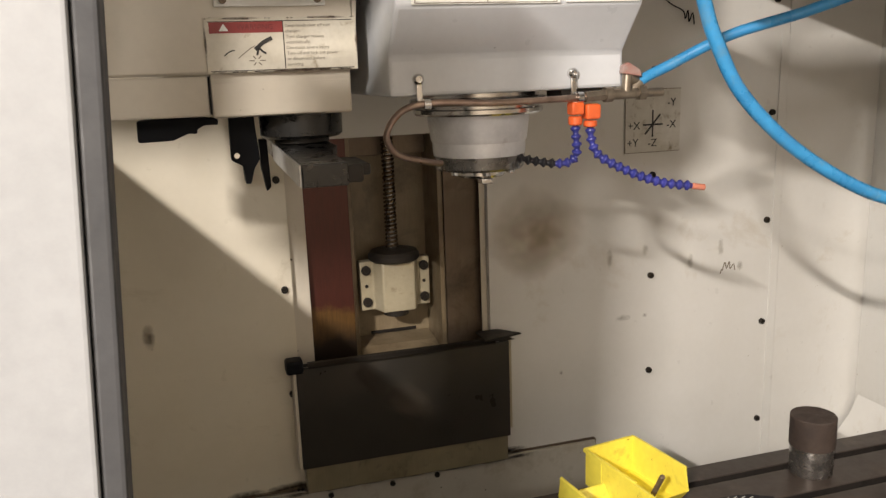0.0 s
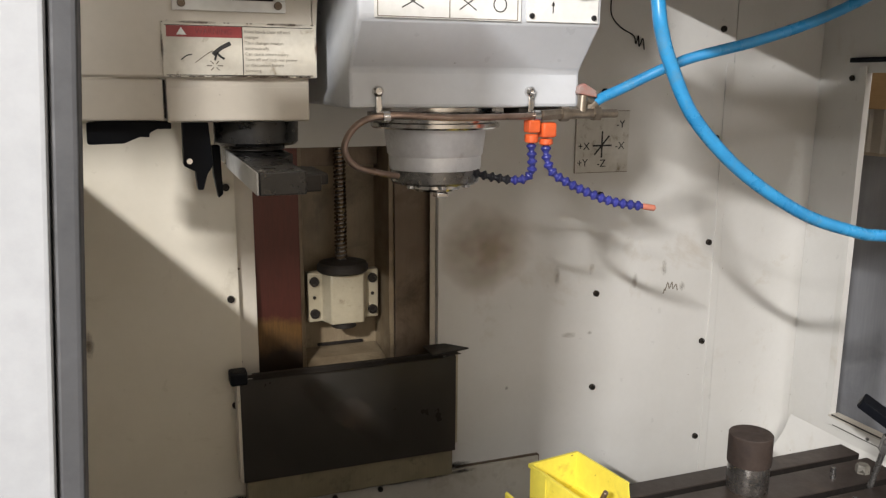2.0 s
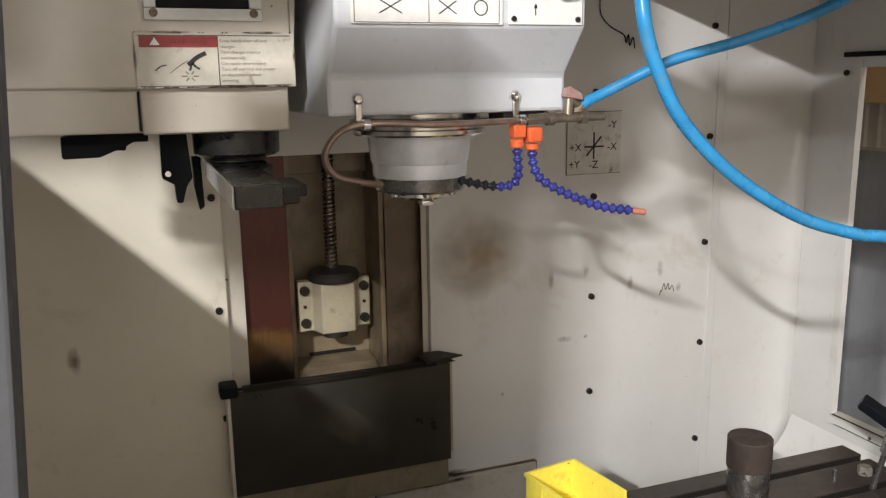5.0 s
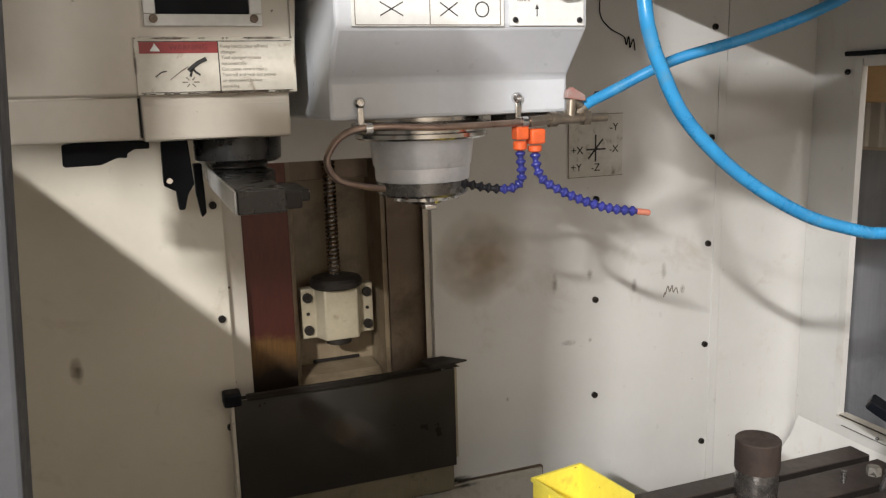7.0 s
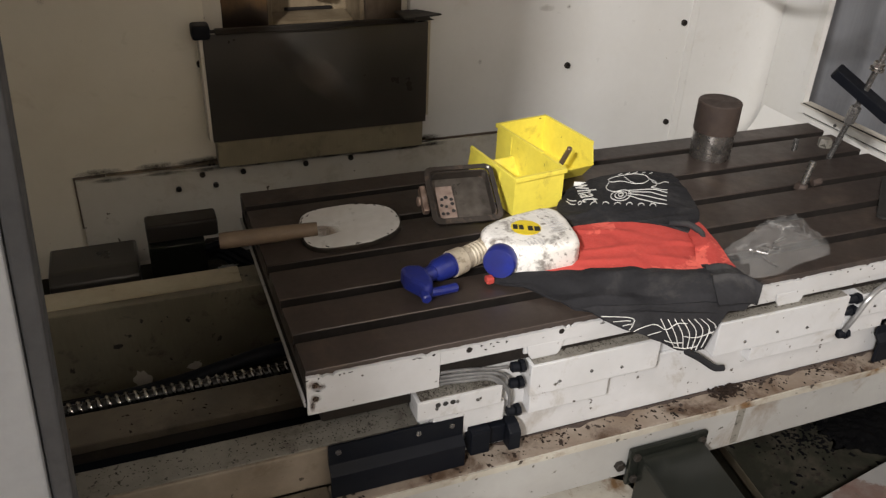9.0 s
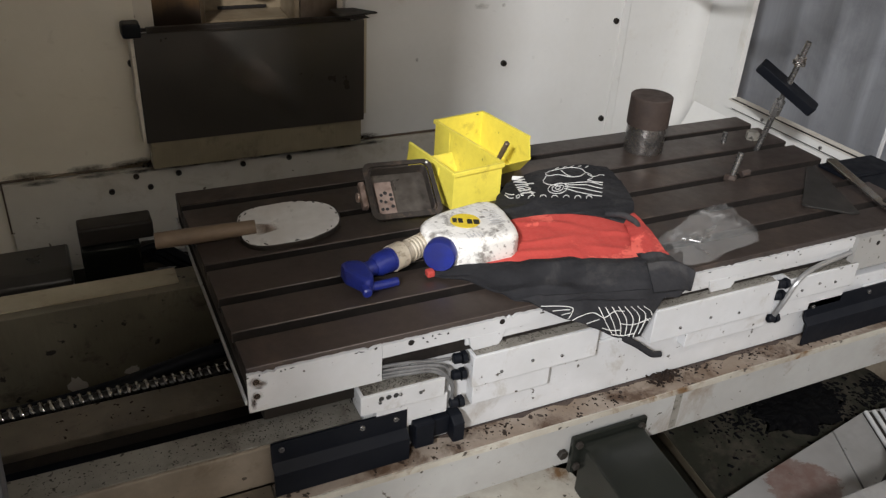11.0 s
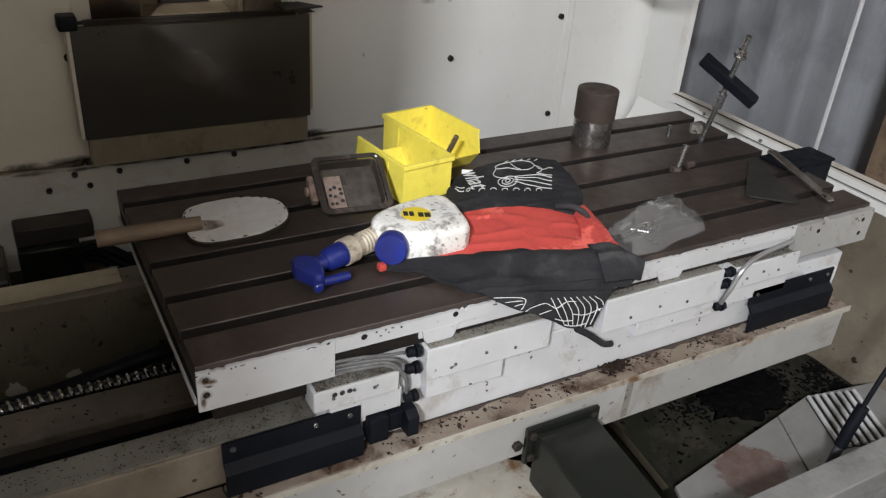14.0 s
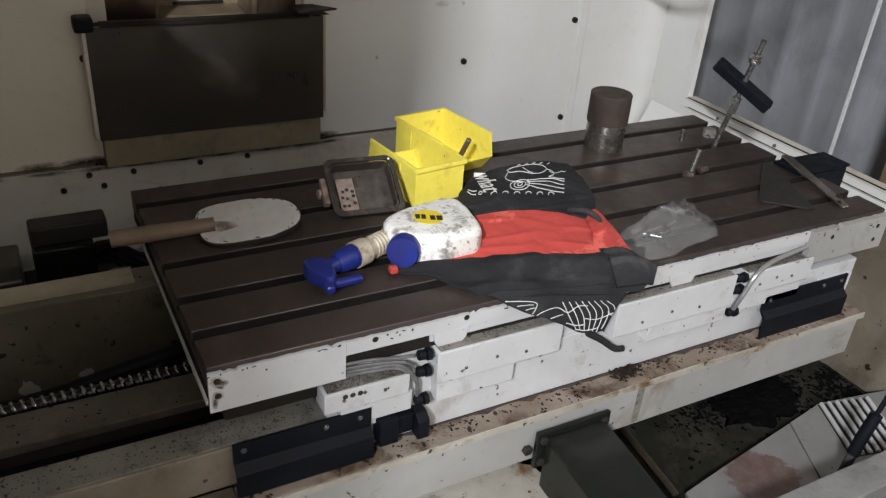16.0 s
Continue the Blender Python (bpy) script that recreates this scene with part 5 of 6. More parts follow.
for x, z in ((0.322, 0.790), (0.322, 0.758), (0.322, 0.702), (1.000, 0.778), (0.998, 0.752), (1.000, 0.700)):
    part("connector", join(rod((TX + x - 0.008, -0.012, z), (TX + x + 0.006, -0.014, z), 0.0085, 14, 0.002), rod((TX + x + 0.006, -0.014, z), (TX + x + 0.014, -0.014, z), 0.0105, 6)), "black", table, "black cable connector")
for k, z in enumerate((0.795, 0.787, 0.780, 0.774)):
    ends = ((0.31, 0.790), (0.31, 0.760), (0.318, 0.712), (0.318, 0.708))[k]
    part("cable", tube([(TX + 0.192, 0.004, z), (TX + 0.24, -0.004, z + 0.002), (TX + 0.285, -0.010, z - 0.002), (TX + ends[0] - 0.004, -0.012, (z + ends[1]) / 2), (TX + ends[0], -0.012, ends[1])], 0.0028, 8), "greycable", table, "grey cable")
part("cable", tube([(TX + 1.004, -0.014, 0.706), (TX + 1.008, -0.024, 0.745), (TX + 1.03, -0.026, 0.790), (TX + 1.08, -0.020, 0.806), (TX + 1.17, -0.012, 0.812)], 0.005, 10), "galv", table, "clear grey hose")
for x0, x1, z1, z0 in ((0.025, 0.241, 0.711, 0.620), (1.097, 1.345, 0.712, 0.604)):
    b = part("black_cover", prism([(-0.012, z1), (-0.007, z1), (-0.007, z1 - 0.035), (-0.020, z1 - 0.046), (-0.020, z0), (-0.026, z0), (-0.026, z1 - 0.048), (-0.012, z1 - 0.036)], TX + x0, TX + x1, "x", 0.001), "black", table, "black folded sheet cover")
    for x in (x0 + 0.015, x1 - 0.075, x1 - 0.02):
        part("screw", sockethead((TX + x, -0.0122, z1 - 0.012), (0, -1, 0), 0.0045, 0.003), "darksteel", b)
    part("mount", box(TX + x0 + 0.17, TX + x1 + 0.02, -0.006, 0.0055, z1 - 0.04, z1 - 0.005, 0.002), "white", b)
part("limit_switch", join(box(TX + 0.251, TX + 0.285, -0.024, 0.005, 0.634, 0.682, 0.003), box(TX + 0.2855, TX + 0.315, -0.014, 0.005, 0.640, 0.676, 0.003), prism([(-0.030, 0.632), (-0.030, 0.668), (-0.016, 0.678), (0.004, 0.678), (0.004, 0.632)], TX + 0.3155, TX + 0.336, "x", 0.002)), "black", table, "black limit switch")
part("end_block", join(box(TX + TL - 0.05, TX + TL + 0.12, 0.185, 0.262, 0.8505, 0.858, 0.002), box(TX + TL + 0.0045, TX + TL + 0.11, 0.185, 0.193, 0.78, 0.850, 0.001)), "black", table, "black end bracket")

table.location.z -= 0.018
ZT = 0.832

# ---------------------------------------------------------------- chip pan
pan = thing("chip_pan", (0.5, -0.1, 0.3), "stained sheet steel chip pan strewn with black swarf", "chip pan", kind="structure")
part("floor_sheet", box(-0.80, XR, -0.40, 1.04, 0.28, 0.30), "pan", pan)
steep = [(1.58, 0.3005), (1.582, 0.345), (1.60, 0.40), (1.635, 0.50), (1.665, 0.60), (1.688, 0.69)]
gentle = [(1.42, 0.3005), (1.42, 0.47), (1.50, 0.505), (1.60, 0.56), (1.66, 0.63), (1.688, 0.69)]
for y0, y1, mat, lab in ((-0.28, 0.34, "slope", "dirty brown foot of the side slope, darkened for shadow"), (0.342, 1.035, "wall", "cream curved side slope")):
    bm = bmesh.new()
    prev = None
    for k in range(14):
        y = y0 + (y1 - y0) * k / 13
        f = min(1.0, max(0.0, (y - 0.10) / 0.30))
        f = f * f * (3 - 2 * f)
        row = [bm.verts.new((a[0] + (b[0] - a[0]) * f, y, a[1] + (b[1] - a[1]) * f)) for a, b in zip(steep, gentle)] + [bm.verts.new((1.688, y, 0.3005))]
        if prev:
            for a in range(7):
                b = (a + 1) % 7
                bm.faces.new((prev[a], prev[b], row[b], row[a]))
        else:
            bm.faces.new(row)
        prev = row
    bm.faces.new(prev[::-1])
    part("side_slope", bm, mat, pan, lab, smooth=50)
part("cover_plate", prism([(0.82, -0.262), (0.88, -0.120), (1.00, -0.098), (1.248, -0.056), (1.140, -0.262)], 0.335, 0.345, "z", 0.0015), "panlight", pan, "pale cover plate with red worn paint")
part("cover_plate", prism([(1.144, -0.262), (1.252, -0.055), (1.371, -0.034), (1.574, -0.066), (1.577, -0.262)], 0.335, 0.345, "z", 0.0015), "panplain", pan, "pale slotted cover plate")
# black sheet under the slats, darkens the gaps between them
part("slot_bed", prism([(1.362, -0.040), (1.500, -0.070), (1.426, -0.222), (1.287, -0.192)], 0.3455, 0.3475, "z"), "slot", pan)
for k in range(7):
    part("slat", rod((1.294 + 0.0208 * k, -0.191 - 0.0048 * k, 0.350), (1.368 + 0.0208 * k, -0.042 - 0.0048 * k, 0.350), 0.0052, 10), "galvbright", pan)
part("floor_edge", prism([(0.884, -0.09), (0.902, -0.09), (0.932, 0.155), (0.914, 0.155)], 0.3005, 0.305, "z", 0.001), "tan", pan, "dull tan pan edge")
part("left_plate", prism([(0.20, -0.285), (0.23, 0.02), (0.545, 0.016), (0.575, -0.005), (0.585, -0.06), (0.585, -0.275), (0.50, -0.285)], 0.425, 0.436, "z", 0.003), "plate", pan, "rust-stained pale plate")
part("gland_ring", lathe([(0.022, 0), (0.034, 0), (0.036, 0.004), (0.030, 0.009), (0.022, 0.009)], pose(0.165, -0.065, 0.47), 24), "grime", pan)
part("gland_post", rod((0.165, -0.065, 0.3005), (0.165, -0.065, 0.4695), 0.03, 20), "blackoil", pan)
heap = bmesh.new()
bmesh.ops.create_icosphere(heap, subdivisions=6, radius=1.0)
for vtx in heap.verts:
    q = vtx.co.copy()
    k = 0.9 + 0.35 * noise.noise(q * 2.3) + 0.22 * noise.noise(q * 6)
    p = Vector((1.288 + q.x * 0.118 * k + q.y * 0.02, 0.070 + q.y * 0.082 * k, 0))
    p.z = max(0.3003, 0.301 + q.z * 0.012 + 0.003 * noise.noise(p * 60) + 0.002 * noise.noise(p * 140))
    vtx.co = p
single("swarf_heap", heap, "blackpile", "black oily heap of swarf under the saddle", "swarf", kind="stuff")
part("front_rail", join(box(-0.80, XR, -0.345, -0.280, 0.42, 0.473, 0.003), box(-0.80, XR, -0.345, -0.335, 0.15, 0.4195)), "galv", pan, "galvanised front rail")
chute = thing("chip_chute", (0.60, -0.1, 0.4), "oily green-grey steel chute bolted to the saddle", "chute")
part("flange", box(0.515, 0.675, -0.052, -0.0425, 0.505, 0.585, 0.002), "greenbox", chute)
part("body", prism([(-0.0525, 0.572), (-0.0525, 0.46), (-0.28, 0.42), (-0.28, 0.540)], 0.532, 0.662, "x", 0.004), "greenbox", chute)
for x, z in ((0.527, 0.57), (0.527, 0.52), (0.662, 0.57)):
    part("bolt", hexhead((x, -0.0525, z), (0, -1, 0), 0.008, 0.006), "blackoil", chute)
chute.location.x += 0.024
chute.location.z -= 0.024
single("bolt", hexhead((0.528, -0.037, 0.520), (0, -1, 0), 0.010, 0.009), "blackoil", "black hexagon bolt on the saddle front", "bolt")
gun = thing("coolant_gun", (1.15, -0.235, 0.346), "black and grey wash-down wand resting over the chip pan", "wash gun")
part("wand", tube([(1.147, -0.235, 0.385), (1.158, -0.235, 0.45), (1.180, -0.235, 0.52), (1.216, -0.235, 0.616), (1.27, -0.24, 0.74), (1.33, -0.26, 0.86), (1.40, -0.285, 0.98)], 0.005, 10), "black", gun)
part("grip", tube([(1.155, -0.235, 0.430), (1.166, -0.235, 0.475), (1.182, -0.235, 0.523)], 0.0125, 12), "black", gun)
part("nozzle", tube([(1.142, -0.235, 0.3455), (1.149, -0.235, 0.40), (1.155, -0.235, 0.428)], 0.0095, 12), "rubber", gun)
gun.location.x += 0.04
standing = set(scene.collection.objects)
# ---------------------------------------------------------------- things on the table


def bin_box(center, rot, w, d, h, label):
    """An open-fronted stacking bin; the low front is at +y before it is turned."""
    m = Matrix.Translation(center) @ pose(0, 0, 0, 0, 0, rot)
    b = thing("storage_bin", center, label, "storage bin", "yellow storage bins")
    t = 0.0025
    hw, hd = w / 2, d / 2
    side = [(-hd, 0.0), (hd - 0.03, 0.0), (hd, h * 0.42), (hd - 0.002, h * 0.50), (hd - 0.010, h), (-hd, h)]

    def put(nm, bm):
        bm.transform(m)
        return part(nm, bm, "yellow", b)
    put("side_wall", prism(side, -hw, -hw + t, "x"))
    put("side_wall", prism(side, hw - t, hw, "x"))
    put("back_wall", box(-hw + t, hw - t, -hd, -hd + t, 0.0, h))
    put("base", box(-hw + t, hw - t, -hd + t, hd - 0.03, 0.0, t))
    put("front_wall", prism([(hd - 0.03, 0.0), (hd - 0.0275, 0.0), (hd + 0.001, h * 0.42), (hd - 0.002, h * 0.42)], -hw + t, hw - t, "x"))
    put("rim", join(box(-hw - 0.003, hw + 0.003, -hd - 0.005, -hd + 0.001, h - 0.009, h, 0.001), box(-hw - 0.004, -hw + 0.001, -hd, hd - 0.012, h - 0.008, h, 0.001), box(hw - 0.001, hw + 0.004, -hd, hd - 0.012, h - 0.008, h, 0.001)))
    for s in (-1, 1):
        for y in (-0.035, 0.01):
            put("rib", box(s * hw - (0.002 if s < 0 else -0.0002), s * hw + (0.002 if s > 0 else -0.0002), y, y + 0.004, 0.004, h - 0.01))
    return b, m


binA, mA = bin_box((0.4995, 0.432, ZT), 7.3, 0.112, 0.176, 0.080, "yellow plastic stacking bin with grubby sides")
binB, mB = bin_box((0.609, 0.515, ZT), 189, 0.126, 0.176, 0.082, "yellow plastic stacking bin holding a steel pin")
single("steel_pin", rod((0.612, 0.465, 0.844), (0.618, 0.428, 0.916), 0.0055, 12, 0.001), "waybrown", "short steel pin sticking out of a yellow bin", "pin")

wp = thing("steel_billet", (1.011, 0.476, ZT), "round steel billet with rusty upper and turned lower half", "steel billet")
part("turned_base", lathe([(0, 0), (0.0435, 0), (0.0445, 0.002), (0.0445, 0.062), (0, 0.062)], pose(1.011, 0.476, ZT), 48), "turned", wp, "bare turned steel lower half")
part("rusty_top", lathe([(0, 0.0622), (0.0465, 0.0622), (0.047, 0.064), (0.047, 0.128), (0.0455, 0.130), (0, 0.130)], pose(1.011, 0.476, ZT), 48), "rust", wp, "rough rusty upper half")

clamp = thing("clamp_stud", (1.26, 0.375, ZT), "black clamping stud with strap bar leaning in a table slot", "clamp")
A, B = Vector((1.279, 0.394, ZT - 0.02)), Vector((1.284, 0.330, 1.103))
W = (B - A).normalized()
part("stud", tube([A, B], 0.0065, 12, 2, False), "darksteel", clamp)
part("coupling_nut", rod(A + W * 0.115, A + W * 0.155, 0.0115, 6, 0.001), "darksteel", clamp)
part("nut", rod(B - W * 0.048, B - W * 0.034, 0.0115, 6, 0.001), "turned", clamp)
part("washer", rod(B - W * 0.053, B - W * 0.0482, 0.015, 18), "turned", clamp)
bm = prism([(-0.078, -0.014), (-0.074, -0.021), (0.074, -0.021), (0.078, -0.014), (0.078, 0.014), (0.074, 0.021), (-0.074, 0.021), (-0.078, 0.014)], -0.0105, 0.0105, "z", 0.001)
bx = Vector((0.075, -0.10, -0.075)).normalized()
by = W.cross(bx).normalized()
bz = bx.cross(by)
bm.transform(Matrix.Translation(A + W * 0.187) @ Matrix(((bx.x, by.x, bz.x, 0), (bx.y, by.y, bz.y, 0), (bx.z, by.z, bz.z, 0), (0, 0, 0, 1))))
part("strap_bar", bm, "black", clamp, "black steel strap bar")
part("base_nut", hexhead((1.315, 0.445, ZT), (0, 0, 1), 0.016, 0.02), "grime", clamp)

tb = thing("slot_bolt", (1.113, 0.28, ZT), "short steel T-bolt standing in a table slot", "bolt", "slot bolts")
part("shank", rod((1.100, 0.280, ZT - 0.01), (1.118, 0.284, ZT + 0.055), 0.0068, 12, 0.001), "darksteel", tb)
part("nut", join(hexhead((1.098, 0.280, ZT - 0.006), (0.1, 0, 1), 0.014, 0.014), rod((1.125, 0.278, ZT + 0.006), (1.145, 0.276, ZT + 0.010), 0.008, 10, 0.001)), "rust", tb)
single("slot_bolt", rod((1.226, 0.445, ZT - 0.005), (1.226, 0.445, ZT + 0.028), 0.006, 12, 0.001), "darksteel", "small dark steel bolt standing on the table", "bolt", "slot bolts")

wr = thing("flat_spanner", (1.33, 0.15, ZT), "flat steel bar with a hole lying at the table end", "flat bar")
bm = prism([(-0.010, -0.112), (-0.005, -0.118), (0.005, -0.118), (0.010, -0.112), (0.011, 0.10), (0.014, 0.112), (0.006, 0.122), (-0.008, 0.122), (-0.014, 0.112), (-0.011, 0.10)], 0, 0.007, "z", 0.0015)
bm.transform(pose(1.331, 0.140, ZT + 0.008, 3, -4, -17))
part("bar", bm, "steel", wr)
for y in (0.09, -0.09):
    part("hole", rod((1.331 + y * 0.30, 0.140 + y * 0.955, ZT + 0.0165), (1.331 + y * 0.30, 0.140 + y * 0.955, ZT + 0.0185), 0.007, 14), "blackoil", wr)
single("rubber_mat", prism([(1.330, 0.262), (1.305, 0.262), (1.147, 0.124), (1.150, 0.112), (1.215, 0.055), (1.232, 0.052)], ZT + 0.0003, ZT + 0.005, "z", 0.001), "plateblack", "thin dark oily plate lying across the table slots", "plate")


# trigger spray bottle lying down
bt = thing("spray_bottle", (0.40, 0.22, ZT), "grubby white plastic trigger spray bottle with blue caps lying down", "spray bottle")
prof = [(0.333, 0.214), (0.344, 0.224), (0.372, 0.238), (0.400, 0.246), (0.462, 0.257), (0.482, 0.253), (0.494, 0.238), (0.495, 0.205), (0.486, 0.150), (0.478, 0.128), (0.462, 0.118), (0.400, 0.120), (0.366, 0.128), (0.345, 0.146), (0.328, 0.172), (0.324, 0.190)]
R = Matrix.Translation((0.410, 0.188, ZT + 0.031))
bm = prism([(x - 0.410, y - 0.188) for x, y in prof], -0.0305, 0.0295, "z")
bmesh.ops.recalc_face_normals(bm, faces=bm.faces[:])
bmesh.ops.bevel(bm, geom=[e for e in bm.edges if abs((e.verts[0].co - e.verts[1].co).z) < 1e-6], offset=0.013, segments=4, affect="EDGES", profile=0.5)
bm.transform(R)
part("body", bm, "bottle", bt, smooth=50)
nk = Matrix.Translation((0.330, 0.190, ZT + 0.030)) @ Vector((-0.935, -0.33, -0.03)).to_track_quat("Z", "Y").to_matrix().to_4x4()
ribs = [(0.0, -0.020), (0.026, -0.020), (0.0215, -0.004)]
for k in range(5):
    ribs += [(0.0188, 0.002 + k * 0.0072), (0.0200, 0.0045 + k * 0.0072), (0.0186, 0.0068 + k * 0.0072)]
ribs += [(0.0195, 0.046), (0.0225, 0.050), (0.0228, 0.074), (0.0, 0.074)]
part("neck", lathe(ribs, nk, 28), "neck", bt, "ribbed grubby white neck")
part("drip_edge", lathe([(0, 0.0742), (0.0205, 0.0742), (0.0205, 0.078), (0, 0.078)], nk, 24), "capblue", bt)
part("collar", lathe([(0, 0.0783), (0.0195, 0.0783), (0.0202, 0.081), (0.0190, 0.104), (0.0145, 0.112), (0, 0.112)], nk, 24), "capblue", bt, "blue collar")
tr = part("trigger_head", lathe([(0, 0.1122), (0.013, 0.1122), (0.013, 0.135), (0, 0.135)], nk, 16), "capblue", bt, "blue trigger head")
bm = prism([(-0.024, 0.020), (-0.010, 0.026), (0.010, 0.020), (0.016, 0.004), (0.012, -0.030), (0.004, -0.046), (-0.008, -0.046), (-0.016, -0.028), (-0.027, -0.004)], -0.013, 0.015, "z", 0.006)
bm.transform(Matrix.Translation(nk @ Vector((0, 0, 0.142))) @ pose(0, 0, 0, 0, 0, 4))
part("nozzle_block", bm, "capblue", tr)
c0 = nk @ Vector((0, 0, 0.138))
part("trigger_lever", tube([c0 + Vector((-0.002, -0.030, -0.008)), c0 + Vector((0.012, -0.032, -0.009)), c0 + Vector((0.030, -0.030, -0.010)), c0 + Vector((0.052, -0.027, -0.011))], 0.0075, 10), "capblue", tr)
part("nozzle", rod(c0 + Vector((-0.008, -0.040, -0.002)), c0 + Vector((-0.009, -0.058, -0.004)), 0.008, 14, 0.002), "capblue", tr)
cm = Matrix.Translation((0.352, 0.158, ZT + 0.034)) @ Vector((-0.62, -0.78, 0.06)).to_track_quat("Z", "Y").to_matrix().to_4x4()
part("spout", lathe([(0, -0.01), (0.025, -0.01), (0.025, 0.010), (0, 0.010)], cm, 24), "bottle", bt)
cap = [(0, 0.0105), (0.0265, 0.0105), (0.0275, 0.013), (0.0275, 0.032), (0.0255, 0.035), (0, 0.035)]
part("screw_cap", lathe(cap, cm, 40), "capblue", bt, "round blue screw cap")
lbm = R @ Matrix.Translation((-0.004, 0.002, 0.0296))
lb = part("label", join(lathe([(0, 0), (0.026, 0), (0.026, 0.0006), (0, 0.0006)], lbm, 32)), "label", bt, "yellow round label with a dark bar")
for bx0, bx1, by0, by1 in ((-0.024, -0.014, -0.004, 0.012), (-0.012, -0.003, -0.005, 0.011), (0.004, 0.012, -0.008, 0.008), (0.014, 0.022, -0.009, 0.007)):
    bm = box(bx0, bx1, by0, by1, 0.0006, 0.001)
    bm.transform(lbm @ pose(0, 0, 0, 0, 0, 160))
    part("bar", bm, "ink", lb)

for k in range(7):
    bm = box(0.447, 0.469 + 0.005 * (k * 0.618 % 1), 0.160 + 0.0075 * k, 0.1625 + 0.0075 * k, ZT + 0.0606, ZT + 0.0609)
    part("print_line", bm, "printgrey", bt, "faded small print")
for k in range(5):
    bm = box(0.385 + 0.0065 * k, 0.3875 + 0.0065 * k, 0.132, 0.146, ZT + 0.0606, ZT + 0.0609)
    part("print_line", bm, "printgrey", bt)

# trowel with a wooden handle
tw = thing("hand_trowel", (0.10, 0.37, ZT), "white scratched oval trowel with worn wooden handle", "trowel")
tm = Matrix.Translation((0.147, 0.372, ZT + 0.008)) @ pose(0, 0, 0, 3, -3, -4)
out = []
for i in range(28):
    a = 6.2831853 * i / 28
    c, s = math.cos(a), math.sin(a)
    out.append((0.092 * math.copysign(abs(c) ** (0.85 if c > 0 else 0.55), c), (0.072 if c < 0.4 else 0.068) * math.copysign(abs(s) ** (0.8 if c > 0 else 0.55), s)))
bm = prism([(x * 0.972, y * 0.962) for x, y in out], 0, 0.007, "z", 0.0015)
bm.transform(tm)
part("blade", bm, "trowel", tw, "scratched white oval blade")
re_ = random.Random(5)
bm = prism([(x * (0.975 + 0.045 * re_.random()), y * (0.975 + 0.06 * re_.random())) for x, y in out], -0.0025, 0.0062, "z", 0.001)
bm.transform(tm)
rf = random.Random(21)
for k in range(26):
    a = 6.2831853 * rf.random()
    q = out[int(a / 6.2831853 * 28) % 28]
    f = 0.935 - 0.06 * rf.random() ** 3
    m = tm @ Matrix.Translation((q[0] * f, q[1] * f, 0.0071)) @ pose(0, 0, 0, 0, 0, math.degrees(math.atan2(q[1], q[0])) + 90)
    part("paint_chip", lathe([(0, 0), (1, 0), (1, 0.0003), (0, 0.0003)], m @ Matrix.Diagonal((0.0014 + 0.0042 * rf.random() ** 2, 0.0008 + 0.0009 * rf.random(), 1, 1)), 7), "blackoil", tw)
part("worn_rim", bm, "blackoil", tw, "dark worn rim")
bm = prism([(-0.090, -0.034), (-0.055, -0.030), (-0.016, -0.020), (0.004, -0.010), (-0.022, -0.004), (-0.055, 0.006), (-0.090, 0.010)], 0.0073, 0.0085, "z", 0.0004)
bm.transform(tm)
part("socket_stain", bm, "stainbrown", tw, "brown stained socket")
part("handle", tube([tm @ Vector((-0.062 - 0.0336 * k, -0.014 + 0.0016 * k, 0.0155)) for k in range(6)], 0.0145, 14, smooth_path=False, taper=lambda u: 0.86 + 0.14 * min(1, u * 1.7)), "wood", tw, "worn wooden handle")

# shallow metal lamp tray leaning on the bin
lt = thing("lamp_housing", (0.385, 0.35, ZT), "dark metal lamp tray with pale perforated plate leaning on a bin", "lamp housing")
o = Vector((0.280, 0.306, ZT + 0.027))
u = Vector((0.140, -0.016, 0)).normalized()
v = Vector((0.026, 0.096, 0.066)).normalized()
w3 = u.cross(v).normalized()
v = w3.cross(u)
FIT = Matrix.Translation((0.0089, 0.0029, 0)) @ Matrix.Diagonal((0.864, 0.857, 1, 1))
LM = Matrix(((u.x, v.x, w3.x, o.x), (u.y, v.y, w3.y, o.y), (u.z, v.z, w3.z, o.z), (0, 0, 0, 1))) @ FIT


def onlamp(nm, bm, mat, label="", parent=None):
    bm.transform(LM)
    return part(nm, bm, mat, parent or lt, label)


def rounded(x0, x1, y0, y1, r, n=6):
    """Corner-rounded outline."""
    pts = []
    for cx, cy, a0 in ((x1 - r, y1 - r, 0), (x0 + r, y1 - r, 90), (x0 + r, y0 + r, 180), (x1 - r, y0 + r, 270)):
        for k in range(n + 1):
            a = radians(a0 + 90 * k / n)
            pts.append((cx + r * math.cos(a), cy + r * math.sin(a)))
    return pts


def band(outer, inner, z0, z1):
    """A closed wall between two outlines of as many points."""
    bm = bmesh.new()
    rows = [[bm.verts.new((x, y, z)) for x, y in o] for o, z in ((outer, z0), (outer, z1), (inner, z1), (inner, z0))]
    n = len(outer)
    for a, b in ((0, 1), (1, 2), (2, 3), (3, 0)):
        for i in range(n):
            j = (i + 1) % n
            bm.faces.new((rows[a][i], rows[a][j], rows[b][j], rows[b][i]))
    return bm


onlamp("tray_floor", prism(rounded(0.0045, 0.1335, 0.0045, 0.1195, 0.012), -0.0265, -0.0235, "z"), "trayworn", "worn grey tray floor")
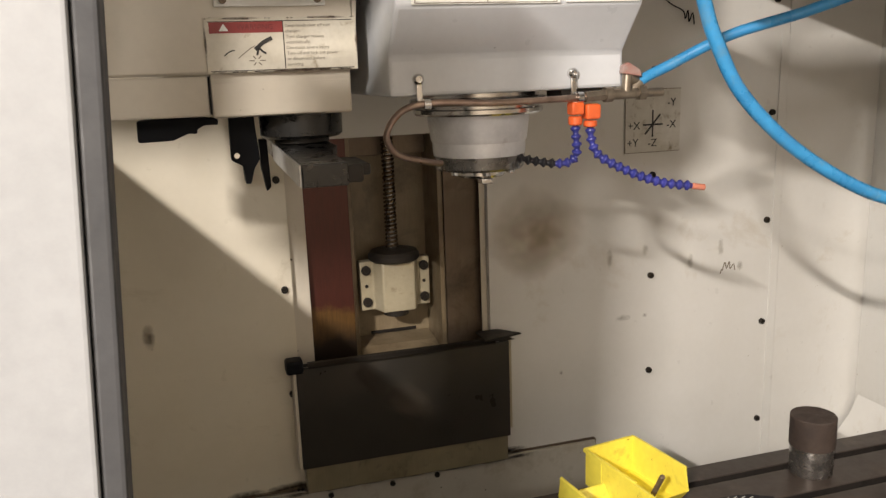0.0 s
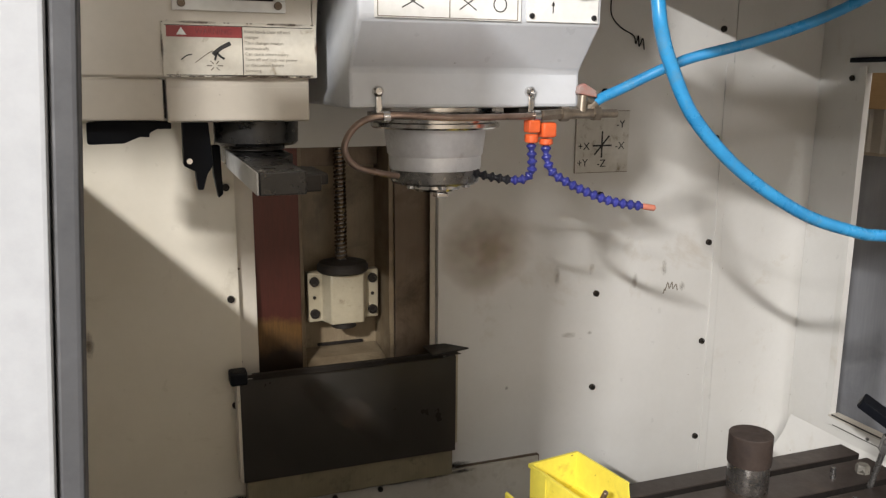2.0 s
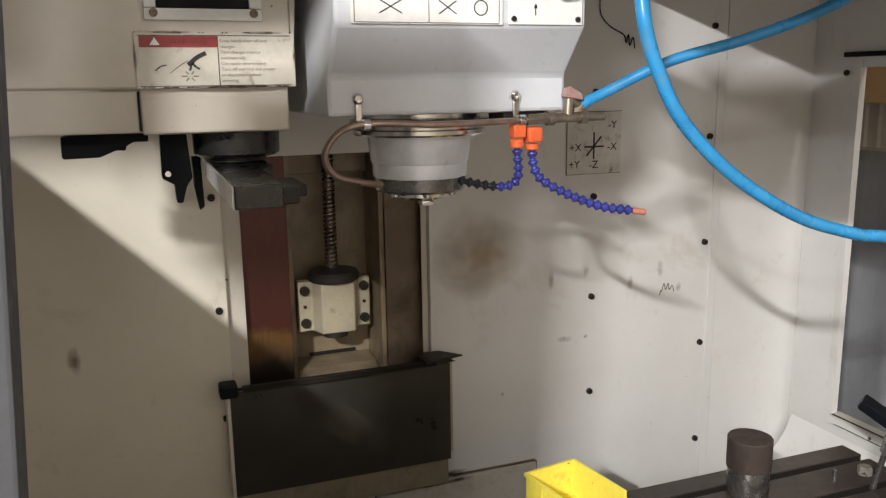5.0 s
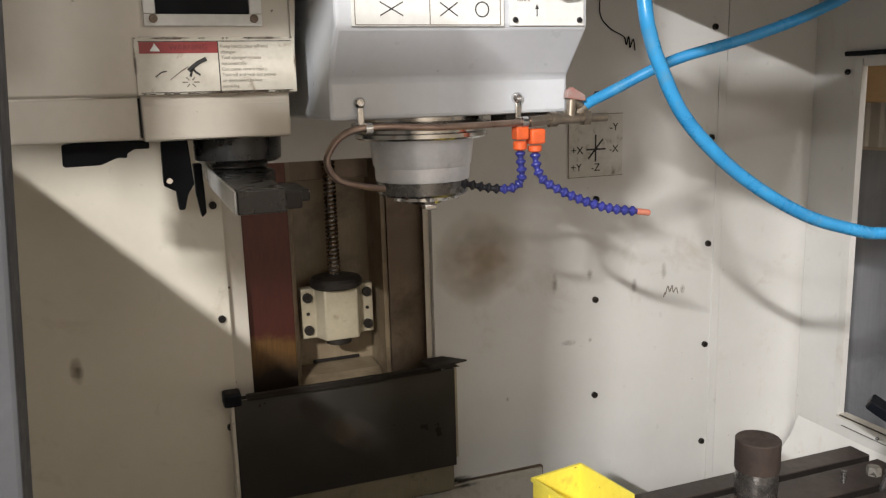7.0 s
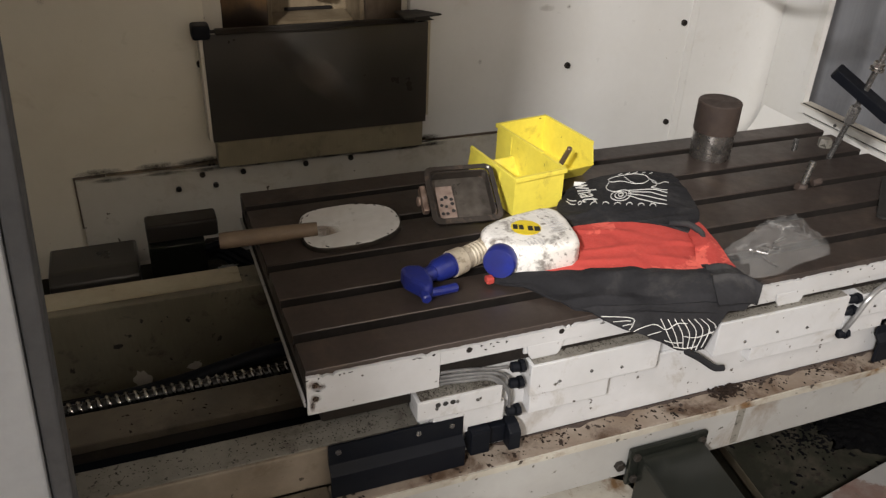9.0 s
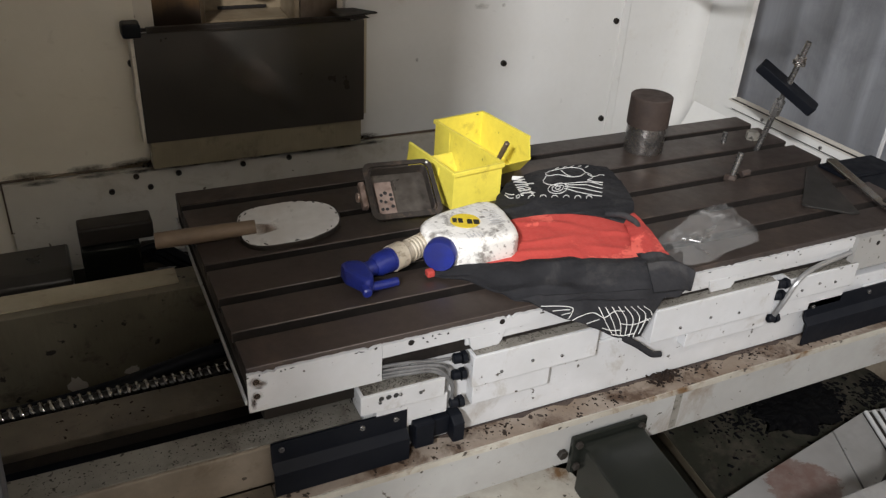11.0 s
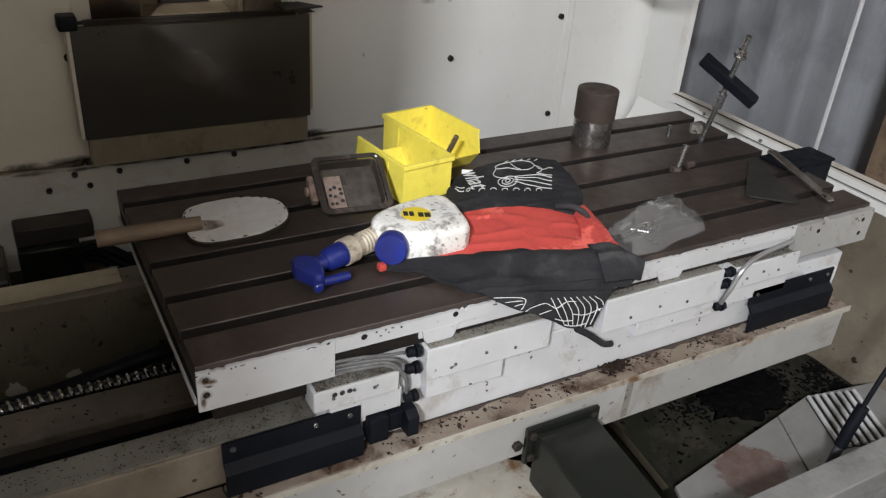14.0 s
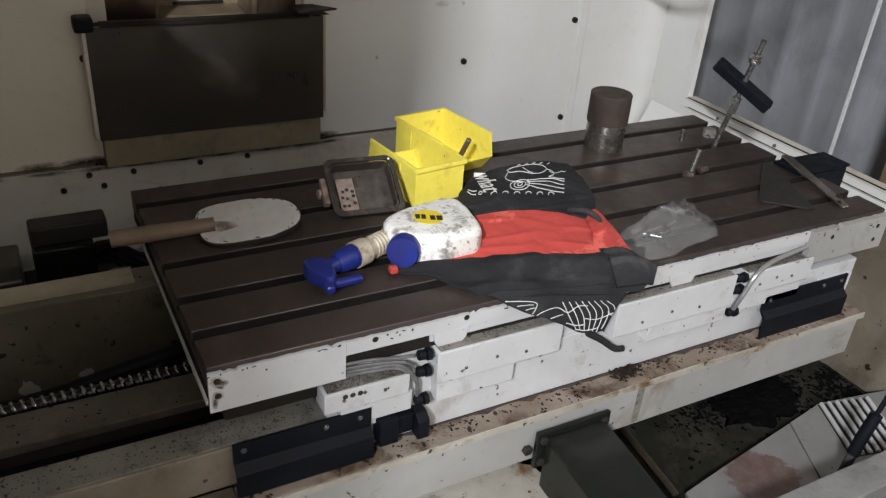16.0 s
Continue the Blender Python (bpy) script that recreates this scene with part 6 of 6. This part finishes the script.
onlamp("tray", join(band(rounded(0.0035, 0.1345, 0.0035, 0.1205, 0.014), rounded(0.0065, 0.1315, 0.0065, 0.1175, 0.012), -0.0234, 0)), "trayinside")
onlamp("rim", band(rounded(-0.008, 0.146, -0.008, 0.132, 0.018), rounded(0.002, 0.136, 0.002, 0.122, 0.014), 0.0003, 0.0032), "trayinside")
onlamp("screw_hole", rod((0.136, 0.122, 0.0032), (0.136, 0.122, 0.0036), 0.0028, 12), "plaque", "bright screw hole")
pp = onlamp("perforated_plate", box(0.014, 0.052, 0.016, 0.094, -0.0165, -0.0145, 0.001), "perforated", "pale perforated plate")
rr = random.Random(4)
for k in range(9):
    hx, hy = 0.021 + 0.010 * (k % 3) + 0.005 * rr.random(), 0.026 + 0.017 * (k // 3) + 0.008 * rr.random()
    onlamp("hole", rod((hx, hy, -0.0144), (hx, hy, -0.0140), 0.0034 + 0.0012 * rr.random(), 10), "ink", "", pp)
onlamp("side_tube", join(box(-0.022, -0.008, 0.030, 0.092, -0.018, -0.002, 0.003), rod((-0.030, 0.06, -0.012), (-0.0225, 0.06, -0.012), 0.010, 14, 0.002)), "perforated", "dirty side fitting")


TREE = {}


def cloth(nm, grid, material, parent, seed, amp=0.006, thick=0.004, label="", n=20, stuff=0.0):
    """A wrinkled sheet through a 4-by-k net of places."""
    rows = [spline(r, n) for r in grid]
    cols = list(zip(*rows))
    full = [spline(c, n) for c in cols]
    bm = bmesh.new()
    off = Vector((seed * 3.1, seed * 1.7, seed))
    vs = []
    for c in full:
        line = []
        for p in c:
            k = noise.noise(p * 14 + off) * amp + abs(noise.noise(p * 34 + off)) * amp * 0.6
            k += amp * 4.0 * max(0.0, 0.22 - abs(noise.noise(Vector((p.x * 7 + p.y * 9, p.y * 12 - p.x * 3, 0)) + off))) - amp * 0.3
            line.append(bm.verts.new(p + Vector((0, 0, k + thick))))
        vs.append(line)
    for i in range(len(vs) - 1):
        for j in range(len(vs[0]) - 1):
            bm.faces.new((vs[i][j], vs[i + 1][j], vs[i + 1][j + 1], vs[i][j + 1]))
    bmesh.ops.recalc_face_normals(bm, faces=bm.faces[:])
    TREE[nm] = BVHTree.FromBMesh(bm)
    up = sum((f.normal.z for f in bm.faces)) > 0
    bmesh.ops.solidify(bm, geom=bm.faces[:], thickness=thick if up else -thick)
    return part(nm, bm, material, parent, label, smooth=60)


Z = ZT
cl = thing("work_apron", (0.55, 0.12, ZT), "crumpled black and red canvas apron with white line print", "apron")
cloth("red_panel", [[(0.400, 0.105, Z + .010), (0.52, 0.075, Z + .014), (0.60, 0.040, Z + .014), (0.665, 0.010, Z + .010)],
                    [(0.46, 0.170, Z + .014), (0.56, 0.145, Z + .020), (0.64, 0.105, Z + .018), (0.70, 0.080, Z + .012)],
                    [(0.515, 0.235, Z + .016), (0.60, 0.220, Z + .022), (0.68, 0.185, Z + .020), (0.735, 0.150, Z + .010)]], "clothred", cl, 2, 0.0028, label="red canvas panel")
cloth("red_flap", [[(0.660, 0.045, Z + .016), (0.685, 0.030, Z + .020), (0.722, 0.018, Z + .014)],
                   [(0.695, 0.100, Z + .018), (0.72, 0.095, Z + .022), (0.748, 0.100, Z + .014)],
                   [(0.722, 0.155, Z + .016), (0.745, 0.172, Z + .020), (0.772, 0.190, Z + .012)]], "clothred", cl, 4, 0.003, label="folded red flap")
back = [[(0.500, 0.232, Z + .014), (0.60, 0.222, Z + .020), (0.69, 0.192, Z + .020), (0.730, 0.150, Z + .014)],
        [(0.520, 0.285, Z + .012), (0.63, 0.285, Z + .022), (0.72, 0.250, Z + .022), (0.790, 0.215, Z + .012)],
        [(0.550, 0.335, Z + .010), (0.66, 0.345, Z + .022), (0.75, 0.330, Z + .024), (0.830, 0.305, Z + .012)],
        [(0.605, 0.395, Z + .004), (0.69, 0.415, Z + .012), (0.77, 0.418, Z + .014), (0.858, 0.402, Z + .004)]]
bf = cloth("back_flap", back, "clothblack", cl, 5, 0.0032, label="black printed flap")
front = [[(0.310, 0.140, Z + .003), (0.41, 0.112, Z + .016), (0.56, 0.066, Z + .022), (0.725, 0.012, Z + .012)],
         [(0.345, 0.100, Z + .004), (0.44, 0.075, Z + .020), (0.58, 0.030, Z + .026), (0.735, -0.012, Z + .014)],
         [(0.385, 0.060, Z + .002), (0.46, 0.035, Z + .010), (0.585, -0.005, Z + .012), (0.725, -0.035, Z + .000)],
         [(0.415, 0.018, Z + .000), (0.475, -0.012, Z + .000), (0.585, -0.034, Z - .012), (0.700, -0.042, Z - .022)]]
ff = cloth("front_flap", front, "clothblack", cl, 7, 0.005, label="black flap hanging over the table front")
hang = [[(0.420, 0.010, Z + .004), (0.50, -0.012, Z + .008), (0.59, -0.026, Z + .002), (0.680, -0.036, Z - .008)],
        [(0.480, -0.034, Z - .020), (0.54, -0.038, Z - .034), (0.60, -0.042, Z - .044), (0.650, -0.042, Z - .052)],
        [(0.560, -0.038, Z - .064), (0.58, -0.040, Z - .078), (0.61, -0.042, Z - .086), (0.635, -0.042, Z - .092)]]
hf = cloth("hanging_corner", hang, "clothblack", cl, 9, 0.003, label="printed hanging corner")
part("strap", tube([(0.600, -0.042, Z - 0.080), (0.630, -0.044, Z - 0.100), (0.665, -0.044, Z - 0.128), (0.685, -0.044, Z - 0.134)], 0.006, 8), "clothblack", cl, "black tape end")
part("fold", tube([(0.700, 0.185, Z + 0.026), (0.725, 0.165, Z + 0.030), (0.735, 0.140, Z + 0.026), (0.728, 0.120, Z + 0.022)], 0.006, 10), "clothblack", cl)
cloth("side_flap", [[(0.672, 0.050, Z + .018), (0.700, 0.036, Z + .022), (0.722, 0.022, Z + .012)],
                    [(0.655, 0.000, Z + .022), (0.700, -0.012, Z + .027), (0.736, -0.026, Z + .012)],
                    [(0.640, -0.046, Z + .002), (0.685, -0.054, Z + .000), (0.715, -0.052, Z - .010)]], "clothblack", cl, 12, 0.007, label="crumpled black side flap")
part("red_tab", box(0.308, 0.322, 0.122, 0.136, Z + 0.004, Z + 0.016, 0.003), "clothred", cl)


def printed(lines, corners, tree, way, parent, w=0.0022):
    """White drawn lines laid on a cloth: uv lines between four corner places, dropped along a direction."""
    bl, br, tl, tr = [Vector(c) for c in corners]
    for line in lines:
        bm = bmesh.new()
        prev = None
        pts = [(a.x, a.y) for a in spline([(u, v, 0) for u, v in line], 6)]
        W3 = [(bl * (1 - u) + br * u) * (1 - v) + (tl * (1 - u) + tr * u) * v for u, v in pts]
        hits = [tree.ray_cast(q - Vector(way) * 0.2, Vector(way)) for q in W3]
        P3 = [(h[0], h[1]) for h in hits if h[0] is not None]
        for i, (q, nrm) in enumerate(P3):
            if nrm.dot(Vector(way)) > 0:
                nrm = -nrm
            d = (P3[min(i + 1, len(P3) - 1)][0] - P3[max(i - 1, 0)][0])
            if d.length < 1e-6:
                continue
            sd = d.cross(nrm).normalized() * w / 2
            row = [bm.verts.new(q + nrm * 0.0012 + sd), bm.verts.new(q + nrm * 0.0012 - sd), bm.verts.new(q - sd), bm.verts.new(q + sd)]
            if prev:
                for a in range(4):
                    b = (a + 1) % 4
                    bm.faces.new((prev[a], prev[b], row[b], row[a]))
            prev = row
        if len(bm.faces):
            part("print_line", bm, "print", parent)
        else:
            bm.free()


def loop(cx, cy, rx, ry, n=10, a0=0.0, a1=6.2831853):
    return [(cx + rx * math.cos(a0 + (a1 - a0) * i / n), cy + ry * math.sin(a0 + (a1 - a0) * i / n)) for i in range(n + 1)]


lines = [[(0.22, 0.86), (0.30, 0.96), (0.50, 1.0), (0.66, 0.96), (0.74, 0.82), (0.70, 0.66), (0.58, 0.62), (0.42, 0.72), (0.26, 0.74), (0.22, 0.86)],
         [(0.24, 0.72), (0.22, 0.55), (0.30, 0.40), (0.42, 0.34)], [(0.42, 0.90), (0.50, 0.72), (0.56, 0.66)], [(0.74, 0.82), (0.82, 0.70), (0.84, 0.52), (0.78, 0.46), (0.88, 0.40), (0.98, 0.42)],
         [(0.78, 0.70), (0.86, 0.58), (0.94, 0.74), (1.0, 0.76)], loop(0.42, 0.24, 0.12, 0.15), loop(0.42, 0.24, 0.07, 0.09), loop(0.42, 0.24, 0.03, 0.04)]
lines += [[(0.50, 0.36 - 0.05 * k), (0.72, 0.40 - 0.10 * k), (0.98, 0.34 - 0.10 * k)] for k in range(4)]
lines += [loop(0.12 + 0.14 * k, -0.02, 0.035, 0.06, 6, 0.0, 3.4) for k in range(6)]
lines += [[(0.34 + 0.1 * k, 1.04), (0.38 + 0.1 * k, 1.10)] for k in range(5)]
lines += [[(-0.22, 0.30 - 0.1 * k), (-0.16, 0.18 - 0.1 * k), (-0.10, 0.16 - 0.1 * k)] for k in range(2)] + [loop(-0.05, 0.08, 0.02, 0.05, 8)]
printed(lines, ((0.585, 0.300, Z), (0.738, 0.245, Z), (0.665, 0.408, Z), (0.838, 0.385, Z)), TREE["back_flap"], (0, 0, -1), bf, 0.0014)
wt = writing("what", 0.055, Matrix.Identity(4), 0.0008)
ax, ay = Vector((-0.42, -0.90, 0)), Vector((0.90, -0.42, 0))
for vtx in wt.verts:
    q = Vector((0.621, 0.352, Z)) + ax * vtx.co.x + ay * (vtx.co.y + 0.25 * vtx.co.x * 0.4)
    h = TREE["back_flap"].ray_cast(q + Vector((0, 0, 0.2)), Vector((0, 0, -1)))
    vtx.co = Vector((q.x, q.y, (h[0].z if h[0] else Z + 0.02) + 0.0012 + max(0, vtx.co.z)))
part("letters", wt, "print", bf, "white printed letters")
lines = [[(0.02, 0.96), (0.08, 0.86), (0.20, 0.80), (0.26, 0.86), (0.25, 0.94), (0.02, 0.97)], [(0.06, 0.92), (0.25, 0.90)], [(0.10, 0.86), (0.25, 0.86)],
         [(0.20, 0.72), (0.30, 0.80), (0.42, 0.82), (0.50, 0.72), (0.58, 0.80), (0.66, 0.78)], [(0.34, 0.66), (0.46, 0.70)]]
lines += [[(0.46 + 0.05 * k, 0.90 - 0.01 * k), (0.52 + 0.055 * k, 0.62), (0.60 + 0.04 * k, 0.36 - 0.03 * k)] for k in range(8)]
lines += [[(0.50, 0.52), (0.58, 0.44), (0.66, 0.42)], [(0.60, 0.34), (0.70, 0.28), (0.80, 0.30)], [(0.64, 0.56), (0.76, 0.50), (0.90, 0.56)], [(0.84, 0.62), (0.90, 0.50), (0.96, 0.46)]]
printed(lines, ((0.43, -0.03, Z - 0.085), (0.66, -0.03, Z - 0.105), (0.43, -0.03, Z + 0.005), (0.68, -0.03, Z - 0.010)), TREE["hanging_corner"], (0, 1, 0), hf, 0.0010)

# plastic bag
bag = thing("plastic_bag", (0.92, 0.12, ZT), "clear crumpled plastic bag of small steel parts", "plastic bag")
bm = bmesh.new()
NU, NV = 40, 22
spin = Matrix.Rotation(radians(17), 3, "Z")


def film(u, v, top):
    w = 0.030 + 0.060 * u ** 0.8 - 0.034 * u ** 3 + 0.006 * math.sin(9 * u)
    x = -0.120 + 0.212 * u + 0.012 * v * v * (u - 0.4) + 0.018 * u * v
    n1 = noise.noise(Vector((u * 4.2, v * 2.2, 3.0 * top)))
    n2 = 1 - 2 * abs(noise.noise(Vector((u * 9 + 2.5 * v, v * 3.4 - 3 * u, 7 + top))))
    n3 = 1 - 2 * abs(noise.noise(Vector((u * 22, v * 8, 2 + top))))
    dome = max(0.0, 1 - v * v) ** 0.6 * (0.55 + 0.45 * math.sin(3.1416 * min(1, u * 1.15)))
    z = top * (0.042 * dome * (0.72 + 0.5 * n1) + 0.014 * n2 * dome + 0.002 * n3 * dome) + 0.006 * u
    y = v * w * (1 + 0.10 * n1) + 0.004 * n2
    return Vector((0.862, 0.076, ZT + 0.0012)) + spin @ Vector((x + 0.006 * n1, y, max(0.0, z)))


for top in (1, 0):
    g = [[bm.verts.new(film(a / NU, 2 * b / NV - 1, top)) for b in range(NV + 1)] for a in range(NU + 1)]
    for a in range(NU):
        for b in range(NV):
            bm.faces.new((g[a][b], g[a + 1][b], g[a + 1][b + 1]))
            bm.faces.new((g[a][b], g[a + 1][b + 1], g[a][b + 1]))
part("film", bm, "bag", bag, smooth=30)
# thin denser strips drawn on the folds in place of their glints
rc = random.Random(17)
for k in range(7):
    u0, v0 = rc.uniform(0.12, 0.8), rc.uniform(-0.6, 0.55)
    du, dv = rc.uniform(0.10, 0.22), rc.uniform(-0.35, 0.45)
    path = [film(min(0.97, u0 + du * q / 2), max(-0.9, min(0.9, v0 + dv * q / 2)), 1) + Vector((0, 0, 0.0006)) for q in range(3)]
    part("crease", tube(path, 0.0009, 6, 6, taper=lambda w: 0.25 + 1.2 * min(w, 1 - w)), "crease", bag, "thin strip standing in for a glint on a fold")
rb = random.Random(11)
for k in range(6):
    c = Vector((0.80 + 0.07 * rb.random(), 0.055 + 0.04 * rb.random(), ZT + 0.006))
    d = Vector((rb.uniform(-1, 1), rb.uniform(-0.4, 0.4), 0.0)).normalized()
    part("contents", rod(c, c + d * 0.034, 0.0028, 8, 0.0005), "darksteel", bag, "steel parts in the bag")

for ob in set(scene.collection.objects) - standing:
    if ob.parent is None:
        ob.location.x += 0.015

# ---------------------------------------------------------------- loose swarf


def swarf(name, place, count, seed, size, label, material="chips"):
    """Small dark flakes at the places that place() draws."""
    r = random.Random(seed)
    verts, faces = [], []
    for _ in range(count):
        p = place(r)
        if p is None:
            continue
        k = size * (0.4 + r.random() ** 2 * 1.6)
        a = r.random() * 6.28
        c, sn = math.cos(a), math.sin(a)
        i = len(verts)
        for u, v, w in ((-1, -0.5, 0), (1, -0.4, 0), (0.7, 0.6, 0), (-0.8, 0.5, 0), (0.1, 0.0, 0.55)):
            u *= 0.7 + 0.6 * r.random()
            verts.append((p[0] + k * (u * c - v * sn), p[1] + k * (u * sn + v * c), p[2] + k * w))
        faces += [(i, i + 1, i + 4), (i + 1, i + 2, i + 4), (i + 2, i + 3, i + 4), (i + 3, i, i + 4), (i + 3, i + 2, i + 1, i)]
    me = bpy.data.meshes.new(name)
    me.from_pydata(verts, [], faces)
    me.materials.append(M[material])
    return tagged(new(name, me), label, "swarf", kind="stuff")


def gathered(r, spots, spread, x0, x1, y0, y1, z, loose=0.45):
    if r.random() < loose:
        return (r.uniform(x0, x1), r.uniform(y0, y1), z)
    c = spots[int(r.random() * len(spots))]
    x, y = r.gauss(c[0], spread * c[2]), r.gauss(c[1], spread * 0.6 * c[2])
    return (x, y, z) if x0 < x < x1 and y0 < y < y1 else None


swarf("ledge_swarf", lambda r: gathered(r, [(0.40, 0.0, 1), (0.62, -0.005, 1), (0.84, 0.005, 1), (0.97, -0.01, 0.7), (1.12, 0.0, 0.8)], 0.03, -0.3, 1.38, -0.038, 0.004, 0.6005, 0.3), 520, 1, 0.0019, "dark rusty swarf scattered along the saddle ledge")
swarf("ledge_pile", lambda r: (r.gauss(0.759, 0.016), min(0.004, max(-0.03, r.gauss(-0.006, 0.009))), 0.6005 + 0.006 * r.random()), 420, 7, 0.0028, "small black pile of swarf on the saddle ledge")
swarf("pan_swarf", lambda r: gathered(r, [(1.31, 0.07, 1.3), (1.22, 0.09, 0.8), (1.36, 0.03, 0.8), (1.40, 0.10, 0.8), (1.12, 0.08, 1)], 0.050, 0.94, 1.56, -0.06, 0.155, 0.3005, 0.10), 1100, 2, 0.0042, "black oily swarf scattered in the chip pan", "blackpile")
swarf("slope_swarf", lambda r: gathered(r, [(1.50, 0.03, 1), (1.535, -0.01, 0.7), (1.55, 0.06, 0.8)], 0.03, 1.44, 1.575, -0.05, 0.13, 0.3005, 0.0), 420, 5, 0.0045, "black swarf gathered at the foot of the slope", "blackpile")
swarf("bed_swarf", lambda r: gathered(r, [(-0.15, 0.57, 1), (-0.02, 0.56, 1), (-0.2, 0.22, 1)], 0.06, -0.4, 0.0, 0.155, 0.222, 0.6553, 0.3), 160, 6, 0.0018, "dark swarf specks on the way cover")
swarf("way_swarf", lambda r: gathered(r, [(0.02, 0.045, 1), (0.10, 0.04, 1)], 0.05, -0.3, 0.166, 0.012, 0.064, 0.6803), 900, 3, 0.0008, "dark swarf specks on the way ledge")
for k, (bx0, bx1) in enumerate(((0.168, 0.296), (0.352, 0.578), (0.706, 0.980), (1.02, 1.195))):
    swarf("box_swarf", lambda r: (TX + r.uniform(bx0, bx1), r.uniform(-0.012, 0.010), (0.7442, 0.7742, 0.7752, 0.7692)[k]), 800, 10 + k, 0.0007, "brown swarf lying on a cover box")
